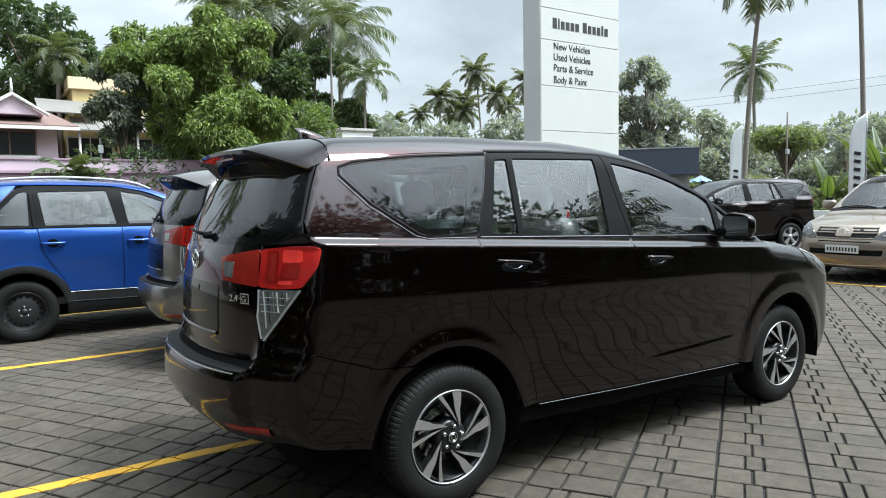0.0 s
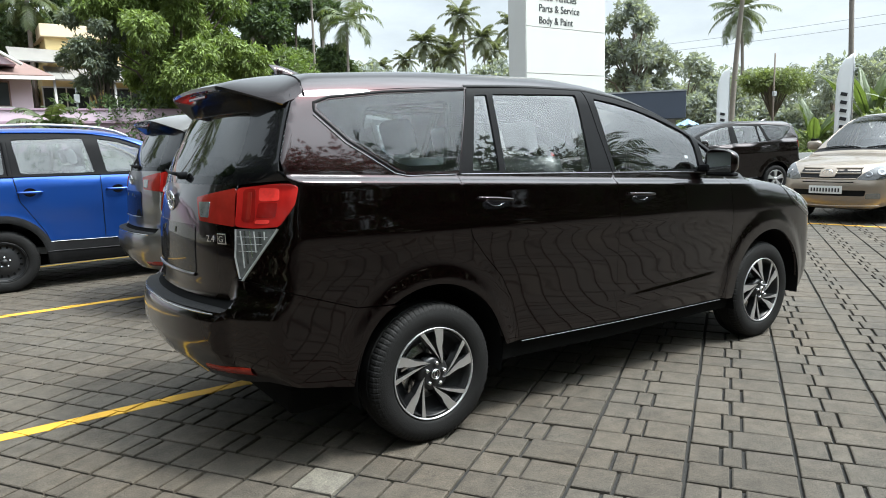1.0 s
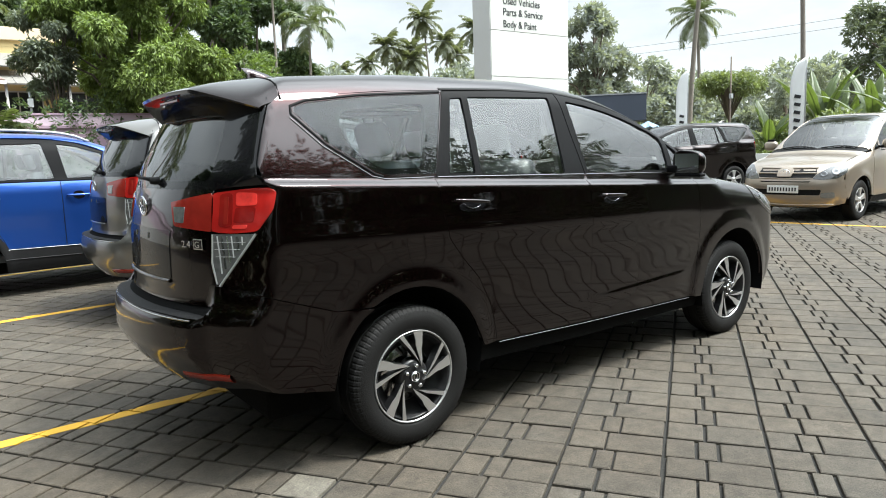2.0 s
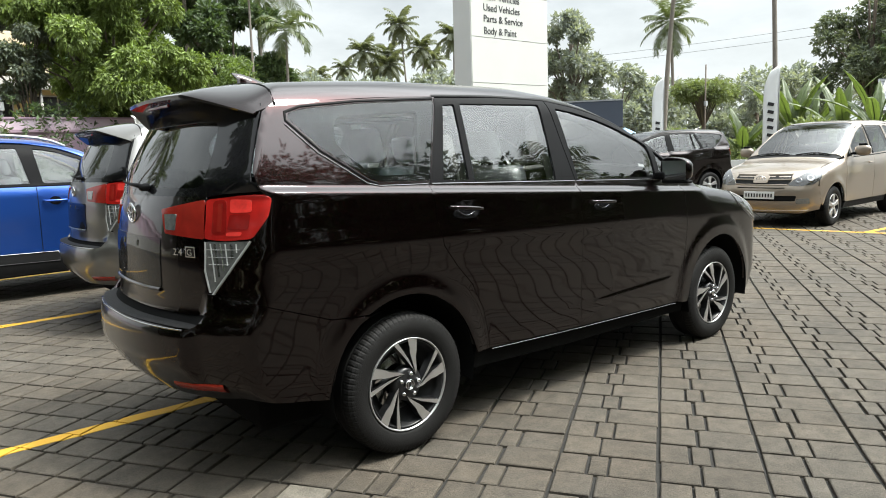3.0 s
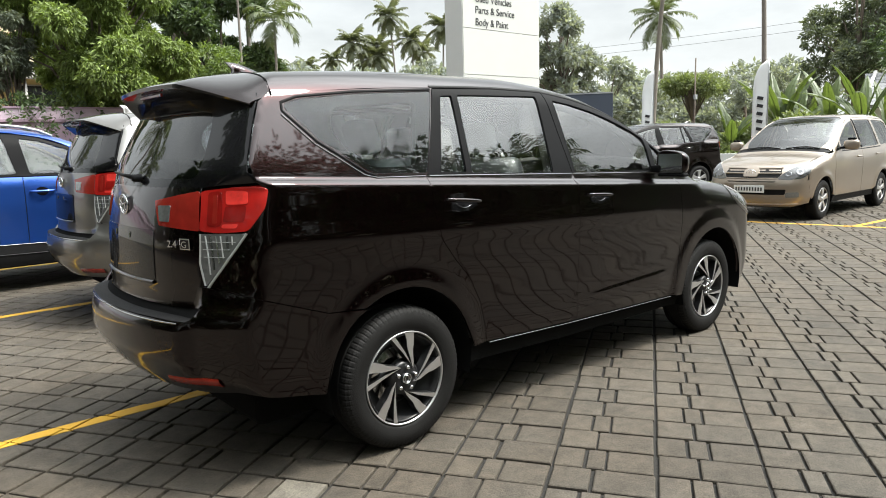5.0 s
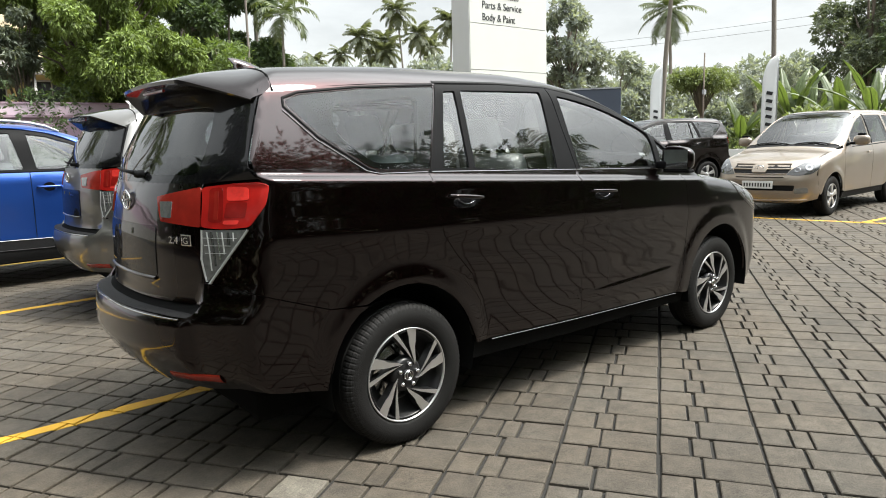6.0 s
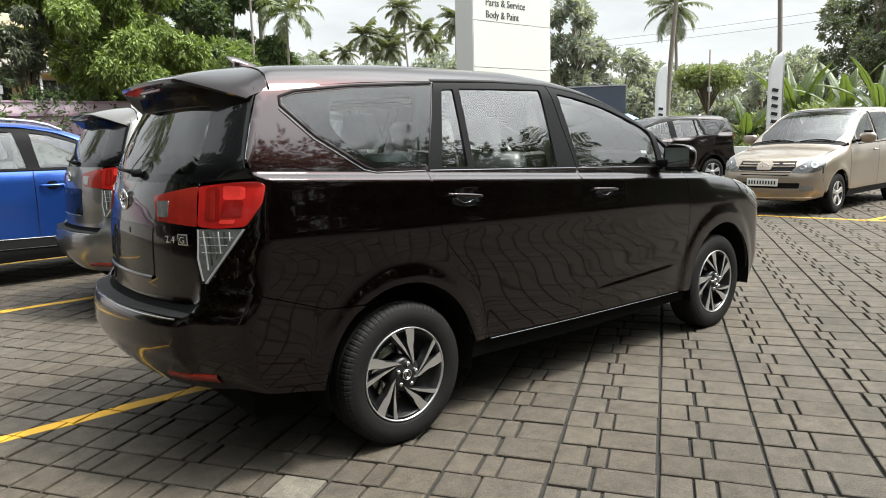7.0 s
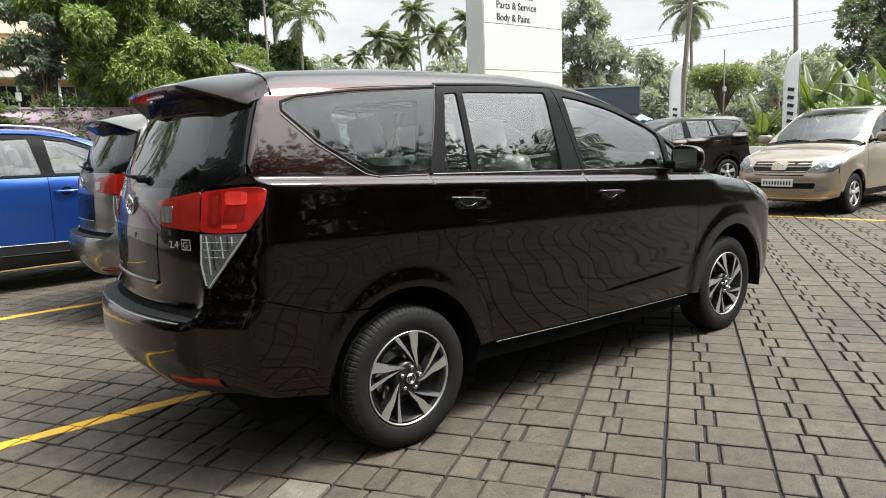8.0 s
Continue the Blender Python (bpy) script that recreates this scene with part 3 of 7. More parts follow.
def revolve(name, profile, seg, mat, parent, m=None, label="", smooth=True, wobble=None):
    """A profile of (radius, along) turned round the y axis."""
    k = len(profile)
    verts, faces = [], []
    for s in range(seg):
        a = 2 * math.pi * s / seg
        for j, (r, y) in enumerate(profile):
            rr = r + (wobble(s, j) if wobble else 0)
            verts.append((rr * math.cos(a), y, rr * math.sin(a)))
    for s in range(seg):
        t = (s + 1) % seg
        for j in range(k - 1):
            faces.append((s * k + j, s * k + j + 1, t * k + j + 1, t * k + j))
    if m is not None:
        verts = [tuple(m @ Vector(v)) for v in verts]
    return arrays(name, verts, faces, mat, parent, label, smooth)


def prism(name, outline, y0, y1, mat, parent, label="", bevel=0.0, m=None):
    """A flat outline in x and z, pushed from y0 to y1."""
    bm = bmesh.new()
    f = bm.faces.new([bm.verts.new((p[0], y0, p[1])) for p in outline])
    r = bmesh.ops.extrude_face_region(bm, geom=[f])
    bmesh.ops.translate(bm, vec=(0, y1 - y0, 0), verts=[v for v in r["geom"] if isinstance(v, bmesh.types.BMVert)])
    bmesh.ops.recalc_face_normals(bm, faces=bm.faces)
    if bevel:
        bmesh.ops.bevel(bm, geom=list(bm.edges), offset=bevel, segments=2, affect="EDGES", profile=0.5, clamp_overlap=True)
    if m is not None:
        bmesh.ops.transform(bm, matrix=m, verts=bm.verts)
    return part(name, bm, mat, parent, label)


def text_data(body, size, extrude=0.004):
    cu = bpy.data.curves.new("lettering", "FONT")
    cu.body, cu.size, cu.extrude = body, size, extrude
    ob = bpy.data.objects.new("lettering", cu)
    scene.collection.objects.link(ob)
    bpy.context.view_layer.update()
    data = bpy.data.meshes.new_from_object(ob.evaluated_get(bpy.context.evaluated_depsgraph_get()))
    bpy.data.objects.remove(ob)
    bpy.data.curves.remove(cu)
    return data


# ---- wheels ----
def wheel_y(side, out):
    """Turns a wheel built facing -y to face the given side, its outer face at |y| = out."""
    return Matrix.Translation((0, side * out, 0)) @ (Matrix.Identity(4) if side < 0 else Matrix.Scale(-1, 4, (0, 1, 0)))


def make_wheel(parent, x, side, out, radius=0.336, rim=0.224, style="blade", width=0.205, turn=0.0):
    at = Matrix.Translation((x, 0, radius)) @ wheel_y(side, out)
    spin = at @ Matrix.Rotation(turn, 4, "Y")
    alloy = ALLOY_DARK if style == "blade" else (STEEL_BLACK if style == "steel" else ALLOY_SILVER)
    w = revolve("wheel", [(0.0, 0.10), (0.12, 0.10), (rim * 0.80, 0.075), (rim * 0.86, 0.05), (rim * 0.90, 0.02), (rim * 0.93, 0.012), (rim * 0.93, 0.19), (0.0, 0.19)],
                48, ALLOY_DARK if style != "steel" else STEEL_BLACK, parent, at)
    # tyre: outer face, shoulder with cut sipes, tread
    prof = [(rim - 0.004, 0.022), (rim + 0.006, 0.010), (rim + 0.016, 0.006), (rim + 0.035, 0.0015), (rim + 0.060, 0.0), (radius - 0.040, 0.004), (radius - 0.030, 0.0065),
            (radius - 0.022, 0.010), (radius - 0.008, 0.022), (radius - 0.002, 0.036), (radius, 0.058), (radius - 0.007, 0.060), (radius - 0.007, 0.068), (radius, 0.070),
            (radius + 0.001, width / 2), (radius, width - 0.07), (radius - 0.007, width - 0.068), (radius - 0.007, width - 0.060), (radius, width - 0.058),
            (radius - 0.008, width - 0.022), (radius - 0.03, width - 0.006), (rim, width - 0.015)]

    def sipes(s, j):
        return -0.003 if 6 <= j <= 10 and s % 4 == 0 else 0.0
    ty = revolve("tyre", prof, 320, RUBBER, w, at, "black rubber tyre with cut tread", wobble=sipes)
    k = len(prof) - 1
    ty.data.polygons.foreach_set("use_smooth", [not 6 <= i % k <= 18 for i in range(len(ty.data.polygons))])
    # lip
    lip = [(rim - 0.003, 0.020), (rim - 0.001, 0.010), (rim - 0.004, 0.008), (rim - 0.008, 0.010), (rim - 0.011, 0.018)]
    revolve("rim_lip", lip, 72, ALLOY_SILVER if style == "blade" else alloy, w, at, "bright rim edge" if style == "blade" else "")

    def polar(r, deg):
        return (r * math.cos(radians(deg)), r * math.sin(radians(deg)))

    if style == "blade":
        for k in range(5):
            b = 82 + 72 * k
            edge = rim - 0.008
            thin = [polar(0.062, b - 30), polar(0.120, b + 6), polar(edge, b + 22.5), polar(edge, b + 28.5), polar(0.130, b + 15), polar(0.074, b - 14)]
            wide = [polar(0.058, b - 40), polar(0.085, b - 27), polar(0.115, b - 16), polar(0.135, b - 12), polar(0.160, b - 11), polar(edge, b - 7), polar(edge, b + 7),
                    polar(0.175, b + 3.5), polar(0.150, b + 2.5), polar(0.125, b - 1.5), polar(0.095, b - 11), polar(0.070, b - 26)]
            for nm, o in (("thin_spoke", thin), ("wide_spoke", wide)):
                prism(nm, o, 0.012, 0.016, MACHINED, w, "machined silver spoke face", m=spin)
                prism("spoke_back", [(p[0] * 0.995, p[1] * 0.995) for p in o], 0.0165, 0.06, ALLOY_DARK, w, m=spin)
        revolve("hub", [(0.0, 0.016), (0.066, 0.016), (0.080, 0.024), (0.085, 0.06)], 40, ALLOY_DARK, w, at)
        for k in range(5):
            c = polar(0.0525, 10 + 72 * k)
            revolve("lug_nut", [(0.0, -0.016), (0.005, -0.0155), (0.009, -0.012), (0.0105, -0.004), (0.0115, 0.016)], 10, CHROME, w, spin @ Matrix.Translation((c[0], 0.012, c[1])), "chrome lug nut")
        revolve("hub_cap", [(0.0, 0.004), (0.020, 0.005), (0.027, 0.009), (0.029, 0.018)], 28, BLACK_GLOSS, w, at)
        revolve("cap_emblem", [(0.0205, 0.004), (0.0215, 0.001), (0.0235, 0.001), (0.0245, 0.006)], 28, CHROME, w, at, "chrome ring emblem")
        revolve("cap_oval", [(0.0085, 0.004), (0.0095, 0.001), (0.0115, 0.001), (0.0125, 0.006)], 20, CHROME, w, at @ Matrix.Diagonal((1, 1, 1.5, 1)), "chrome oval emblem")
        revolve("brake_disc", [(0.06, 0.095), (0.145, 0.092), (0.15, 0.098)], 40, DULL_CHROME, w, at, "steel brake disc")
    elif style == "steel":
        revolve("rim", [(0.0, 0.03), (0.045, 0.03), (0.06, 0.022), (0.10, 0.045), (0.125, 0.040), (0.15, 0.060), (rim * 0.86, 0.062), (rim * 0.93, 0.020)], 48, STEEL_BLACK, w, at, "black pressed steel disc")
        for k in range(16):
            c = polar(0.152, 22.5 * k + 8)
            bm = bmesh.new()
            box(bm, -0.010, 0.010, 0.052, 0.062, -0.015, 0.015, 0.004, m=spin @ Matrix.Translation((c[0], 0, c[1])) @ Matrix.Rotation(-radians(22.5 * k + 8 - 90), 4, "Y"))
            part("vent_slot", bm, INNER, w)
        for k in range(5):
            c = polar(0.052, 90 + 72 * k)
            revolve("lug_nut", [(0.0, -0.012), (0.007, -0.010), (0.011, 0.0), (0.012, 0.02)], 10, CHROME, w, spin @ Matrix.Translation((c[0], 0.026, c[1])), "chrome lug nut")
        revolve("hub_cap", [(0.0, 0.012), (0.024, 0.014), (0.032, 0.022), (0.034, 0.034)], 24, STEEL_BLACK, w, at)
    else:
        for k in range(5):
            b = 90 + 72 * k
            o = [polar(0.05, b - 26), polar(0.10, b - 17), polar(rim - 0.008, b - 14), polar(rim - 0.008, b + 14), polar(0.10, b + 17), polar(0.05, b + 26)]
            prism("spoke", o, 0.012, 0.045, ALLOY_SILVER, w, "silver alloy spoke", bevel=0.004, m=spin)
        revolve("hub_cap", [(0.0, 0.004), (0.028, 0.006), (0.036, 0.014), (0.056, 0.018), (0.06, 0.05)], 28, ALLOY_SILVER, w, at)
    return w


# ---- seats, shared by all cabins ----
def make_seat(parent, x, y, z, wide=0.52, tall=0.62, wrapped=False, head=True, lean=16):
    m = Matrix.Translation((x, y, z))
    bm = bmesh.new()
    box(bm, -0.02, 0.48, -wide / 2, wide / 2, 0.0, 0.15, 0.05, m, 3)
    seat = part("seat", bm, SEAT, parent, "grey fabric seat", True)
    tilt = m @ Matrix.Translation((0.0, 0, 0.10)) @ Matrix.Rotation(radians(-lean), 4, "Y")
    bm = bmesh.new()
    box(bm, -0.07, 0.07, -wide / 2, wide / 2, 0.0, tall, 0.055, tilt, 3)
    part("seat_back", bm, WRAP if wrapped else SEAT, seat, "seat back under clear plastic wrap" if wrapped else "", True)
    if head:
        hw = 0.12
        n = 1 if wide < 0.7 else 3
        for k in range(n):
            oy = (k - (n - 1) / 2) * wide * 0.33
            bm = bmesh.new()
            box(bm, -0.045, 0.045, oy - hw, oy + hw, tall + 0.03, tall + 0.21, 0.04, tilt, 3)
            part("headrest", bm, WRAP if wrapped else SEAT, seat, "padded headrest", True)
    return seat


def belt(x):
    return 1.281 - 0.040 * x


def roof_line(x):
    """Height on the side where doors and glass end and the roof begins."""
    return float(ROOF_LINE(x))


ROOF_LINE = curve([(-0.9, 1.60), (-0.5, 1.64), (-0.3, 1.648), (0.0, 1.668), (0.38, 1.682), (0.8, 1.690), (1.2, 1.682), (1.45, 1.648), (1.6, 1.615), (1.87, 1.532),
                   (2.09, 1.440), (2.3, 1.325), (2.46, 1.20)])
HOOD_LINE = curve([(2.3, 1.20), (2.46, 1.165), (2.8, 1.115), (3.1, 1.055), (3.3, 0.985), (3.42, 0.90)])


def make_mpv(label, paint, wheel="blade", detailed=True, group="", wrapped=True, glass_front=True):
    """A long people carrier: four side doors, tall glass, a roof spoiler, wrap-round tail lamps."""
    car = thing("people_carrier", label, "car", group)
    S = MPV
    st = 0.032 if detailed else 0.06
    sides = (-1, 1)
    AR, AF = 0.405, 0.400
    arch_r = arc(0.0, 0.362, AR, 168, 12, 20)
    arch_f = arc(2.765, 0.362, AF, 168, 5, 20)
    rear_edge = [(0.512, 0.405), (0.505, 0.47), (0.47, 0.62), (0.40, 0.755), (0.30, 0.865), (0.22, 0.97), (0.185, 1.10), (0.178, belt(0.178) - 0.012)]
    q_glass = soften([(-0.458, 1.570), (-0.45, 1.592), (-0.385, 1.612), (-0.11, 1.640), (0.355, 1.665), (0.195, 1.277), (-0.085, 1.287), (-0.13, 1.302), (-0.335, 1.438)], 0.012, 3)
    rd_small = soften([(0.275, 1.276), (0.405, 1.640), (0.482, 1.645), (0.437, 1.266)], 0.01, 3)
    rd_main = soften([(0.476, 1.262), (0.520, 1.648), (1.128, 1.655), (1.078, 1.233)], 0.015, 3)
    fd_main = soften([(1.268, 1.224), (1.262, 1.635), (1.42, 1.612), (1.59, 1.575), (1.73, 1.536), (1.855, 1.494), (1.97, 1.452), (2.070, 1.405), (2.050, 1.205)], 0.012, 2)
    fd_tri = soften([(2.12, 1.370), (2.19, 1.325), (2.30, 1.235), (2.10, 1.222)], 0.01, 2)
    for s in sides:
        near = detailed and s < 0
        sp = st if near else max(st, 0.055)
        # panels below the glass
        ledge = (lambda x: [q - 0.058 * (x - 0.2) for q in (1.212, 1.219, 1.2245, 1.229, 1.238, 1.246, 1.252, 1.259)] + [0.505 + 0.050 * (x - 1.2) + q for q in (-0.018, -0.011, -0.005, 0.0, 0.005, 0.011, 0.018)]) if near else None
        fd = [(1.232, 0.382), (1.236, belt(1.236) - 0.012)] + [(x, belt(x) - 0.012) for x in (1.5, 1.8, 2.1, 2.28)] + [(2.305, 1.05), (2.32, 0.85), (2.315, 0.70), (2.28, 0.50), (2.245, 0.357)]
        rd = [(1.232, 0.382)] + rear_edge + [(x, belt(x) - 0.012) for x in (0.5, 0.8, 1.0, 1.236)]
        door_f = panel("front_door", S, fd, "side", paint, car, s, step=sp, ledge=ledge)
        door_r = panel("rear_door", S, rd, "side", paint, car, s, step=sp, ledge=ledge)
        fender = [(2.245, 0.357), (2.28, 0.50), (2.315, 0.70), (2.32, 0.85), (2.305, 1.05), (2.28, belt(2.28) - 0.012), (2.34, 1.187)] + \
                 [(x, float(HOOD_LINE(x))) for x in (2.46, 2.6, 2.8, 2.95, 3.06)] + [(3.14, 0.95), (3.22, 0.80), (3.26, 0.60)] + [p for p in arch_f[::-1] if p[1] > 0.52 or p[0] < 2.7] + [(2.36, 0.34), (2.30, 0.345)]
        panel("front_fender", S, fender, "side", paint, car, s, step=sp, ledge=ledge)
        quarter = [(-0.628, 1.258), (-0.618, 1.247), (-0.640, 1.185), (-0.694, 1.085), (-0.76, 0.96), (-0.80, 0.865), (-0.62, 0.80), (-0.386, 0.716)] + \
                  [(p[0], p[1]) for p in arch_r if p[0] > -0.215 and (p[0] < 0.2 or p[1] > 0.45)] + [(0.425, 0.40)] + rear_edge + \
                  [(0.2, 1.262), (0.362, 1.668), (0.38, roof_line(0.38)), (0.1, roof_line(0.1)), (-0.2, roof_line(-0.2)), (-0.5, roof_line(-0.5)), (S.rear_corner(1.60) + 0.004, 1.600), (S.rear_corner(1.52) + 0.004, 1.52), (S.rear_corner(1.447) + 0.004, 1.447), (S.rear_corner(1.36) + 0.004, 1.36), (-0.652, 1.283)]
        panel("quarter_panel", S, quarter, "side", paint, car, s, holes=[q_glass], step=sp, ledge=ledge)
        # rear bumper's flank
        flank = [(-0.785, 0.858), (-0.62, 0.796), (-0.386, 0.712), (-0.207, 0.700)] + [p for p in arch_r if p[0] < -0.215][::-1] + [(-0.42, 0.37), (-0.60, 0.40), (-0.75, 0.43), (-0.79, 0.50), (-0.81, 0.60), (-0.80, 0.72), (-0.79, 0.85)]
        panel("bumper_flank", S, flank, "side", paint, car, s, step=sp, gap=-0.0015)
        # window frames and glass
        rd_up = [(0.19, belt(0.19) - 0.008), (0.368, 1.675), (0.8, roof_line(0.8) - 0.004), (1.2, roof_line(1.2) - 0.004), (1.213, 1.45), (1.236, belt(1.236) - 0.008)]
        fd_up = [(1.240, belt(1.24) - 0.008), (1.217, 1.45), (1.206, roof_line(1.206) - 0.004)] + [(x, roof_line(x) - 0.006) for x in (1.45, 1.6, 1.75, 1.87, 2.0, 2.09, 2.2, 2.3)] + [(2.385, 1.205), (2.28, belt(2.28) - 0.01)]
        panel("door_frame", S, rd_up, "side", BLACK_TRIM, door_r, s, holes=[rd_small, rd_main], step=sp, gap=0.001, lift=0.001, label="satin black window frame")
        panel("door_frame", S, fd_up, "side", BLACK_TRIM, door_f, s, holes=[fd_main, fd_tri], step=sp, gap=0.001, lift=0.001, label="satin black window frame")
        g1 = panel("quarter_glass", S, q_glass, "side", GLASS_QUARTER, car, s, lift=-0.003, step=0.06, gap=0, depth=0.002, label="tinted fixed side glass")
        g2 = panel("small_pane", S, rd_small, "side", GLASS_SIDE, door_r, s, lift=-0.006, step=0.06, gap=0, depth=0.002, label="tinted side glass")
        g3 = panel("window_pane", S, rd_main, "side", GLASS_SIDE, door_r, s, lift=-0.006, step=0.06, gap=0, depth=0.002, label="tinted side glass")
        g4 = panel("window_pane", S, fd_main, "side", GLASS_SIDE, door_f, s, lift=-0.006, step=0.06, gap=0, depth=0.002, label="tinted side glass")
        g5 = panel("corner_pane", S, fd_tri, "side", GLASS_SIDE, door_f, s, lift=-0.006, step=0.06, gap=0, depth=0.002, label="tinted corner glass")
        for g in (g1, g2, g3, g4, g5):
            g.visible_shadow = False
        q_clear = soften([(-0.265, 1.493), (-0.225, 1.585), (0.252, 1.622), (0.143, 1.312), (-0.100, 1.315), (-0.226, 1.42)], 0.045, 4)
        panel("glass_border", S, shrink(q_glass, -0.004).tolist(), "side", INNER, car, s, holes=[q_clear], lift=-0.008, step=0.05, gap=0, depth=0.001, label="black printed glass border")
        # black rim of the quarter glass, and mouldings
        strip("glass_seal", S, [(-0.10, 1.279), (-0.14, 1.293), (-0.345, 1.431), (-0.47, 1.56), (-0.465, 1.595), (-0.39, 1.620), (-0.11, 1.648), (0.355, 1.672)], "side", 0.012, BLACK_TRIM, car, s, lift=0.001, thick=0.003)
        strip("quarter_moulding", S, [(0.175, 1.262), (-0.09, 1.268), (-0.155, 1.283), (-0.36, 1.422), (-0.478, 1.545)], "side", 0.006, DARK_CHROME, car, s, lift=0.001, thick=0.004, label="satin chrome moulding")
        strip("belt_moulding", S, [(0.20, belt(0.2) - 0.012), (0.8, belt(0.8) - 0.012), (1.228, belt(1.228) - 0.012)], "side", 0.009, DARK_CHROME, door_r, s, lift=0.001, thick=0.004, label="satin chrome moulding")
        strip("belt_moulding", S, [(1.245, belt(1.245) - 0.012), (1.8, belt(1.8) - 0.012), (2.27, belt(2.27) - 0.012)], "side", 0.009, DARK_CHROME, door_f, s, lift=0.001, thick=0.004, label="satin chrome moulding")
        strip("gutter", S, [(x, roof_line(x) + 0.004) for x in (0.36, 0.6, 0.8, 1.2, 1.45, 1.6, 1.87, 2.09, 2.3)], "side", 0.014, BLACK_PLASTIC, car, s, lift=0.0, thick=0.004, label="black roof gutter strip")
        # sill
        strip("sill_line", S, [(0.53, 0.397), (1.2, 0.374), (2.23, 0.349)], "side", 0.0045, DARK_CHROME, car, s, lift=0.001, thick=0.003, label="bright sill edge")
        # near-black colour on the sill stands in for the shadow below the doors
        panel("sill", S, [(0.43, 0.40), (0.50, 0.396), (1.23, 0.372), (2.25, 0.347), (2.36, 0.335), (2.36, 0.26), (1.2, 0.27), (0.43, 0.30)], "side", INNER, car, s, lift=-0.03, step=0.08, gap=0.0)
        # handles with their cups
        for dn, dx, dz, ang in ((door_r, 0.365, 1.128, -6), (door_f, 1.42, 1.083, -4)):
            y = float(S.half(np.array(dx), np.array(dz)))
            m = Matrix.Translation((dx, s * y, dz)) @ Matrix.Rotation(radians(-ang), 4, "Y")
            cup = [(0.085 * math.cos(a) + 0.005, -0.012 + 0.026 * math.sin(a)) for a in np.linspace(0, 2 * math.pi, 20, endpoint=False)]
            cup = [(dx + p[0], dz + p[1] - 0.004) for p in cup]
            panel("handle_cup", S, cup, "side", BLACK_GLOSS, dn, s, lift=0.0025, step=0.02, gap=0, depth=0.002)
            v, f = [], []
            n = 14
            for i in range(n + 1):
                t = i / n
                px = -0.108 + 0.216 * t
                off = 0.008 + 0.028 * max(0.0, math.sin(math.pi * t)) ** 0.45
                hh = 0.0065 + 0.003 * math.sin(math.pi * t)
                for a in np.linspace(0, 2 * math.pi, 10, endpoint=False):
                    v.append(tuple(m @ Vector((px, s * (off + 0.008 * math.cos(a)), 0.010 + hh * math.sin(a)))))
            for i in range(n):
                for k in range(10):
                    f.append((i * 10 + k, i * 10 + (k + 1) % 10, (i + 1) * 10 + (k + 1) % 10, (i + 1) * 10 + k))
            f += [tuple(range(10)), tuple(range(n * 10, n * 10 + 10))]
            arrays("handle", v, f, paint, dn, "glossy dark door handle", True)
            # added bright arc that imitates the highlight along the cup's lower outline
            tube("handle_rim", [tuple(m @ Vector((-0.05 + 0.008 * i, s * 0.006, -0.008 - 0.018 * math.sin(math.pi * i / 13)))) for i in range(14)], 0.0016, DARK_CHROME, dn, "thin chrome line for the cup's highlight", 6)
        # inner shell with the trimmed openings
        q_in = soften([(-0.262, 1.495), (-0.222, 1.590), (0.262, 1.628), (0.150, 1.310), (-0.105, 1.312), (-0.222, 1.42)], 0.045, 4)
        outline = [(-0.56, 0.48), (-0.68, 0.7), (-0.72, 1.0), (-0.62, 1.26), (-0.55, 1.45), (-0.48, 1.62), (0.38, 1.675), (1.2, 1.678), (1.6, 1.61), (1.87, 1.52), (2.09, 1.42), (2.30, 1.3), (2.36, 1.17), (2.36, 0.36)] + \
                  [(0.50, 0.42)] + [p for p in arc(0.0, 0.36, 0.43, 10, 165, 14)]
        panel("inner_shell", S, outline, "side", CABIN, car, s, holes=[q_in, shrink(rd_small, 0.004).tolist(), shrink(rd_main, 0.006).tolist(), shrink(fd_main, 0.006).tolist(), shrink(fd_tri, 0.006).tolist()], lift=-0.03, step=0.07, gap=0, depth=0.03, label="dark cabin lining")
        # wheel wells
        for cx, r in ((0.0, AR + 0.004), (2.765, AF + 0.004)):
            v, f = [], []
            n = 24
            for i in range(n + 1):
                a = radians(-14 + 208 * i / n)
                yb = float(S.half(np.array(cx), np.array(0.7))) - 0.010
                for yy in (yb, yb - 0.30):
                    v.append((cx + r * math.cos(a), s * yy, 0.362 + r * math.sin(a)))
            for i in range(n):
                f.append((2 * i, 2 * i + 1, 2 * i + 3, 2 * i + 2))
            b = len(v)
            v.append((cx, s * (yb - 0.30), 0.362))
            for i in range(n):
                f.append((2 * i + 1, b, 2 * i + 3))
            arrays("wheel_well", v, f, INNER, car, "", True)
        for x, t in ((0.0, 0.0), (2.75, 0.3)):
            make_wheel(car, x, s, 0.885, style=wheel, turn=t * s)
        # outer tail lamp: red above, clear wedge below
        lens = soften([(-0.775, 1.246), (-0.70, 1.262), (-0.634, 1.264), (-0.610, 1.252), (-0.630, 1.181), (-0.684, 1.090), (-0.755, 1.080), (-0.802, 1.086)], 0.012, 2)
        outer = panel("tail_lamp", S, lens, "side", LENS_RED, car, s, lift=0.006, step=0.02, gap=0.001, depth=0.03, label="bright red tail lamp lens")
        flat = dict(step=0.03, gap=0, depth=0.004)
        panel("lamp_core", S, soften([(-0.716, 1.248), (-0.664, 1.244), (-0.672, 1.195), (-0.726, 1.192)], 0.010, 3), "side", LENS_BRIGHT, outer, s, lift=0.008, label="bright red lamp window", **flat)
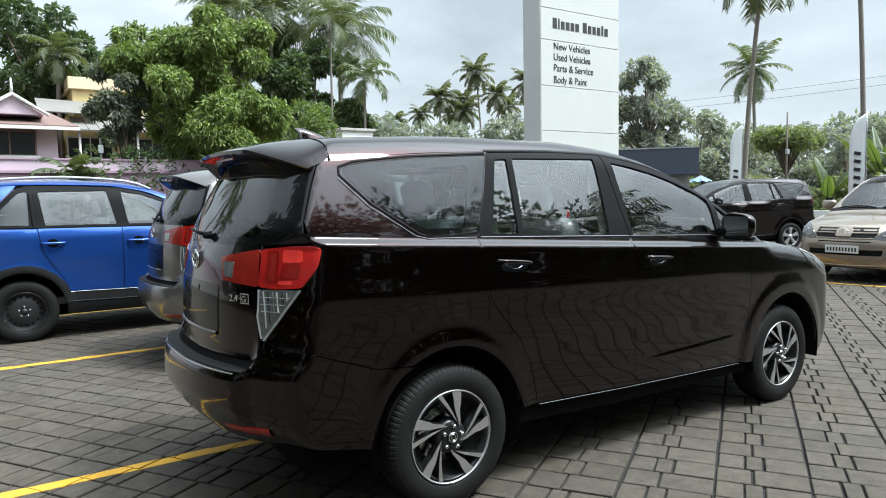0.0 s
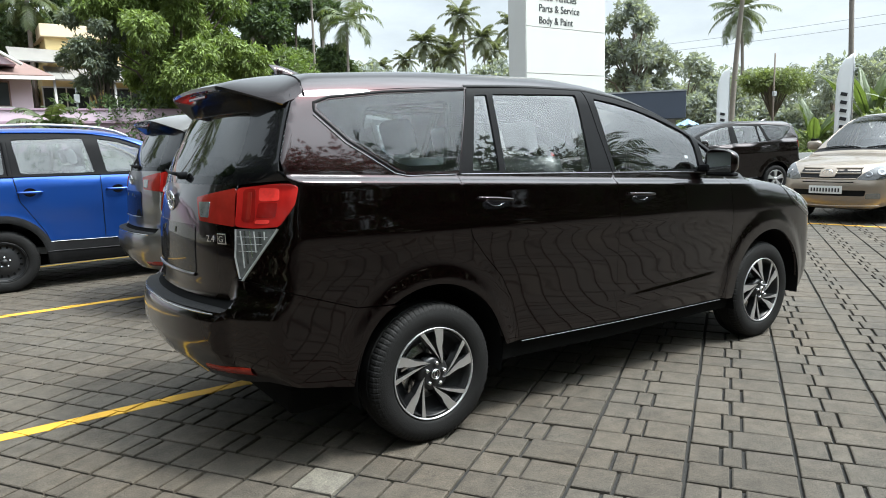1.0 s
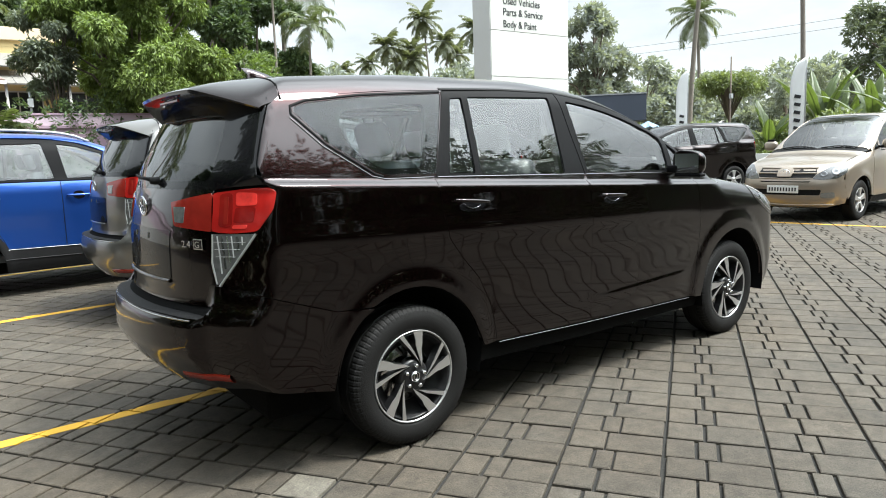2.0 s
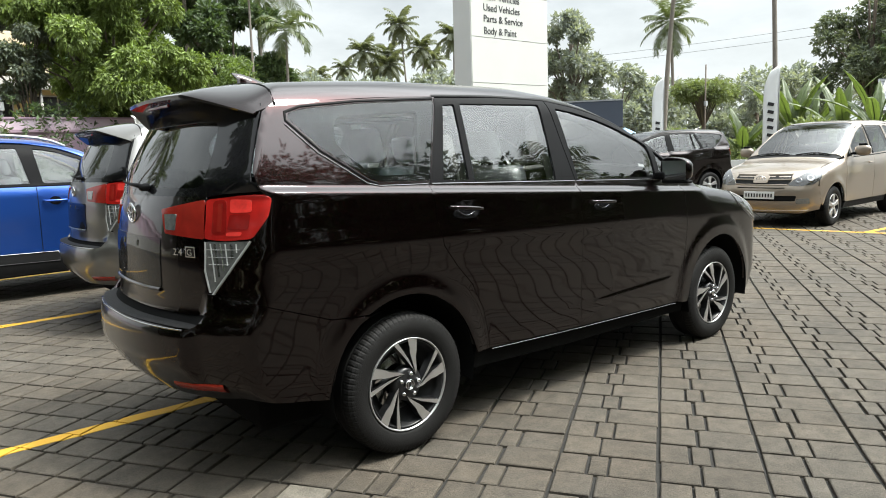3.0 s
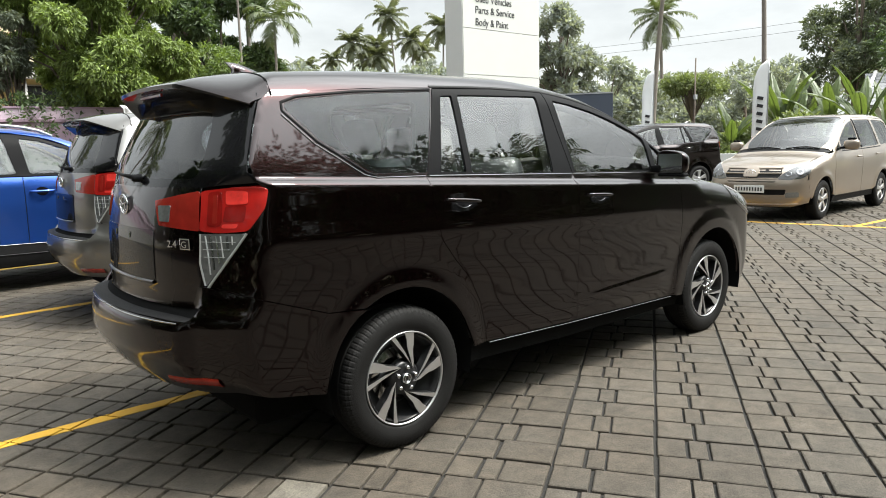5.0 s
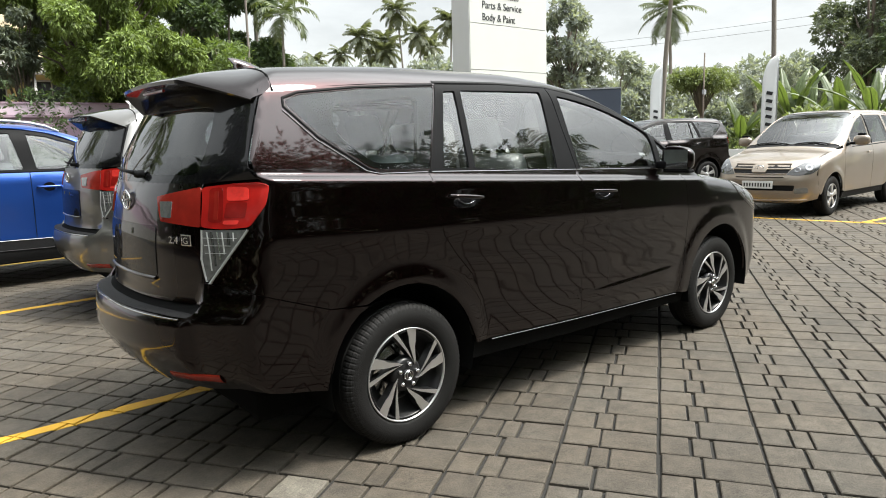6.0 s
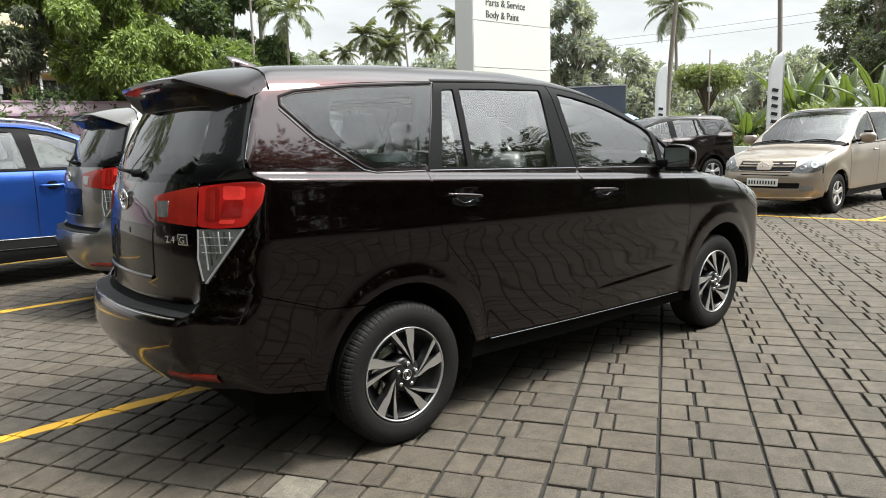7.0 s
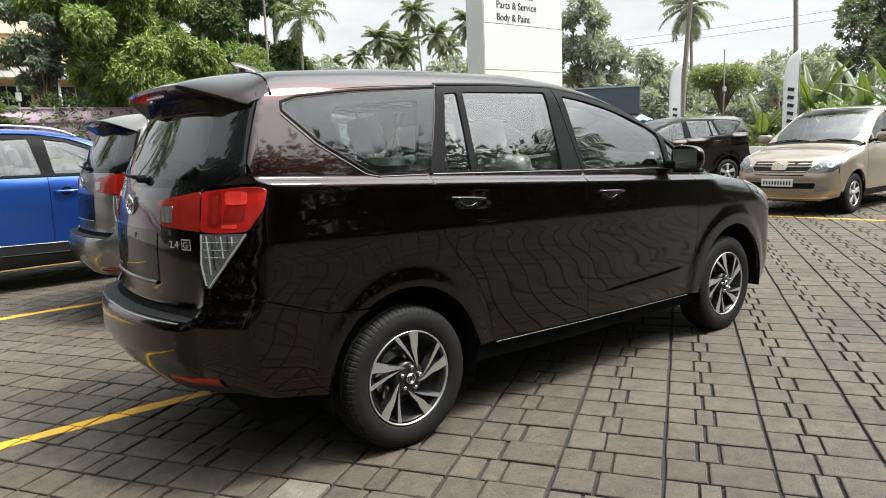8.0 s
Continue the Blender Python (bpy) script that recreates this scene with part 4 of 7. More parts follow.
        panel("lamp_shade", S, soften([(-0.728, 1.186), (-0.676, 1.188), (-0.690, 1.128), (-0.742, 1.124)], 0.008, 3), "side", LENS_DEEP, outer, s, lift=0.008, label="deep red lamp chamber", **flat)
        panel("lamp_core", S, soften([(-0.744, 1.116), (-0.706, 1.118), (-0.712, 1.101), (-0.748, 1.100)], 0.006, 2), "side", LENS_BRIGHT, outer, s, lift=0.008, label="bright red lamp window", **flat)
        panel("lamp_band", S, soften([(-0.758, 1.240), (-0.726, 1.247), (-0.747, 1.108), (-0.782, 1.106)], 0.014, 3), "side", LENS_DEEP, outer, s, lift=0.008, label="deep red lamp band", **flat)
        panel("lamp_band", S, soften([(-0.748, 1.228), (-0.738, 1.230), (-0.757, 1.118), (-0.767, 1.118)], 0.004, 2), "side", LENS_INNER, outer, s, lift=0.010, **flat)
        wedge = soften([(-0.800, 1.078), (-0.694, 1.082), (-0.745, 0.985), (-0.806, 0.866), (-0.815, 0.95)], 0.006, 2)
        clear = panel("clear_lamp", S, wedge, "side", LENS_CLEAR, car, s, lift=0.004, step=0.03, gap=0.001, depth=0.02, label="clear lower lamp wedge")
        for q, wd, mt in ((0.10, 0.003, LENS_WHITE), (0.20, 0.005, HEADLAMP), (0.33, 0.004, CHROME), (0.44, 0.003, LENS_WHITE), (0.58, 0.006, HEADLAMP), (0.70, 0.003, LENS_WHITE)):
            x = -0.800 + 0.104 * q
            strip("lamp_rib", S, [(x, 1.070), (x - 0.002, 1.100 - (-0.694 - x) / 0.112 * 0.216)], "side", wd, mt, clear, s, lift=0.005, thick=0.003)
        for z, q in ((1.045, 0.78), (1.015, 0.62), (0.985, 0.48)):
            strip("lamp_rib", S, [(-0.800, z), (-0.800 + 0.104 * q, z + 0.002)], "side", 0.0025, LENS_WHITE, clear, s, lift=0.006, thick=0.002)
        strip("lamp_edge", S, [(-0.690, 1.082), (-0.742, 0.985), (-0.803, 0.862)], "side", 0.006, LENS_WHITE, clear, s, lift=0.003, thick=0.004, label="bright lamp edge")
        strip("lamp_edge", S, [(-0.801, 1.076), (-0.812, 0.96), (-0.808, 0.870)], "side", 0.005, LENS_WHITE, clear, s, lift=0.003, thick=0.004, label="bright lamp edge")
        panel("lamp_bezel", S, [(-0.84, 1.27), (-0.60, 1.275), (-0.60, 1.07), (-0.82, 0.85), (-0.84, 0.9)], "side", INNER, car, s, lift=-0.022, step=0.05, gap=0, depth=0.002)
        # inner tail lamp, on the tailgate
        inner = soften([(s * 0.318, 1.204), (s * 0.45, 1.226), (s * 0.578, 1.247), (s * 0.600, 1.085), (s * 0.365, 1.102)], 0.01, 2)
        il = panel("inner_lamp", S, inner, "rear", LENS_INNER, car, s, lift=0.006, step=0.03, gap=0.001, depth=0.02, label="red inner tail lamp")
        panel("reverse_lamp", S, soften([(s * 0.352, 1.184), (s * 0.435, 1.186), (s * 0.435, 1.118), (s * 0.372, 1.120)], 0.006, 2), "rear", LENS_CLEAR, il, s, lift=0.009, step=0.03, gap=0, depth=0.004, label="clear reversing lamp")
        # front corner: headlamp, bumper flank
        hl = soften([(2.985, 1.062), (3.09, 1.032), (3.22, 0.975), (3.345, 0.90), (3.33, 0.80), (3.22, 0.848), (3.11, 0.905), (3.03, 0.96)], 0.015, 2)
        head = panel("headlamp", S, hl, "side", HEADLAMP, car, s, lift=0.004, step=0.03, gap=0.001, depth=0.02, label="clear headlamp")
        strip("lamp_strip", S, [(3.01, 1.045), (3.10, 1.012), (3.22, 0.957), (3.32, 0.89)], "side", 0.010, LENS_WHITE, head, s, lift=0.006, thick=0.003, label="white running light strip")
        strip("lamp_strip", S, [(3.05, 0.965), (3.14, 0.910), (3.24, 0.860), (3.32, 0.825)], "side", 0.012, DULL_CHROME, head, s, lift=0.006, thick=0.003, label="bright lamp edge")
        panel("lamp_reflector", S, soften([(3.12, 0.985), (3.21, 0.945), (3.20, 0.885), (3.13, 0.925)], 0.02, 3), "side", DULL_CHROME, head, s, lift=0.007, step=0.02, gap=0, depth=0.003, label="bright reflector bowl")
        nose = [(3.13, 0.94), (3.24, 0.855), (3.34, 0.81), (3.40, 0.70), (3.40, 0.34), (3.30, 0.27), (3.19, 0.27)] + [p for p in arch_f if p[0] > 3.07 and p[1] < 0.56][::-1] + [(3.22, 0.62), (3.21, 0.80)]
        panel("bumper_corner", S, nose, "side", paint, car, s, step=sp)
        # mirror
        mm = Matrix.Translation((2.07, s * 0.985, 1.245)) @ Matrix.Diagonal((0.86, 0.86, 0.9, 1))
        bm = bmesh.new()
        bmesh.ops.create_uvsphere(bm, u_segments=20, v_segments=14, radius=1.0)
        for v in bm.verts:
            c = v.co
            for i in range(3):
                c[i] = math.copysign(abs(c[i]) ** 0.62, c[i])
            v.co = (c.x * (0.075 - 0.02 * c.y * s), c.y * 0.118, c.z * (0.088 - 0.012 * c.y * s))
            if v.co.x < -0.035:
                v.co.x = -0.035
        bmesh.ops.transform(bm, matrix=mm, verts=bm.verts)
        mir = part("mirror_housing", bm, paint, car, "painted door mirror shell", True)
        bm = bmesh.new()
        box(bm, -0.040, -0.036, -0.095, 0.095, -0.066, 0.066, 0.0, mm)
        part("mirror_glass", bm, CHROME, mir, "mirror glass")
        bm = bmesh.new()
        box(bm, -0.045, 0.03, -0.115, 0.10, -0.092, -0.070, 0.012, mm)
        part("mirror_base", bm, BLACK_TRIM, mir)
        bm = bmesh.new()
        box(bm, 2.02, 2.13, s * 0.85, s * 0.92, 1.185, 1.235, 0.015)
        part("mirror_arm", bm, BLACK_TRIM, mir)
        bm = bmesh.new()
        box(bm, 0.0, 0.05, -0.02, 0.085, -0.012, 0.012, 0.008, mm @ Matrix.Translation((0.03, s * 0.04, -0.03)))
        part("indicator", bm, LENS_CLEAR, mir, "clear mirror indicator")
    # roof, windscreen, bonnet
    arch_patch("roof", S, -0.50, 1.46, roof_line, 1.2, paint, car, nu=60, nv=56 if detailed else 30)
    arch_patch("a_pillar", S, 1.455, 2.40, roof_line, 1.05, paint, car, v0=0.0, v1=0.085, nu=24, nv=4)
    arch_patch("a_pillar", S, 1.455, 2.40, roof_line, 1.05, paint, car, v0=0.915, v1=1.0, nu=24, nv=4)
    ws = arch_patch("windscreen", S, 1.455, 2.47, roof_line, 1.05, GLASS_CLEAR, car, v0=0.085, v1=0.915, nu=20, nv=20, lift=-0.004, thick=0.003, label="clear windscreen")
    ws.visible_shadow = False
    arch_patch("cowl", S, 2.44, 2.60, lambda x: float(HOOD_LINE(x)), 0.7, BLACK_PLASTIC, car, v0=0.02, v1=0.98, nu=4, nv=20, lift=-0.01)
    arch_patch("bonnet", S, 2.56, 3.38, lambda x: float(HOOD_LINE(x)), 0.7, paint, car, nu=30, nv=30)
    fb = [(-0.80, 0.40), (-0.80, 0.72), (-0.62, 0.86), (0.62, 0.86), (0.80, 0.72), (0.80, 0.40), (0.60, 0.26), (-0.60, 0.26)]
    panel("front_bumper", S, fb, "front", paint, car, step=0.08)
    panel("grille", S, [(-0.55, 0.62), (-0.60, 0.90), (0.60, 0.90), (0.55, 0.62)], "front", BLACK_GLOSS, car, lift=0.006, step=0.08)
    for k in range(3):
        panel("grille_bar", S, [(-0.56, 0.68 + 0.07 * k), (-0.56, 0.70 + 0.07 * k), (0.56, 0.70 + 0.07 * k), (0.56, 0.68 + 0.07 * k)], "front", CHROME, car, lift=0.012, step=0.08, label="chrome grille bar")
    # tailgate: painted below, glass above
    side_y = lambda x, z: abs(float(S.project([(x, z)], "side")[0, 1]))
    half = [(0.0, 0.768), (0.56, 0.768), (0.610, 0.772)] + [(side_y(x, z), z) for x, z in ((-0.822, 0.80), (-0.815, 0.87), (-0.811, 0.97), (-0.804, 1.085), (-0.790, 1.165), (-0.777, 1.243), (-0.770, 1.262))]
    gate = [(y, z) for y, z in half] + [(-y, z) for y, z in half[::-1][:-1]]
    tg = panel("tailgate", S, gate, "rear", paint, car, step=0.04 if detailed else 0.07)
    up = [(0.585, 1.256), (0.66, 1.266)] + [(side_y(S.rear_corner(z) + 0.002, z), z) for z in (1.277, 1.32, 1.365, 1.447, 1.525, 1.600, 1.635)]
    frit = up + [(0.0, 1.665)] + [(-y, z) for y, z in up[::-1]]
    lo = [(0.575, 1.295), (0.555, 1.42), (0.515, 1.53), (0.47, 1.572)]
    pane = soften(lo + [(-y, z) for y, z in lo[::-1]], 0.07, 5)
    panel("rear_surround", S, frit, "rear", BLACK_GLOSS, tg, holes=[pane], step=0.05, gap=0.002, label="gloss black glass surround")
    rg = panel("rear_glass", S, pane, "rear", GLASS_REAR, tg, step=0.06, gap=0, depth=0.003, lift=-0.001, label="dark tinted rear glass")
    rg.visible_shadow = False
    plate = soften([(-0.33, 0.865), (-0.33, 1.082), (0.33, 1.082), (0.33, 0.865)], 0.02, 3)
    panel("plate_recess", S, plate, "rear", BLACK_GLOSS, tg, lift=0.003, step=0.05, gap=0, depth=0.003, label="empty black plate recess")
    strip("plate_lip", S, [(-0.32, 0.858), (0.0, 0.855), (0.32, 0.858)], "rear", 0.016, paint, tg, lift=0.003, thick=0.010)
    for y in (-0.10, 0.10):
        strip("plate_lamp", S, [(y, 1.035), (y, 1.06)], "rear", 0.006, DULL_CHROME, tg, lift=0.004, thick=0.004)
    # emblem: an oval ring with two inner ovals, kept plain
    z0 = 1.178
    x0 = float(S.project([(0, z0)], "rear")[0, 0])
    for rx, rz, tk in ((0.060, 0.043, 0.005), (0.019, 0.040, 0.004), (0.042, 0.017, 0.004)):
        pts = [(x0 - 0.010, rx * math.cos(a), z0 + (0.018 if rz < 0.03 else 0) + rz * math.sin(a)) for a in np.linspace(0, 2 * math.pi, 33)]
        tube("emblem", pts, tk, CHROME, tg, "chrome oval emblem", 6)
    if detailed:
        p = S.project([(-0.475, 1.028)], "rear")[0]
        n = S.normal(np.array([p]))[0]
        yaw = math.atan2(n[1], n[0])
        bm = Matrix.Translation(Vector(p) + Vector(n) * 0.004) @ Matrix.Rotation(yaw + math.pi / 2, 4, "Z") @ Matrix.Rotation(math.pi / 2, 4, "X")
        d = text_data("2.4", 0.042, 0.002)
        ob = finish("badge", d, CHROME, tg, "chrome trim lettering 2.4", False)
        ob.matrix_basis = bm @ Matrix.Translation((-0.046, -0.012, 0)) @ Matrix.Diagonal((1.15, 1, 1, 1))
        bmm = bmesh.new()
        box(bmm, 0.036, 0.096, -0.018, 0.028, 0.0, 0.004, 0.006)
        ob = part("badge_tile", bmm, CHROME, tg, "chrome square trim badge")
        ob.matrix_basis = bm
        bmm = bmesh.new()
        box(bmm, 0.040, 0.092, -0.014, 0.024, 0.0, 0.005, 0.005)
        ob = part("badge_face", bmm, BLACK_GLOSS, tg)
        ob.matrix_basis = bm
        d = text_data("G", 0.038, 0.003)
        ob = finish("badge_letter", d, CHROME, tg, "chrome badge letter", False)
        ob.matrix_basis = bm @ Matrix.Translation((0.048, -0.0085, 0.004)) @ Matrix.Diagonal((1.25, 1, 1, 1))
    # wiper
    p = S.project([(-0.12, 1.288), (0.0, 1.292), (0.12, 1.30), (0.26, 1.31)], "rear")
    n = S.normal(p)
    tube("rear_wiper", [tuple(a + b * h) for a, b, h in zip(p, n, (0.035, 0.04, 0.03, 0.022))], [0.011, 0.008, 0.007, 0.005], BLACK_PLASTIC, tg, "black rear wiper", 8)
    revolve("wiper_pivot", [(0.0, -0.022), (0.013, -0.020), (0.017, -0.008), (0.019, 0.02)], 16, BLACK_PLASTIC, tg, Matrix.Translation(Vector(p[0]) + Vector(n[0]) * 0.02) @ Matrix.Rotation(-math.pi / 2, 4, "Z"))
    # bumper behind, with a black tread plate on its ledge
    hb = [(0.0, 0.735), (0.60, 0.728), (0.615, 0.735)] + [(side_y(x, z), z) for x, z in ((-0.826, 0.795), (-0.818, 0.862), (-0.79, 0.85), (-0.80, 0.72), (-0.81, 0.60), (-0.79, 0.50), (-0.75, 0.43))] + [(0.60, 0.41), (0.0, 0.39)]
    bump = hb + [(-y, z) for y, z in hb[::-1] if y > 0]
    rb = panel("rear_bumper", S, bump, "rear", paint, car, step=0.024 if detailed else 0.07, gap=-0.0015)
    v, f = [], []
    n = 24
    for i in range(n + 1):
        y = -0.605 + 1.21 * i / n
        pa = S.project([(y, 0.733 - 0.012 * (abs(y) / 0.63) ** 6)], "rear")[0]
        pb = S.project([(y, 0.81)], "rear")[0]
        v += [(pa[0] - 0.002, y, pa[2] + 0.006), (pa[0] + 0.03, y, pa[2] + 0.012), (pb[0] + 0.03, y, pa[2] + 0.004), (pb[0] + 0.03, y, 0.83)]
    for i in range(n):
        for k in range(3):
            f.append((i * 4 + k, i * 4 + k + 1, i * 4 + 5 + k, i * 4 + 4 + k))
    arrays("bumper_step", v, f, BLACK_PLASTIC, rb, "black bumper tread plate", True)
    strip("bumper_edge", S, [(-0.58, 0.722), (0.0, 0.730), (0.58, 0.722)], "rear", 0.006, DULL_CHROME, rb, lift=0.002, thick=0.003, label="bright ledge edge")
    for s in sides:
        strip("reflector", S, [(s * 0.46, 0.465), (s * 0.70, 0.475)], "rear", 0.035, REFLECTOR, rb, lift=0.003, thick=0.006, label="red bumper reflector")
    panel("rear_closure", S, [(-0.66, 0.74), (-0.66, 0.86), (0.66, 0.86), (0.66, 0.74)], "rear", INNER, car, lift=-0.03, step=0.1, gap=0, depth=0.002)
    # spoiler over the rear glass
    v, f = [], []
    n = 36
    rows = 9
    for i in range(n + 1):
        t = -1 + 2 * i / n
        y = 0.692 * t
        a = abs(t)
        q = max(0.0, (a - 0.56) / 0.44)
        lead = -0.47 - 0.03 * a ** 3
        zl = float(S.project([(lead, y)], "top")[0, 2])
        trail = -0.785 + 0.045 * a * a + 0.145 * q ** 1.1
        zt = 1.700 - 0.030 * a * a - 0.076 * q ** 1.1
        zt = min(zt, zl - 0.004)
        under, back = zt - 0.020 * (1 - 0.5 * q), -0.60 + 0.055 * a ** 2
        back = max(back, trail + 0.02)
        zb = 1.645 - 0.02 * a ** 2 - 0.045 * q
        for px, pz in ((lead, zl + 0.003), (lead * 0.7 + trail * 0.3, zl * 0.66 + zt * 0.34 + 0.010 * (1 - q)), (lead * 0.3 + trail * 0.7, zl * 0.28 + zt * 0.72 + 0.009 * (1 - q)), (trail + 0.012, zt + 0.003), (trail, zt - 0.005),
                       (trail + 0.003, under), (trail + 0.02, under - 0.005), (back, min(zb, under - 0.008)), (back + 0.07, zb + 0.01)):
            v.append((px, y, pz))
    for i in range(n):
        for k in range(rows - 1):
            f.append((i * rows + k, i * rows + k + 1, (i + 1) * rows + k + 1, (i + 1) * rows + k))
    f += [tuple(range(rows)), tuple(range(n * rows, (n + 1) * rows))]
    f = [q[::-1] for q in f]
    sp = arrays("spoiler", v, f, paint, car, "painted roof spoiler", True)
    sp.data.set_sharp_from_angle(angle=radians(34))
    sp.data.materials.append(BLACK_GLOSS)
    sp.data.polygons.foreach_set("material_index", [1 if i < n * (rows - 1) and i % (rows - 1) >= 4 else 0 for i in range(len(sp.data.polygons))])
    seam = []
    for i in range(25):
        t = -1 + i / 12
        x, y = -0.468 - 0.03 * abs(t) ** 3, 0.694 * t
        seam.append((x, y, float(S.project([(x, y)], "top")[0, 2]) + 0.001))
    tube("spoiler_seam", seam, 0.0055, INNER, sp, "dark seam", 5)
    boxed("brake_light", (-0.752, -0.742, -0.14, 0.14, 1.652, 1.666), LENS_DEEP, sp, "dark red high brake light", 0.003)
    # aerial fin
    v, f = [], []
    n = 12
    for i in range(n + 1):
        t = i / n
        x = -0.13 - 0.22 * t
        h = 0.074 * math.sin(t * math.pi / 2) ** 1.5 + 0.004
        w = 0.032 * math.sin(math.pi * min(0.15 + 0.75 * t, 1)) + 0.004
        z0 = float(S.top(np.array(x))) - 0.006
        v += [(x, -w, z0), (x, -w * 0.55, z0 + h * 0.6), (x - 0.03 * t, -0.004, z0 + h), (x - 0.03 * t, 0.004, z0 + h), (x, w * 0.55, z0 + h * 0.6), (x, w, z0)]
    for i in range(n):
        for k in range(5):
            f.append((i * 6 + k, i * 6 + 6 + k, i * 6 + 7 + k, i * 6 + k + 1))
    f += [tuple(range(6)), tuple(range(n * 6, n * 6 + 6))]
    arrays("aerial_fin", v, f, paint, car, "painted shark-fin aerial", True)
    # cabin: floor, lining, seats, dashboard, wheel
    boxed("cabin_floor", (-0.52, 2.45, -0.76, 0.76, 0.37, 0.44), INNER, car, bevel=0.02)
    boxed("underbody", (-0.62, 3.2, -0.62, 0.62, 0.20, 0.35), INNER, car, bevel=0.03)
    arch_patch("headliner", S, -0.40, 1.42, lambda x: roof_line(x) + 0.01, 1.2, LINER, car, nu=16, nv=20, lift=-0.03)
    boxed("dashboard", (2.0, 2.42, -0.74, 0.74, 0.85, 1.10), CABIN, car, "dark dashboard", 0.06)
    tube("steering_wheel", [(1.90 + 0.06 * math.sin(a), -0.36 + 0.18 * math.cos(a), 1.06 + 0.17 * math.sin(a)) for a in np.linspace(0, 2 * math.pi, 25)], 0.016, CABIN, car, "dark steering wheel", 8)
    for y in (-0.38, 0.38):
        make_seat(car, 1.18, y, 0.62, wrapped=wrapped)
        make_seat(car, 0.35, y, 0.64, wrapped=wrapped)
    make_seat(car, -0.40, 0, 0.62, wide=1.2, tall=0.46)
    return car


# ---- compact sport utility car ----
SUV = Shape(
    wide=[(0.15, 0.80), (0.25, 0.83), (0.40, 0.865), (0.50, 0.862), (0.70, 0.868), (0.95, 0.885), (1.10, 0.885), (1.18, 0.870), (1.23, 0.850), (1.45, 0.775), (1.58, 0.72), (1.66, 0.66), (1.8, 0.56)],
    plan=[(-1.0, -0.10), (-0.5, -0.02), (0.0, 0.01), (0.4, 0.0), (2.0, 0.01), (2.6, 0.0), (3.3, -0.08)],
    rear=[(0.15, -0.62), (0.35, -0.70), (0.55, -0.73), (0.75, -0.72), (1.0, -0.70), (1.2, -0.66), (1.4, -0.58), (1.6, -0.47), (1.75, -0.38)],
    front=[(0.15, 3.10), (0.35, 3.24), (0.6, 3.27), (0.9, 3.24), (1.05, 3.15), (1.3, 2.8), (1.9, 2.4)],
    top=[(-0.8, 1.68), (-0.3, 1.722), (0.4, 1.742), (1.0, 1.715), (1.4, 1.625), (1.8, 1.43), (2.15, 1.20), (2.35, 1.12), (2.8, 1.08), (3.1, 1.02), (3.3, 0.92)],
    base=0.2, slope=0.02, crown=0.06, bow_rear=0.30, bow_front=0.25, corner=0.16, roof_round=0.10, flares=((0.0, 0.35, 0.42), (2.5, 0.35, 0.42)), flare=0.018)


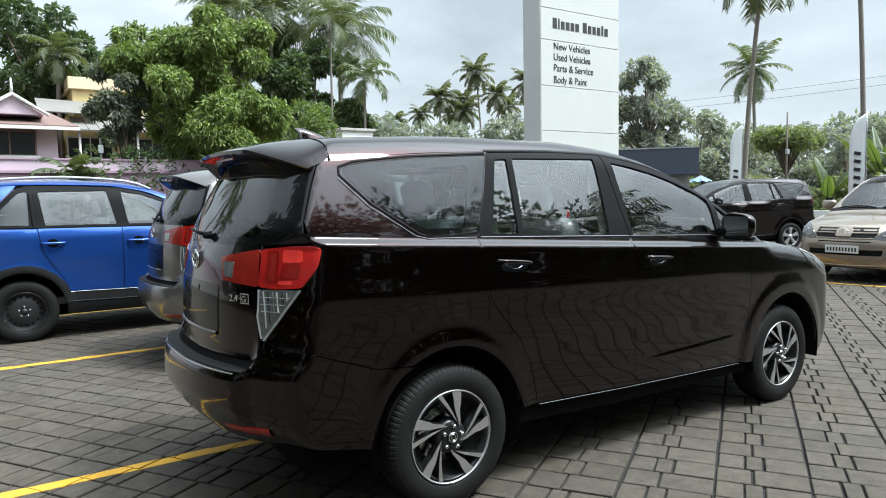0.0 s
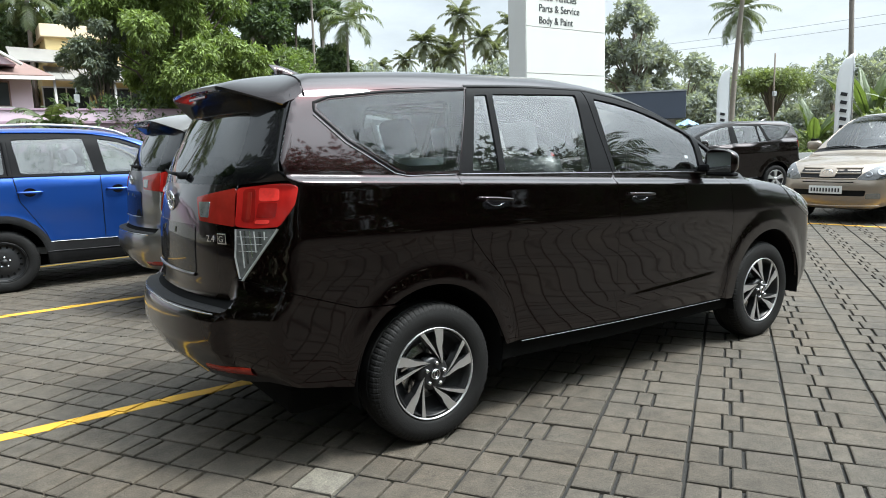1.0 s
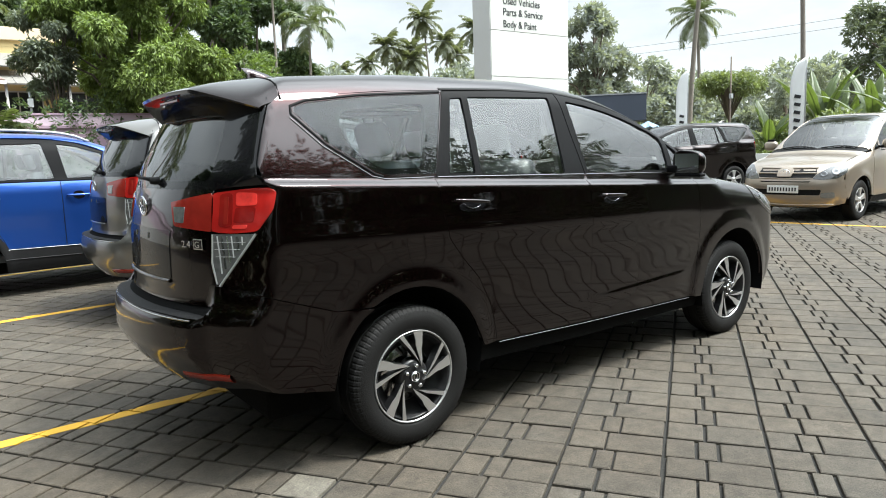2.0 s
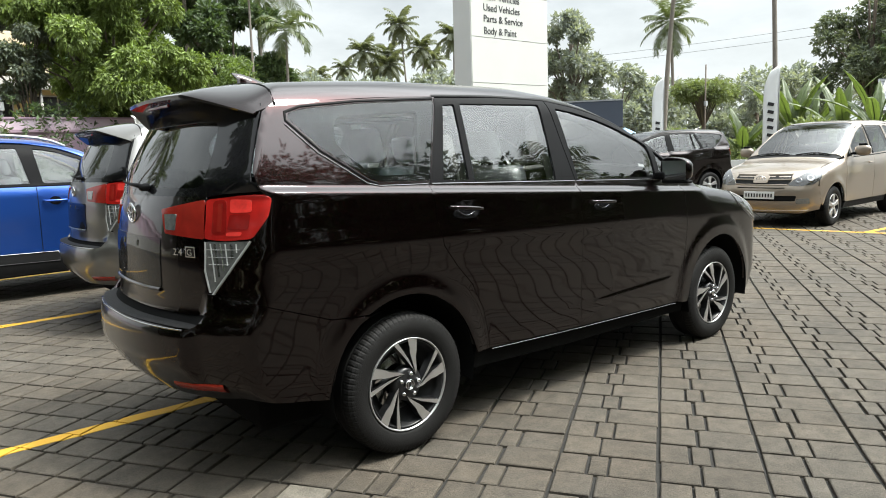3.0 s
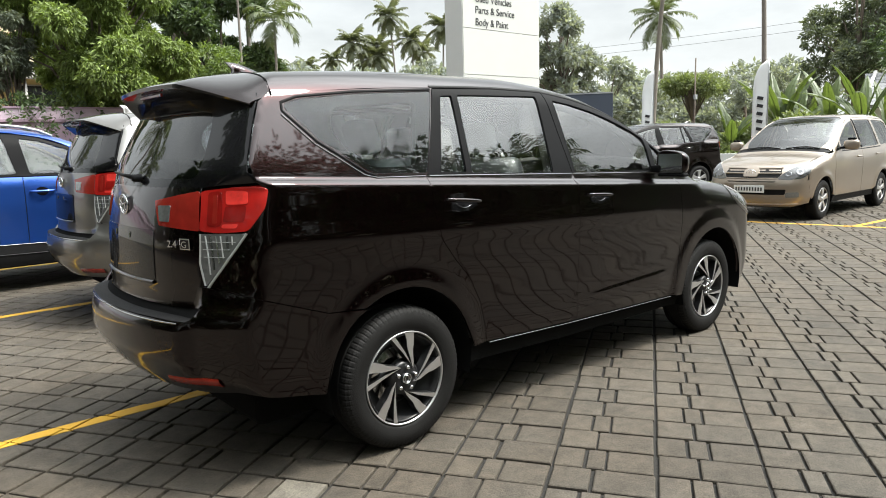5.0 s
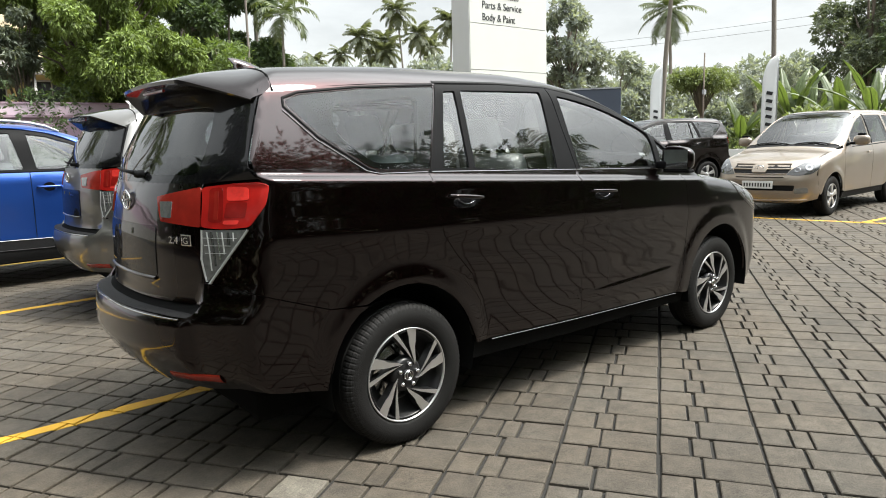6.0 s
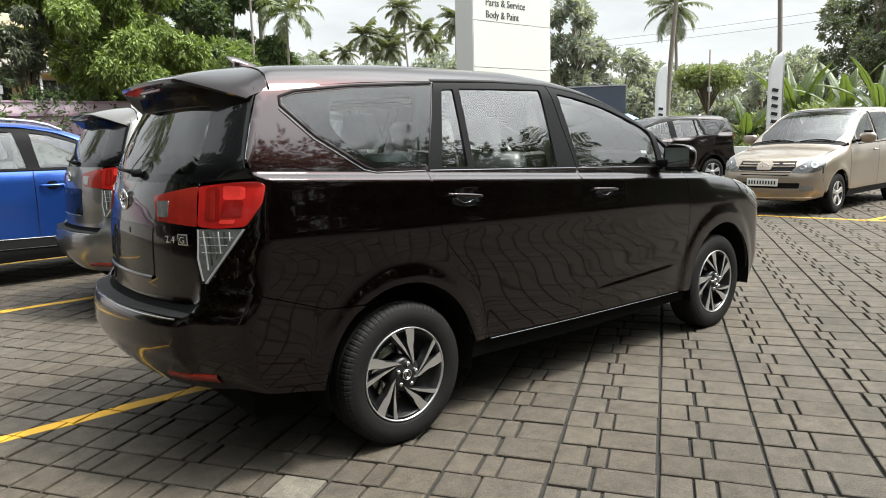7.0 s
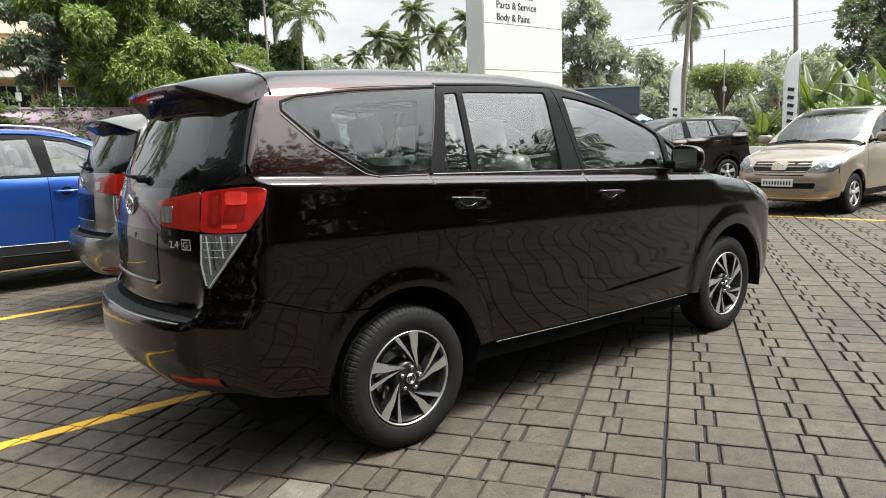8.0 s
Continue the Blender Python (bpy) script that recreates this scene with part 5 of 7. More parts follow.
def make_suv(label, paint):
    car = thing("sport_utility_car", label, "car")
    S = SUV
    belt2 = lambda x: 1.215 - 0.012 * x
    line = curve([(-0.6, 1.55), (-0.3, 1.655), (0.2, 1.675), (0.8, 1.665), (1.2, 1.61), (1.55, 1.47), (1.85, 1.285), (2.0, 1.17)])
    for s in (-1, 1):
        rd_glass = soften([(0.24, 1.235), (0.19, 1.600), (0.86, 1.608), (0.94, 1.228)], 0.02, 3)
        fd_glass = soften([(1.06, 1.226), (1.01, 1.598), (1.20, 1.565), (1.45, 1.468), (1.66, 1.345), (1.80, 1.225)], 0.02, 3)
        rq_glass = soften([(-0.34, 1.255), (-0.19, 1.38), (0.02, 1.595), (0.09, 1.600), (0.09, 1.24)], 0.02, 3)
        up = [(-0.42, 1.225), (-0.20, 1.43), (0.0, 1.635), (0.1, float(line(0.1)) - 0.012), (0.5, float(line(0.5)) - 0.012), (0.97, float(line(0.97)) - 0.012), (1.2, float(line(1.2)) - 0.012),
              (1.5, float(line(1.5)) - 0.012), (1.8, float(line(1.8)) - 0.014), (1.98, 1.18), (1.9, belt2(1.9)), (1.0, belt2(1.0)), (0.0, belt2(0))]
        panel("window_surround", S, up, "side", BLACK_TRIM, car, s, holes=[rd_glass, fd_glass, rq_glass], step=0.06, lift=0.001, gap=0.001, label="black window surround")
        for nm, g in (("window_pane", rd_glass), ("window_pane", fd_glass)):
            panel(nm, S, g, "side", GLASS_SIDE, car, s, lift=-0.006, step=0.08, gap=0, depth=0.002, label="side window glass").visible_shadow = False
        panel("quarter_pane", S, rq_glass, "side", GLASS_REAR, car, s, lift=-0.004, step=0.08, gap=0, depth=0.002, label="dark quarter glass").visible_shadow = False
        boxed("sticker", (-0.16, -0.09, s * 0.775, s * 0.785, 1.30, 1.36), PLATE_WHITE, car, "small white sticker")
        strip("pillar_bar", S, [(0.14, 1.225), (0.12, 1.57)], "side", 0.05, BLACK_TRIM, car, s, lift=0.002, thick=0.004)
        quarter = [(-0.58, 1.215), (-0.62, 1.0), (-0.64, 0.72), (-0.46, 0.66)] + [p for p in arc(0.0, 0.345, 0.47, 150, 20, 14)] + [(0.40, 0.62), (0.20, 0.95), (0.16, 1.20), (-0.3, 1.213)]
        panel("rear_quarter", S, quarter, "side", paint, car, s, step=0.05)
        pillar = [(-0.575, 1.222), (-0.43, 1.222), (-0.21, 1.435), (-0.02, 1.638), (0.0, float(line(0)) - 0.004), (-0.3, float(line(-0.3)) - 0.004), (-0.45, 1.56), (-0.52, 1.40)]
        panel("rear_pillar", S, pillar, "side", paint, car, s, step=0.05)
        door_r = panel("rear_door", S, [(0.165, 1.205), (0.205, 0.95), (0.405, 0.62), (0.44, 0.515), (0.98, 0.50), (0.985, 1.195)], "side", paint, car, s, step=0.05)
        door_f = panel("front_door", S, [(0.99, 1.195), (0.985, 0.50), (1.98, 0.485), (2.04, 0.70), (2.02, 1.0), (1.95, 1.18)], "side", paint, car, s, step=0.05)
        fen = [(1.96, 1.18), (2.025, 1.0), (2.045, 0.70), (1.99, 0.485)] + [p for p in arc(2.5, 0.345, 0.47, 160, 25, 14)] + [(2.98, 0.62), (3.08, 0.9), (2.9, 1.0), (2.4, 1.07), (2.1, 1.13)]
        panel("front_fender", S, fen, "side", paint, car, s, step=0.05)
        clad_r = [p for p in arc(0.0, 0.345, 0.475, 150, 10, 16)] + [p for p in arc(0.0, 0.345, 0.40, 8, 165, 16)] + [(-0.46, 0.45), (-0.62, 0.40), (-0.62, 0.70), (-0.45, 0.65)]
        panel("arch_cladding", S, clad_r, "side", BLACK_PLASTIC, car, s, step=0.05, lift=0.006, gap=0.0, label="black arch cladding")
        clad_f = [p for p in arc(2.5, 0.345, 0.475, 172, 15, 16)] + [p for p in arc(2.5, 0.345, 0.40, 15, 172, 16)]
        panel("arch_cladding", S, clad_f, "side", BLACK_PLASTIC, car, s, step=0.05, lift=0.006, gap=0.0, label="black arch cladding")
        panel("sill_cladding", S, [(0.41, 0.27), (0.40, 0.42), (0.43, 0.512), (1.2, 0.495), (1.98, 0.48), (2.03, 0.42), (2.08, 0.27)], "side", BLACK_PLASTIC, car, s, step=0.06, lift=0.004, gap=0.0, label="black sill cladding")
        strip("sill_trim", S, [(0.44, 0.508), (1.2, 0.491), (1.97, 0.477)], "side", 0.006, DULL_CHROME, car, s, lift=0.006, thick=0.004, label="thin bright trim")
        strip("lower_trim", S, [(0.40, 0.405), (1.2, 0.39), (2.0, 0.38)], "side", 0.006, STEEL_BLACK, car, s, lift=0.006, thick=0.004)
        for dn, dx, dz in ((door_r, 0.30, 1.045), (door_f, 1.15, 1.04)):
            y = float(S.half(np.array(dx), np.array(dz)))
            cup = [(dx + 0.06 * math.cos(a), dz + 0.045 * math.sin(a)) for a in np.linspace(0, 2 * math.pi, 18, endpoint=False)]
            panel("handle_cup", S, cup, "side", BLACK_GLOSS, dn, s, lift=0.002, step=0.03, gap=0, depth=0.002)
            tube("handle", [(dx - 0.115 + 0.23 * t, s * (y + 0.006 + 0.03 * max(0.0, math.sin(math.pi * t)) ** 0.5), dz) for t in np.linspace(0, 1, 12)], 0.013, paint, dn, "body-coloured door handle")
        tube("roof_rail", [(x, s * 0.615, float(S.top(np.array(x))) - 0.02 + 0.035 * max(0.0, math.sin(math.pi * (x + 0.35) / 1.7)) ** 0.3) for x in np.linspace(-0.35, 1.35, 14)], 0.014, WRAP, car, "pale silver roof rail")
        panel("inner_shell", S, [(-0.40, 0.4), (-0.45, 1.2), (-0.15, 1.45), (0.0, 1.62), (0.9, 1.63), (1.2, 1.58), (1.8, 1.27), (2.0, 1.1), (2.0, 0.4), (0.45, 0.4)] + arc(0.0, 0.345, 0.43, 10, 170, 10), "side", CABIN, car, s, holes=[shrink(rd_glass, 0.005).tolist(), shrink(fd_glass, 0.005).tolist()], lift=-0.03, step=0.09, gap=0, depth=0.02)
        for x in (0.0, 2.5):
            make_wheel(car, x, s, 0.868, radius=0.330, rim=0.212, style="steel")
            v, f = [], []
            for i in range(19):
                a = radians(-10 + 200 * i / 18)
                for yy in (0.84, 0.55):
                    v.append((x + 0.405 * math.cos(a), s * yy, 0.345 + 0.405 * math.sin(a)))
            for i in range(18):
                f.append((2 * i, 2 * i + 1, 2 * i + 3, 2 * i + 2))
            v.append((x, s * 0.55, 0.345))
            f += [(2 * i + 1, 37 + 1, 2 * i + 3) for i in range(18)]
            arrays("wheel_well", v, f, INNER, car, "", True)
        panel("tail_lamp", S, soften([(s * 0.42, 0.98), (s * 0.42, 1.10), (s * 0.70, 1.12), (s * 0.70, 0.96)], 0.02, 2), "rear", LENS_RED, car, s, lift=0.006, step=0.06, depth=0.02, label="red tail lamp")
        panel("headlamp", S, soften([(s * 0.42, 0.86), (s * 0.42, 0.98), (s * 0.74, 1.0), (s * 0.74, 0.86)], 0.02, 2), "front", LENS_CLEAR, car, s, lift=0.005, step=0.06, depth=0.02, label="clear headlamp")
        bm = bmesh.new()
        box(bm, 1.78, 1.92, s * 0.89, s * 1.07, 1.15, 1.29, 0.04, seg=3)
        part("door_mirror", bm, paint, car, "painted door mirror", True)
    hood = curve([(1.9, 1.20), (2.1, 1.13), (2.4, 1.075), (2.9, 1.0), (3.1, 0.9)])
    arch_patch("roof", S, -0.40, 1.25, lambda x: float(line(x)), 1.1, paint, car, nu=30, nv=30)
    for a, b in ((0, 0.09), (0.91, 1.0)):
        arch_patch("a_pillar", S, 1.245, 2.0, lambda x: float(line(x)), 1.0, paint, car, v0=a, v1=b, nu=14, nv=3)
    arch_patch("windscreen", S, 1.245, 2.04, lambda x: float(line(x)), 1.0, GLASS_CLEAR, car, v0=0.09, v1=0.91, nu=14, nv=16, lift=-0.004, thick=0.003, label="clear windscreen").visible_shadow = False
    arch_patch("bonnet", S, 2.06, 3.02, lambda x: float(hood(x)), 0.7, paint, car, nu=20, nv=20)
    panel("front_bumper", S, [(-0.82, 0.35), (-0.82, 0.85), (-0.6, 1.0), (0.6, 1.0), (0.82, 0.85), (0.82, 0.35), (0.6, 0.25), (-0.6, 0.25)], "front", paint, car, step=0.1)
    panel("tailgate", S, [(-0.66, 0.70), (-0.72, 1.20), (0.72, 1.20), (0.66, 0.70)], "rear", paint, car, step=0.08)
    panel("rear_glass", S, [(-0.70, 1.22), (-0.60, 1.52), (0.60, 1.52), (0.70, 1.22)], "rear", GLASS_REAR, car, step=0.08, depth=0.003, label="dark rear glass").visible_shadow = False
    panel("rear_bumper", S, [(-0.72, 0.28), (-0.76, 0.69), (0.76, 0.69), (0.72, 0.28)], "rear", BLACK_PLASTIC, car, step=0.08, label="black rear bumper")
    boxed("underbody", (-0.55, 2.95, -0.58, 0.58, 0.22, 0.36), INNER, car, bevel=0.03)
    boxed("cabin_floor", (-0.5, 2.2, -0.78, 0.78, 0.37, 0.44), CABIN, car)
    arch_patch("headliner", S, -0.3, 1.2, lambda x: float(line(x)) + 0.01, 1.1, LINER, car, nu=10, nv=12, lift=-0.03)
    for y in (-0.37, 0.37):
        make_seat(car, 0.98, y, 0.60, wrapped=True)
    make_seat(car, 0.12, 0, 0.62, wide=1.2, tall=0.56)
    boxed("dashboard", (1.72, 2.05, -0.7, 0.7, 0.85, 1.10), CABIN, car, bevel=0.05)
    return car


# ---- older people carrier, seen from its front ----
OLD = Shape(
    wide=[(0.15, 0.78), (0.25, 0.82), (0.4, 0.855), (0.6, 0.865), (0.85, 0.872), (1.0, 0.868), (1.08, 0.855), (1.14, 0.835), (1.35, 0.765), (1.55, 0.69), (1.65, 0.645), (1.8, 0.55)],
    plan=[(-1.1, -0.06), (-0.5, -0.01), (0.3, 0.0), (2.2, 0.0), (2.8, -0.005), (3.2, -0.04), (3.6, -0.10)],
    rear=[(0.15, -0.88), (0.4, -0.96), (0.6, -0.97), (0.9, -0.93), (1.2, -0.88), (1.5, -0.78), (1.75, -0.66)],
    front=[(0.15, 3.42), (0.28, 3.52), (0.45, 3.57), (0.58, 3.575), (0.70, 3.545), (0.80, 3.50), (0.90, 3.42), (1.0, 3.25), (1.2, 2.9), (1.9, 2.3)],
    top=[(-1.0, 1.66), (-0.5, 1.715), (0.2, 1.745), (0.9, 1.74), (1.35, 1.705), (1.6, 1.63), (1.9, 1.475), (2.2, 1.29), (2.42, 1.145), (2.55, 1.085), (2.9, 1.02), (3.2, 0.945), (3.4, 0.865), (3.6, 0.74)],
    base=0.2, slope=0.03, crown=0.065, bow_rear=0.2, bow_front=0.30, corner=0.16, roof_round=0.12, flares=((0.0, 0.33, 0.40), (2.75, 0.33, 0.40)), flare=0.014)


def make_old_mpv(label, paint):
    car = thing("older_people_carrier", label, "car")
    S = OLD
    belt3 = lambda x: 1.135 - 0.028 * (x - 0.2)
    line = curve([(-0.9, 1.58), (-0.4, 1.64), (0.4, 1.668), (1.0, 1.665), (1.35, 1.625), (1.6, 1.54), (1.9, 1.38), (2.15, 1.235), (2.42, 1.075)])
    hood = curve([(2.3, 1.09), (2.6, 1.035), (2.9, 0.985), (3.15, 0.915), (3.34, 0.82)])
    L = lambda x: float(line(x))
    for s in (-1, 1):
        g_q = soften([(-0.55, 1.19), (-0.45, 1.55), (-0.35, 1.60), (0.22, 1.625), (0.12, 1.165)], 0.03, 3)
        g_r = soften([(0.22, 1.162), (0.31, 1.628), (1.05, 1.625), (1.08, 1.138)], 0.025, 3)
        g_f = soften([(1.19, 1.134), (1.16, 1.615), (1.36, 1.575), (1.58, 1.495), (1.80, 1.385), (1.98, 1.28), (1.98, 1.11)], 0.02, 2)
        g_t = soften([(2.04, 1.245), (2.18, 1.165), (2.26, 1.10), (2.04, 1.108)], 0.01, 2)
        body = [(-0.70, 0.30), (-0.78, 0.6), (-0.76, 1.0), (-0.66, 1.3), (-0.58, L(-0.58)), (0.3, L(0.3)), (1.1, L(1.1)), (1.09, 0.36), (0.47, 0.36)] + [p for p in arc(0.0, 0.335, 0.375, 10, 170, 16)] + [(-0.42, 0.30)]
        panel("rear_side", S, body, "side", paint, car, s, holes=[g_q, g_r], step=0.06, gap=0.001)
        fd = [(1.10, 0.36), (1.11, L(1.11)), (1.35, L(1.35)), (1.6, L(1.6)), (1.9, L(1.9)), (2.15, L(2.15)), (2.30, L(2.30)), (2.34, 1.05), (2.33, 0.7), (2.27, 0.36)]
        door = panel("front_door", S, fd, "side", paint, car, s, holes=[g_f, g_t], step=0.05)
        fen = [(2.28, 0.36), (2.34, 0.7), (2.35, 1.05), (2.33, 1.085)] + [(x, float(hood(x))) for x in (2.6, 2.8, 2.95, 3.08)] + [(3.16, 0.895), (3.23, 0.80), (3.25, 0.66), (3.22, 0.48), (3.16, 0.36)] + [p for p in arc(2.75, 0.335, 0.375, 12, 172, 16)]
        panel("front_fender", S, fen, "side", paint, car, s, step=0.05)
        for nm, g, pr in (("quarter_pane", g_q, car), ("window_pane", g_r, car), ("window_pane", g_f, door), ("corner_pane", g_t, door)):
            panel(nm, S, g, "side", GLASS_SIDE, pr, s, lift=-0.006, step=0.08, gap=0, depth=0.002, label="side window glass").visible_shadow = False
        strip("centre_pillar", S, [(1.09, 1.135), (1.105, 1.64)], "side", 0.07, BLACK_TRIM, car, s, lift=0.002, thick=0.003, label="black door pillar")
        strip("window_seal", S, [(0.15, belt3(0.15)), (1.1, belt3(1.1)), (2.0, belt3(2.0) + 0.01)], "side", 0.016, BLACK_TRIM, car, s, lift=0.001, thick=0.004)
        panel("inner_shell", S, [(-0.6, 0.4), (-0.62, 1.2), (-0.5, 1.58), (1.2, 1.62), (1.6, 1.50), (2.15, 1.2), (2.3, 1.05), (2.3, 0.4), (0.48, 0.4)] + arc(0.0, 0.335, 0.41, 10, 170, 10), "side", CABIN, car, s,
              holes=[shrink(g, 0.006).tolist() for g in (g_q, g_r, g_f, g_t)], lift=-0.03, step=0.1, gap=0, depth=0.02)
        panel("sill", S, [(0.45, 0.35), (2.30, 0.35), (2.34, 0.25), (0.42, 0.25)], "side", BLACK_PLASTIC, car, s, lift=-0.01, step=0.1, gap=0)
        for dx, dz in ((1.28, 0.985), (0.35, 1.0)):
            y = float(S.half(np.array(dx), np.array(dz)))
            tube("handle", [(dx - 0.10 + 0.20 * t, s * (y + 0.005 + 0.028 * max(0.0, math.sin(math.pi * t)) ** 0.5), dz) for t in np.linspace(0, 1, 12)], 0.013, paint, car, "body-coloured door handle")
        for x in (0.0, 2.75):
            make_wheel(car, x, s, 0.855, radius=0.322, rim=0.200, style="five")
            v, f = [], []
            for i in range(19):
                a = radians(-10 + 200 * i / 18)
                for yy in (0.835, 0.54):
                    v.append((x + 0.378 * math.cos(a), s * yy, 0.335 + 0.378 * math.sin(a)))
            for i in range(18):
                f.append((2 * i, 2 * i + 1, 2 * i + 3, 2 * i + 2))
            v.append((x, s * 0.54, 0.335))
            f += [(2 * i + 1, 38, 2 * i + 3) for i in range(18)]
            arrays("wheel_well", v, f, INNER, car, "", True)
        # headlamp: one long teardrop round the corner, built in a front and a flank half
        hl = soften([(s * 0.42, 0.69), (s * 0.47, 0.76), (s * 0.61, 0.875), (s * 0.72, 0.93), (s * 0.80, 0.93), (s * 0.815, 0.78), (s * 0.75, 0.70), (s * 0.58, 0.675)], 0.03, 3)
        lamp = panel("headlamp", S, hl, "front", HEADLAMP, car, s, lift=0.006, step=0.035, gap=0.001, depth=0.02, label="clear teardrop headlamp")
        for hy, hz, r in ((0.56, 0.765, 0.052), (0.70, 0.80, 0.062)):
            p = S.project([(s * hy, hz)], "front")[0]
            n = S.normal(np.array([p]))[0]
            m = Matrix.Translation(Vector(p) + Vector(n) * 0.006) @ Vector((0, -1, 0)).rotation_difference(Vector(n)).to_matrix().to_4x4()
            revolve("lamp_reflector", [(0.0, 0.004), (r * 0.5, 0.0), (r * 0.9, -0.003), (r, -0.001), (r * 1.04, 0.006)], 24, DARK_CHROME, lamp, m, "round lamp reflector")
        p = soften([(s * 0.55, 0.395), (s * 0.55, 0.475), (s * 0.72, 0.485), (s * 0.72, 0.40)], 0.02, 2)
        panel("fog_lamp_cover", S, p, "front", LENS_CLEAR, car, s, lift=0.004, step=0.05, gap=0, depth=0.006, label="fog lamp recess cover")
        mm = Matrix.Translation((2.02, s * 0.985, 1.20))
        bm = bmesh.new()
        bmesh.ops.create_uvsphere(bm, u_segments=18, v_segments=12, radius=1.0)
        for v in bm.verts:
            c = v.co
            for i in range(3):
                c[i] = math.copysign(abs(c[i]) ** 0.7, c[i])
            v.co = (c.x * 0.065, c.y * 0.125, c.z * 0.085)
        bmesh.ops.transform(bm, matrix=mm, verts=bm.verts)
        mir = part("mirror_housing", bm, paint, car, "pale gold mirror shell", True)
        boxed("mirror_cap", (1.985, 2.055, s * 0.985 - 0.06, s * 0.985 + 0.06, 1.275, 1.315), BLACK_TRIM, mir, "black clip on the mirror", 0.012)
        boxed("mirror_arm", (2.0, 2.09, s * 0.82, s * 0.90, 1.13, 1.17), BLACK_TRIM, mir, bevel=0.012)
    arch_patch("roof", S, -0.75, 1.40, L, 1.1, paint, car, nu=36, nv=32)
    for a, b in ((0, 0.045), (0.955, 1.0)):
        arch_patch("a_pillar", S, 1.395, 2.36, L, 0.95, paint, car, v0=a, v1=b, nu=18, nv=3)
    arch_patch("windscreen", S, 1.395, 2.40, L, 0.95, GLASS_CLEAR, car, v0=0.045, v1=0.955, nu=18, nv=20, lift=-0.004, thick=0.003, label="clear windscreen").visible_shadow = False
    arch_patch("cowl", S, 2.37, 2.50, lambda x: float(hood(x)), 0.6, BLACK_PLASTIC, car, v0=0.02, v1=0.98, nu=3, nv=20, lift=-0.006)
    arch_patch("bonnet", S, 2.47, 3.30, lambda x: float(hood(x)), 0.6, paint, car, nu=26, nv=30, v0=0.0, v1=1.0)
    for y0, y1 in ((-0.62, -0.02), (0.08, 0.62)):
        v = [(y, 0) for y in np.linspace(y0, y1, 8)]
        pts = []
        for i, (y, _) in enumerate(v):
            x = 2.43 - 0.05 * math.sin(math.pi * i / 7) - 0.10 * y * y
            pts.append((x, y, float(S.top(np.array(x))) - S.crown * y * y + 0.012))
        tube("windscreen_wiper", pts, 0.010, BLACK_PLASTIC, car, "black wiper")
    fb = [(-0.80, 0.30), (-0.84, 0.45), (-0.84, 0.66), (-0.74, 0.70), (-0.55, 0.68), (-0.44, 0.68), (-0.38, 0.64), (0.38, 0.64), (0.44, 0.68), (0.55, 0.68), (0.74, 0.70), (0.84, 0.66), (0.84, 0.45), (0.80, 0.30), (0.6, 0.235), (-0.6, 0.235)]
    mouth = soften([(-0.54, 0.435), (-0.56, 0.525), (0.56, 0.525), (0.54, 0.435)], 0.02, 2)
    bump = panel("front_bumper", S, fb, "front", paint, car, holes=[mouth], step=0.05)
    panel("intake", S, [(-0.57, 0.425), (-0.58, 0.535), (0.58, 0.535), (0.57, 0.425)], "front", BLACK_PLASTIC, bump, lift=-0.03, step=0.1, gap=0, depth=0.002, label="black lower intake")
    strip("bumper_lip", S, [(-0.70, 0.285), (0.0, 0.265), (0.70, 0.285)], "front", 0.03, paint, bump, lift=0.002, thick=0.01)
    edge = [(y, float(S.project([(3.302, y)], "top")[0, 2])) for y in np.linspace(-0.74, 0.74, 15)]
    panel("nose_panel", S, [(0.80, 0.66), (0.50, 0.655), (-0.50, 0.655), (-0.80, 0.66), (-0.80, 0.84)] + edge + [(0.80, 0.84)], "front", paint, car, step=0.04, gap=0.001)
    gr = soften([(-0.42, 0.695), (-0.47, 0.77), (-0.44, 0.855), (0.44, 0.855), (0.47, 0.77), (0.42, 0.695)], 0.015, 2)
    g = panel("grille", S, gr, "front", BLACK_PLASTIC, car, lift=0.002, step=0.06, depth=0.01, label="black grille opening")
    for z, w in ((0.857, 0.445), (0.778, 0.46), (0.698, 0.42)):
        strip("grille_bar", S, [(-w, z), (0, z - 0.004), (w, z)], "front", 0.019, paint, g, lift=0.006, thick=0.014, label="gold grille bar")
    badge = soften([(-0.115, 0.715), (-0.125, 0.815), (-0.06, 0.862), (0.06, 0.862), (0.125, 0.815), (0.115, 0.715)], 0.02, 2)
    panel("grille_badge_base", S, badge, "front", paint, g, lift=0.028, step=0.04, depth=0.02)
    x0 = float(S.project([(0, 0.79)], "front")[0, 0])
    for rx, rz in ((0.075, 0.05), (0.028, 0.046)):
        tube("grille_emblem", [(x0 + 0.040, rx * math.cos(a), 0.79 + rz * math.sin(a)) for a in np.linspace(0, 2 * math.pi, 25)], 0.006, CHROME, g, "chrome oval emblem", 6)
    xp = float(S.project([(0, 0.53)], "front")[0, 0])
    pl = boxed("number_plate", (xp - 0.004, xp + 0.012, -0.25, 0.25, 0.468, 0.588), PLATE_WHITE, bump, "white number plate with dark bars", 0.004)
    for k in range(10):
        y = 0.207 - k * 0.046
        boxed("plate_bar", (xp + 0.012, xp + 0.015, y - 0.011, y + 0.011, 0.498, 0.556), INK, pl)
    # panels that close the rear, underside and cabin
    panel("tailgate", S, [(-0.74, 0.35), (-0.76, 1.1), (0.76, 1.1), (0.74, 0.35)], "rear", paint, car, step=0.12)
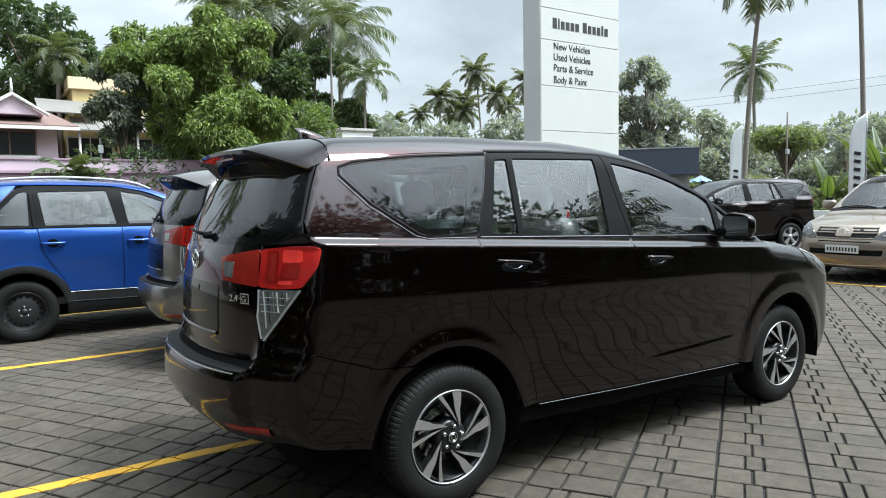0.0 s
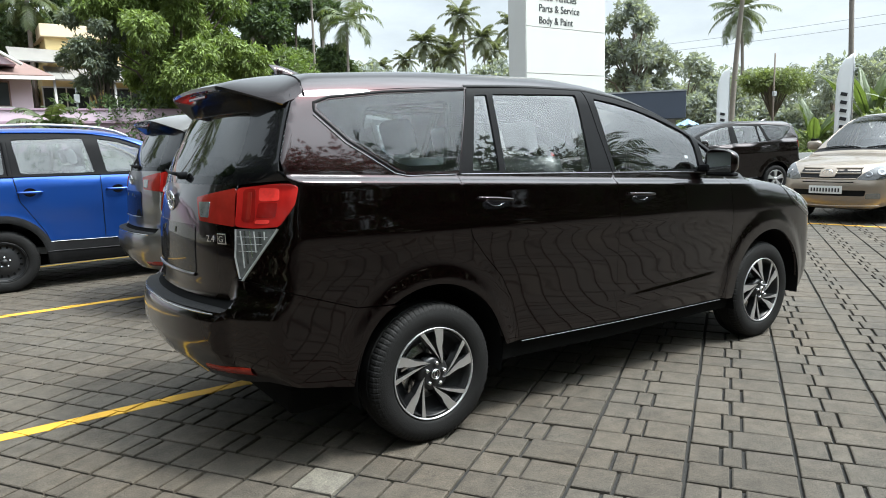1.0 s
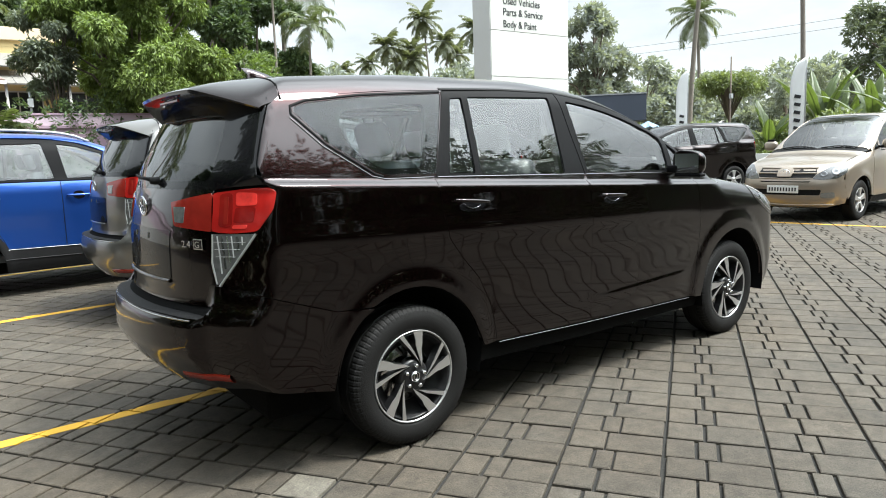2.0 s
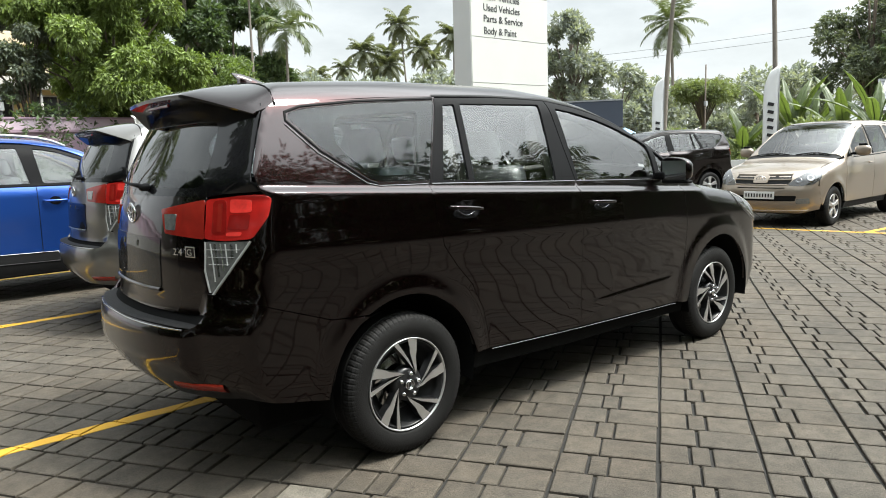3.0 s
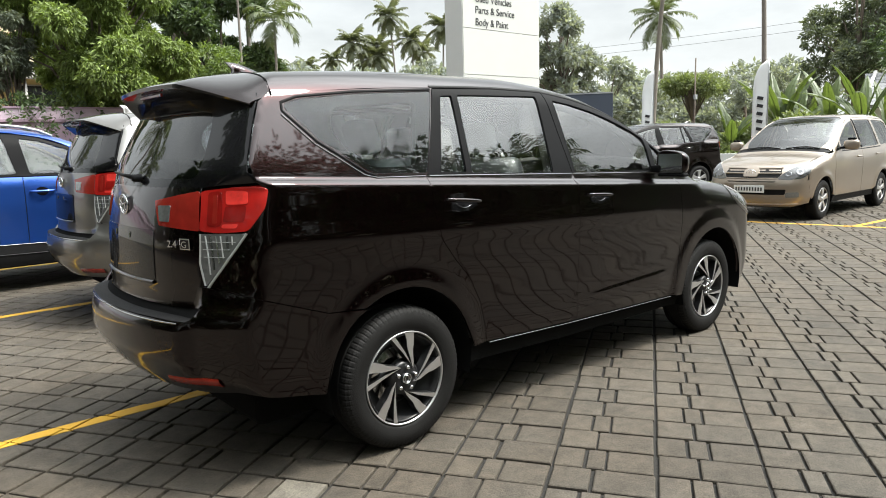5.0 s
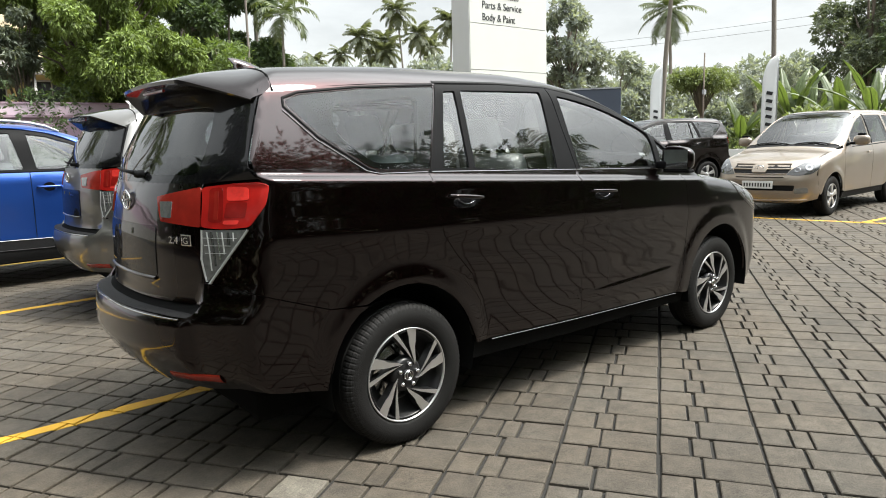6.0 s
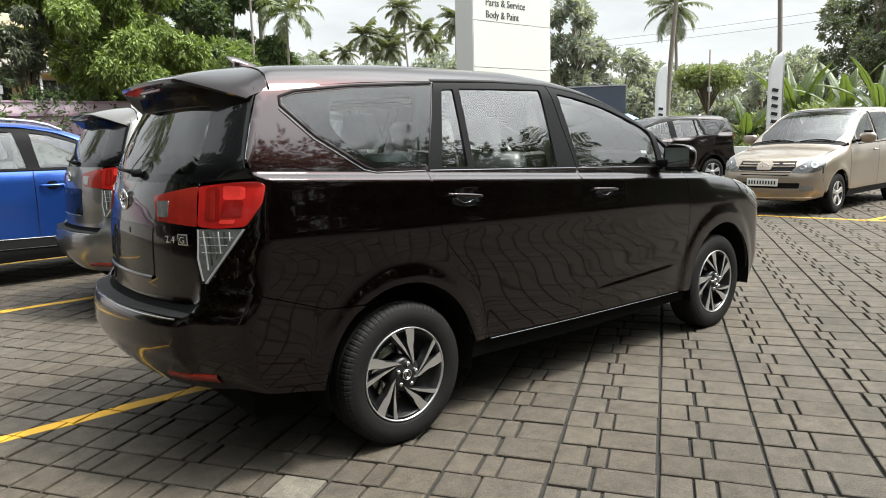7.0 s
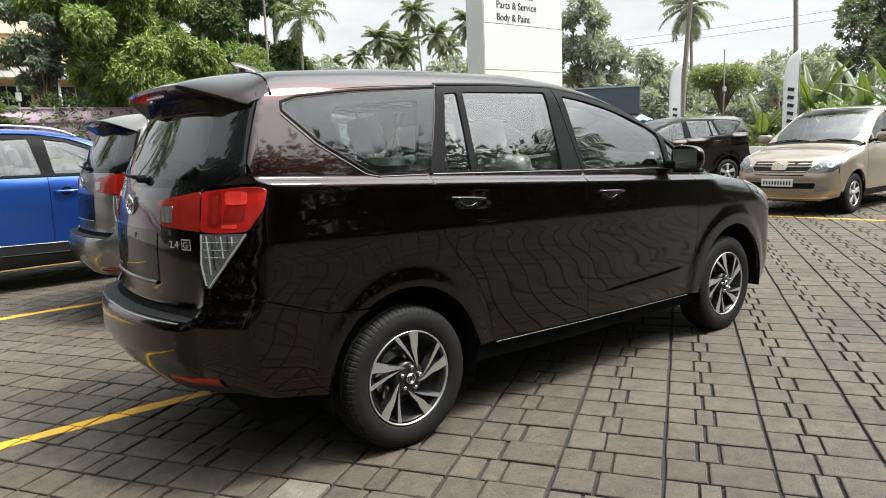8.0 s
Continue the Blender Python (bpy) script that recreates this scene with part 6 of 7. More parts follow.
    panel("rear_glass", S, [(-0.70, 1.12), (-0.62, 1.58), (0.62, 1.58), (0.70, 1.12)], "rear", GLASS_REAR, car, step=0.12, depth=0.003, label="dark rear glass")
    boxed("underbody", (-0.7, 3.25, -0.58, 0.58, 0.20, 0.34), INNER, car, bevel=0.03)
    boxed("cabin_floor", (-0.7, 2.4, -0.78, 0.78, 0.36, 0.43), CABIN, car)
    arch_patch("headliner", S, -0.6, 1.36, lambda x: L(x) + 0.01, 1.1, LINER, car, nu=10, nv=12, lift=-0.03)
    boxed("dashboard", (1.98, 2.36, -0.72, 0.72, 0.82, 1.04), CABIN, car, "dark dashboard", 0.05)
    for y in (-0.37, 0.37):
        make_seat(car, 1.2, y, 0.60)
    make_seat(car, 0.35, 0, 0.62, wide=1.2)
    return car


# ---- the parked cars ----
mpv_main = make_mpv("glossy dark maroon people carrier parked on block paving", PAINT_MAROON)
mpv_main.name = "people_carrier"
mpv_grey = make_mpv("silver grey people carrier parked beside the maroon one", PAINT_SILVER, detailed=False)
mpv_grey.matrix_basis = pose(0.42, 3.28, 0)
mpv_far = copy_thing(mpv_grey, pose(5.25, 4.0, 0, 0, 0, 1.5))
tagged(mpv_far, "silver people carrier parked in the next row")
mpv_dark = make_mpv("dark brown people carrier with bright wheels by the hedge", PAINT_BROWN, wheel="five", detailed=False)
mpv_dark.matrix_basis = pose(14.94, 6.55, 0, 0, 0, 159)
suv = make_suv("bright blue compact car with black steel wheels", PAINT_BLUE)
suv.matrix_basis = pose(-1.49, 5.82, 0)
gold = make_old_mpv("pale gold older people carrier facing the paved aisle", PAINT_GOLD)
gold.matrix_basis = pose(12.91, 1.95, 0, 0, 0, 180)


# ---- plants ----
def leaf_quads(rng, centres, outward, length, width, droop=0.5, spread=0.9):
    """Pointed leaves, one folded quad each, that grow outward from their places."""
    n = len(centres)
    d = outward + rng.normal(0, spread, (n, 3))
    d[:, 2] -= droop
    d /= np.linalg.norm(d, axis=1)[:, None]
    ref = rng.normal(0, 1, (n, 3))
    s = np.cross(d, ref)
    s /= np.maximum(np.linalg.norm(s, axis=1), 1e-6)[:, None]
    up = np.cross(s, d)
    k = rng.uniform(0.7, 1.25, n)[:, None]
    a = centres
    tip = centres + d * length * k
    mid = centres + d * length * k * 0.45
    l = mid + s * width * 0.5 * k + up * width * 0.15
    r = mid - s * width * 0.5 * k + up * width * 0.15
    v = np.stack([a, l, tip, r], 1).reshape(-1, 3)
    f = np.arange(4 * n).reshape(n, 4)
    return v, f


def crown_mesh(rng, blobs, leaves, length, width, droop=0.5, shell=0.35):
    """Leaves in tufts over many uneven clumps (x, y, z, radius)."""
    blobs = np.array(blobs, float)
    w = blobs[:, 3] ** 2
    per = 7
    tufts = leaves // per
    pick = rng.choice(len(blobs), tufts, p=w / w.sum())
    d = rng.normal(0, 1, (tufts, 3))
    d[:, 2] = d[:, 2] * 0.9 + 0.15
    d /= np.linalg.norm(d, axis=1)[:, None]
    rad = blobs[pick, 3] * (1 - shell * rng.random(tufts) ** 1.6) * rng.uniform(0.88, 1.08, tufts)
    c = blobs[pick, :3] + d * rad[:, None] * np.array([1, 1, 0.85])
    cc = np.repeat(c, per, 0) + rng.normal(0, length * 0.25, (tufts * per, 3))
    dd = np.repeat(d, per, 0)
    return leaf_quads(rng, cc, dd, length, width, droop)


def make_tree(name, label, x, y, height, spread, mat, seed, leaves=5000, leaf=(0.22, 0.07), trunk_h=None, clumps=22, lean=(0, 0), bottom=None, group="", droop=0.5, trunk_r=None, square=0.7, keep=None, clump=(0.20, 0.36)):
    rng = np.random.default_rng(seed)
    tree = thing(name, label, "tree", group)
    tree.matrix_basis = pose(x, y, 0)
    th = trunk_h or height * 0.35
    r0 = trunk_r or 0.02 * height + 0.04
    cz0 = bottom if bottom is not None else th * 0.9
    top = Vector((lean[0], lean[1], th))
    tv, tf = tube_data([(0, 0, -0.05), (lean[0] * 0.3 + 0.05, lean[1] * 0.3, th * 0.4), tuple(top), tuple(top + Vector((0.1, 0.05, (height - th) * 0.45)))], [r0 * 1.25, r0, r0 * 0.8, r0 * 0.3], 9)
    V, F = list(tv), list(tf)
    blobs = []
    for i in range(clumps):
        a = rng.uniform(0, 2 * math.pi)
        q = rng.random() ** 0.6
        hh = rng.uniform(0.0, 1.0)
        wide = math.sin(math.pi * min(0.97, 0.18 + 0.74 * hh)) ** square
        rr = spread * q * wide
        rad = rng.uniform(*clump) * spread * (1.05 - 0.35 * hh)
        c = Vector((lean[0] + rr * math.cos(a), lean[1] + rr * math.sin(a), cz0 + (height - cz0) * hh * 0.92 + 0.1))
        c.z = min(c.z, height - rad * 0.7)
        if keep and not keep(c.x, c.y, hh):
            continue
        blobs.append((c.x, c.y, c.z, rad))
        if i < clumps * 0.7:
            mid = top.lerp(c, 0.5) + Vector((0, 0, 0.15 * (c - top).length))
            bv, bf = tube_data([tuple(top * 0.8), tuple(mid), tuple(c)], [r0 * 0.45, r0 * 0.25, r0 * 0.08], 5)
            o = len(V)
            V += bv
            F += [tuple(k + o for k in f) for f in bf]
    arrays("trunk", V, F, BARK, tree, "branching trunk", True)
    v, f = crown_mesh(rng, blobs, leaves, leaf[0], leaf[1], droop)
    arrays("crown", v, f, mat, tree, "leafy crown")
    return tree


def frond_mesh(rng, length, pairs, leaf_len, leaf_w, sag, rise, twist=0.0):
    """A feather leaf that starts at the origin along +x."""
    n = 12
    pts, p, ang = [], Vector((0, 0, 0)), rise
    for i in range(n + 1):
        pts.append(p.copy())
        ang -= sag / n * (0.5 + 1.2 * i / n)
        p = p + Vector((math.cos(ang), 0, math.sin(ang))) * length / n
    rv, rf = tube_data(pts, [0.035 * length / 4 * (1 - 0.85 * i / n) + 0.004 for i in range(n + 1)], 4)
    V, F = list(rv), list(rf)
    for i in range(pairs):
        t = 0.12 + 0.88 * (i + 0.5) / pairs
        k = t * n
        j = min(int(k), n - 1)
        base = pts[j].lerp(pts[j + 1], k - j)
        ax = (pts[j + 1] - pts[j]).normalized()
        L = leaf_len * (0.55 + 0.9 * math.sin(math.pi * min(1, 0.12 + 0.8 * t))) * rng.uniform(0.85, 1.1)
        for s in (-1, 1):
            hang = rng.uniform(0.05, 0.40) + 0.25 * t
            d = (Vector((0, s, 0)) + ax * rng.uniform(0.35, 0.75) + Vector((0, 0, -hang))).normalized()
            w = ax * leaf_w * 0.5
            mid, tip = base + d * L * 0.5 + Vector((0, 0, 0.05 * L)), base + d * L + Vector((0, 0, -0.14 * L))
            o = len(V)
            V += [tuple(base - w * 0.6), tuple(base + w * 0.6), tuple(mid + w), tuple(mid - w), tuple(tip)]
            F += [(o, o + 1, o + 2, o + 3), (o + 3, o + 2, o + 4)]
    return V, F


def make_palm(label, x, y, height, seed, frond=3.6, count=20, pairs=26, lean=(0.4, 0.2), mat=None, name="coconut_palm", trunk=0.15, single=False, leaf_w=0.07, group="", droop=1.0, nuts=True, low=105):
    rng = np.random.default_rng(seed)
    palm = thing(name, label, "palm", group)
    palm.matrix_basis = pose(x, y, 0)
    pts = [(lean[0] * (t ** 1.7), lean[1] * (t ** 1.7), height * t - 0.05) for t in np.linspace(0, 1, 12)]
    rad = [trunk * (1.35 if i == 0 else 1.0 - 0.35 * i / 11) for i in range(12)]
    tube("trunk", pts, rad, PALM_BARK, palm, "slender ringed trunk", 10)
    top = Vector(pts[-1])
    V, F = [], []
    for i in range(count):
        t = i / count
        yaw = i * 2.39996 + rng.uniform(-0.2, 0.2)
        rise = radians(80 - low * t + rng.uniform(-8, 8))
        fv, ff = frond_mesh(rng, frond * rng.uniform(0.85, 1.08), pairs, frond * 0.20, leaf_w, (1.1 + 0.5 * rng.random()) * droop, rise)
        m = Matrix.Translation(top) @ Matrix.Rotation(yaw, 4, "Z")
        fv = [tuple(m @ Vector(v)) for v in fv]
        if single:
            o = len(V)
            V += fv
            F += [tuple(k + o for k in f) for f in ff]
        else:
            arrays("frond", fv, ff, mat or LEAF_PALM, palm)
    if single:
        arrays("crown", V, F, mat or LEAF_PALM, palm, "crown of feather fronds")
    if nuts:
        bm = bmesh.new()
        for k in range(7):
            a = k * 0.9
            bmesh.ops.create_icosphere(bm, subdivisions=1, radius=0.13, matrix=Matrix.Translation(top + Vector((0.25 * math.cos(a), 0.25 * math.sin(a), -0.25 - 0.1 * (k % 3)))))
        part("nut_cluster", bm, LEAF_SHRUB, palm, "cluster of green coconuts", True)
    return palm


def make_banana(label, x, y, height, seed, count=9, size=1.0):
    rng = np.random.default_rng(seed)
    plant = thing("banana_plant", label, "plant", "banana plants by the wall")
    plant.matrix_basis = pose(x, y, 0)
    stem = height * 0.42
    tube("stem", [(0, 0, -0.03), (0.03, 0.02, stem * 0.5), (0.05, 0.0, stem)], [0.13 * size, 0.10 * size, 0.06 * size], LEAF_SHRUB, plant, "fleshy green stem", 8)
    for i in range(count):
        yaw = i * 2.4 + rng.uniform(-0.3, 0.3)
        rise = radians(rng.uniform(52, 88) - 10 * (i / count))
        L = height * rng.uniform(0.50, 0.68)
        sag = rng.uniform(0.3, 1.1)
        n = 10
        p, ang, pts = Vector((0.05, 0, stem * rng.uniform(0.85, 1.0))), rise, []
        for k in range(n + 1):
            pts.append(p.copy())
            ang -= sag / n * (0.3 + 1.4 * k / n)
            p = p + Vector((math.cos(ang), 0, math.sin(ang))) * L / n
        V, F = [], []
        for s in (-1, 1):
            o = len(V)
            for k in range(n + 1):
                t = k / n
                w = 0.24 * size * max(0.0, math.sin(math.pi * min(1, max(0, (t - 0.12) / 0.88)) ** 0.75)) ** 0.7 * rng.uniform(0.82, 1.06) + 0.012
                V += [tuple(pts[k]), tuple(pts[k] + Vector((0, s * w * 0.55, 0.10 * w))), tuple(pts[k] + Vector((0.02 * rng.normal(), s * w, -0.22 * w)))]
            for k in range(n):
                for j in range(2):
                    F.append((o + 3 * k + j, o + 3 * k + 3 + j, o + 3 * k + 4 + j, o + 3 * k + j + 1))
        rv, rf = tube_data(pts, [0.028 * size * (1 - 0.8 * k / n) for k in range(n + 1)], 5)
        o = len(V)
        V += rv
        F += [tuple(q + o for q in f) for f in rf]
        m = Matrix.Rotation(yaw, 4, "Z")
        arrays("leaf", [tuple(m @ Vector(v)) for v in V], F, LEAF_BANANA, plant)
    return plant


def at(az, d):
    """A place d metres from the standpoint at a bearing from +x towards +y."""
    return (-1.8 + d * math.cos(radians(az)), -3.35 + d * math.sin(radians(az)))


# mango tree over the compound wall, with a thicket beside it
make_tree("mango_tree", "broad bright green mango tree behind the wall", *at(75.7, 25), 7.7, 2.9, LEAF_MANGO, 11, leaves=170000, leaf=(0.175, 0.055), clumps=150, bottom=2.5, trunk_h=2.6, square=0.2, droop=1.5, trunk_r=0.16,
          clump=(0.13, 0.24), keep=lambda x, y, h: (h > 0.42 or x > -0.8) and x < 2.3)
make_tree("leafy_tree", "dark leafy tree hanging over the compound wall", *at(80.8, 24.2), 6.4, 1.15, LEAF_MID, 18, leaves=9000, leaf=(0.17, 0.06), clumps=26, bottom=3.5, trunk_r=0.08, droop=1.3, clump=(0.18, 0.32))
make_tree("leafy_tree", "dark leafy tree behind the pink house", *at(86.0, 46), 12.9, 4.0, LEAF_DARK, 12, leaves=40000, leaf=(0.34, 0.17), clumps=44, bottom=4.0, square=0.4)
make_tree("leafy_tree", "dark leafy tree rising beside the yellow building", *at(79.5, 44), 9.6, 3.6, LEAF_DARK, 13, leaves=12000, leaf=(0.34, 0.16), clumps=30, bottom=3.0)
make_tree("leafy_tree", "low green tree beside the mango tree", *at(66.8, 30), 5.6, 1.7, LEAF_SHRUB, 14, leaves=9000, leaf=(0.20, 0.06), clumps=26, bottom=1.6)
make_tree("leafy_tree", "dense dark tree between the palms", *at(66.9, 40), 10.6, 2.9, LEAF_DARK, 15, leaves=24000, leaf=(0.32, 0.14), clumps=28, bottom=3.0)
make_tree("leafy_tree", "tall dense dark tree behind the mango tree", *at(69.6, 47), 13.5, 2.9, LEAF_DARK, 16, leaves=24000, leaf=(0.32, 0.14), clumps=34, bottom=3.0)
make_tree("leafy_tree", "dark slender tree among the palms", *at(64.9, 43), 8.8, 1.9, LEAF_DARK, 17, leaves=14000, leaf=(0.30, 0.13), clumps=30, bottom=2.0)
make_palm("tall coconut palm with drooping fronds behind the mango tree", *at(64.6, 42), 11.6, 21, frond=4.0, count=28, lean=(0.3, 0.3), leaf_w=0.10)
make_palm("coconut palm rising over the mango tree", *at(73.2, 40), 12.0, 22, frond=2.6, count=26, lean=(-0.3, 0.2))
make_palm("coconut palm among the dark trees", *at(70.0, 44), 13.0, 23, frond=4.2, count=28, lean=(0.2, 0.2), leaf_w=0.10)
make_palm("feathery areca palm with yellowing lower fronds", *at(62.6, 37), 7.9, 24, frond=2.1, count=13, pairs=22, lean=(0.1, 0.0), name="areca_palm", trunk=0.09, leaf_w=0.09, droop=1.4, nuts=False)
make_palm("slim areca palm with a short crown", *at(65.2, 34), 10.2, 25, frond=1.9, count=11, pairs=20, lean=(0.05, 0.0), name="areca_palm", trunk=0.07, leaf_w=0.08, droop=1.3, nuts=False)
make_palm("young areca palms in front of the pink house", *at(84.7, 21.6), 2.2, 27, frond=1.15, count=13, pairs=20, lean=(0.05, 0), name="areca_palm", trunk=0.06, leaf_w=0.08, nuts=False)
make_palm("coconut palm in front of the dark tree", *at(85.3, 41), 9.3, 26, frond=1.9, count=17, lean=(0.1, 0.0), leaf_w=0.08, low=125)
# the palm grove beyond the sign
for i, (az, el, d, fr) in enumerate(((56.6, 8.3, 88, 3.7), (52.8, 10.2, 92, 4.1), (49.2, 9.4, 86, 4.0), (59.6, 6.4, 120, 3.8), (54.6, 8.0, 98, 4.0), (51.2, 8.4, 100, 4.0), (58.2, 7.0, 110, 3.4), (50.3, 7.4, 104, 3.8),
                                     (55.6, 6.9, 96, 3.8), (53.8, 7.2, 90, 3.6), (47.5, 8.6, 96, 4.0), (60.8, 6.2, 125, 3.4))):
    make_palm("distant coconut palm in the grove", *at(az, d), 1.45 + d * math.tan(radians(el)), 40 + i, frond=fr * 0.74, count=22, pairs=16, mat=LEAF_PALM_HAZE, single=True, leaf_w=0.24, lean=(0.8 * (-1) ** i, 0.4), group="palms of the grove", nuts=False, droop=0.75, low=125)
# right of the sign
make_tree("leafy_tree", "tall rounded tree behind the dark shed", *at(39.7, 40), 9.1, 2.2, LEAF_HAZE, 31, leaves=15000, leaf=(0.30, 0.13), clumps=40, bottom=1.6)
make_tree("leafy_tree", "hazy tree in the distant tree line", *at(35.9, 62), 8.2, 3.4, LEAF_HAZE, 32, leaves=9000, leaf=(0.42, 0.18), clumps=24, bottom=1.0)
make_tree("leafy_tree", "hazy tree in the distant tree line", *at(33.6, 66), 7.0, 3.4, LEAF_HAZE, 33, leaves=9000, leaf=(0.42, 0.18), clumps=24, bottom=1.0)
make_palm("tall coconut palm with a full round crown", *at(31.65, 72), 13.2, 34, frond=3.3, count=22, pairs=28, low=135, lean=(-0.3, 0.35), trunk=0.19, leaf_w=0.12, droop=0.6)
make_palm("tall leaning coconut palm with its crown high overhead", *at(32.45, 46), 14.6, 35, frond=3.6, count=26, pairs=30, lean=(0.55, -0.75), trunk=0.17, leaf_w=0.10, droop=1.1)
make_palm("tall bare-trunked coconut palm beside the banner", *at(24.45, 27), 13.2, 36, frond=3.8, count=22, lean=(-0.25, 0.55), trunk=0.09, droop=1.2)
make_tree("flat_topped_tree", "low spreading pale green tree behind the cars", *at(29.5, 33), 4.15, 1.32, LEAF_FLAT, 37, leaves=9500, leaf=(0.16, 0.06), clumps=70, bottom=3.25, trunk_h=2.6, square=0.1, clump=(0.16, 0.27), trunk_r=0.07)
make_tree("leafy_tree", "tree with thin foliage beyond the banana plants", *at(25.7, 60), 7.0, 1.6, LEAF_HAZE, 38, leaves=5000, leaf=(0.34, 0.12), clumps=20, bottom=1.6)
make_tree("leafy_tree", "large dark tree over the tiled roof", *at(18.6, 44), 10.6, 2.6, LEAF_MID, 39, leaves=17000, leaf=(0.26, 0.10), clumps=36, bottom=4.4)
make_tree("leafy_tree", "dark tree beside the large one", *at(22.4, 46), 5.2, 1.8, LEAF_HAZE, 40, leaves=7000, leaf=(0.28, 0.10), clumps=24, bottom=1.6)
make_tree("leafy_tree", "dark tree at the edge of the yard", *at(14.0, 42), 8.0, 3.4, LEAF_DARK, 41, leaves=9000, leaf=(0.28, 0.10), clumps=28, bottom=2.0)
make_palm("small distant coconut palm over the hedge", *at(28.6, 110), 9.6, 42, frond=3.0, count=15, pairs=14, mat=LEAF_PALM_HAZE, single=True, leaf_w=0.2, nuts=False)
for i, (az, d, h, sz) in enumerate(((26.7, 26.5, 2.75, 0.8), (23.3, 30, 4.2, 0.85), (22.2, 31, 3.3, 0.75), (20.1, 30, 4.1, 0.85), (18.1, 29, 4.1, 0.85), (21.2, 32, 3.1, 0.7), (16.4, 30, 3.6, 0.8))):
    make_banana("banana plant with broad torn leaves behind the cars", *at(az, d), h, 60 + i, count=7, size=sz)


def make_hedge(name, label, points, height, depth, mat, seed, leaves, leaf, least=0.45):
    """An uneven belt of bushes along a line."""
    rng = np.random.default_rng(seed)
    blobs = []
    for (x0, y0), (x1, y1) in zip(points[:-1], points[1:]):
        n = max(2, int(math.hypot(x1 - x0, y1 - y0) / (height * 0.45)))
        for k in range(n):
            t = (k + rng.random()) / n
            h = height * rng.uniform(least, 1.0)
            for lv in range(2):
                r = h * rng.uniform(0.30, 0.42)
                blobs.append((x0 + (x1 - x0) * t + rng.normal(0, depth), y0 + (y1 - y0) * t + rng.normal(0, depth), max(r * 0.7, h * (0.35 if lv else 0.9) - r * 0.5), r))
    v, f = crown_mesh(rng, blobs, leaves, leaf[0], leaf[1], 0.4, 0.5)
    ob = arrays(name, v, f, mat)
    tagged(ob, label, "bushes", kind="stuff")
    return ob


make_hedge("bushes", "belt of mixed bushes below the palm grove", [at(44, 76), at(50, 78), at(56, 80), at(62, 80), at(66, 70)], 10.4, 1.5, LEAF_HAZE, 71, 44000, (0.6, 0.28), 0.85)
make_hedge("bushes", "green undergrowth behind the parked cars", [at(37, 34), at(33, 32), at(28, 28), at(24, 26), at(18, 25), at(12, 24)], 2.15, 0.8, LEAF_FLAT, 72, 22000, (0.20, 0.08))
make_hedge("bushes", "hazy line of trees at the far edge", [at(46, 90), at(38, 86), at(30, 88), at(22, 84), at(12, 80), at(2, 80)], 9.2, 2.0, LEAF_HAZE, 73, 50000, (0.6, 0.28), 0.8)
make_hedge("bushes", "creepers and shrubs over the compound wall", [at(85.4, 21.9), at(82, 22.8), at(79, 23.3), at(76, 23.6), at(72, 24)], 3.4, 0.3, LEAF_DARK, 74, 8000, (0.16, 0.06))
make_hedge("bushes", "dark trees behind the houses", [at(104, 60), at(95, 58), at(88, 60), at(80, 58), at(72, 56), at(66, 60)], 8.0, 2.0, LEAF_DARK, 75, 26000, (0.5, 0.26))
# trees behind the standpoint, seen in the paint and glass
make_hedge("bushes", "dark belt of trees along the road behind", [(-24, 16), (-18, 4), (-14, -5), (-9, -9.8), (0, -10.6), (7, -10.8), (14, -11.4)], 9.9, 0.4, LEAF_DARK, 76, 340000, (0.13, 0.08), 0.92)
make_hedge("bushes", "lower belt of trees along the road behind", [(15, -12), (22, -11), (30, -8)], 10.4, 0.6, LEAF_DARK, 79, 24000, (0.24, 0.13), 0.72)
make_hedge("bushes", "dense undergrowth along the road behind", [(-24, 15), (-17, 4), (-13.4, -4.6), (-8.6, -9.8), (0, -10.8), (10, -10.8), (18, -10.2), (28, -7.4)], 4.6, 0.5, LEAF_DARK, 78, 36000, (0.36, 0.22))
for i, (x, y, h) in enumerate(((-11, -6.5, 7.5), (-12, 2.5, 8.5), (5.2, -13.8, 9.6), (10.4, -14.2, 10.4), (-5, -12.9, 9.5), (17, -11.2, 9.4), (24, -9.6, 9.6))):
    make_palm("coconut palm along the road behind", x, y, h, 80 + i, frond=2.3, count=18, pairs=26, single=True, leaf_w=0.06, lean=(0.6 * (-1) ** i, 0.3), group="palms along the road")
for i, (az, d, h) in enumerate(((97, 24, 8.5), (103, 26, 8.0))):
    make_palm("coconut palm beyond the parked blue car", *at(az, d), h, 90 + i, frond=3.2, count=18, pairs=24, single=True, leaf_w=0.09, lean=(0.4 * (-1) ** i, 0.3), group="palms beside the yard")
# out of view; added so the right of the rear glass reflects something dark
make_tree("leafy_tree", "unseen tall tree added to darken the rear glass reflection", *at(147, 15), 16.0, 6.6, LEAF_DARK, 95, leaves=60000, leaf=(0.42, 0.24), clumps=60, bottom=2.0, square=0.4)


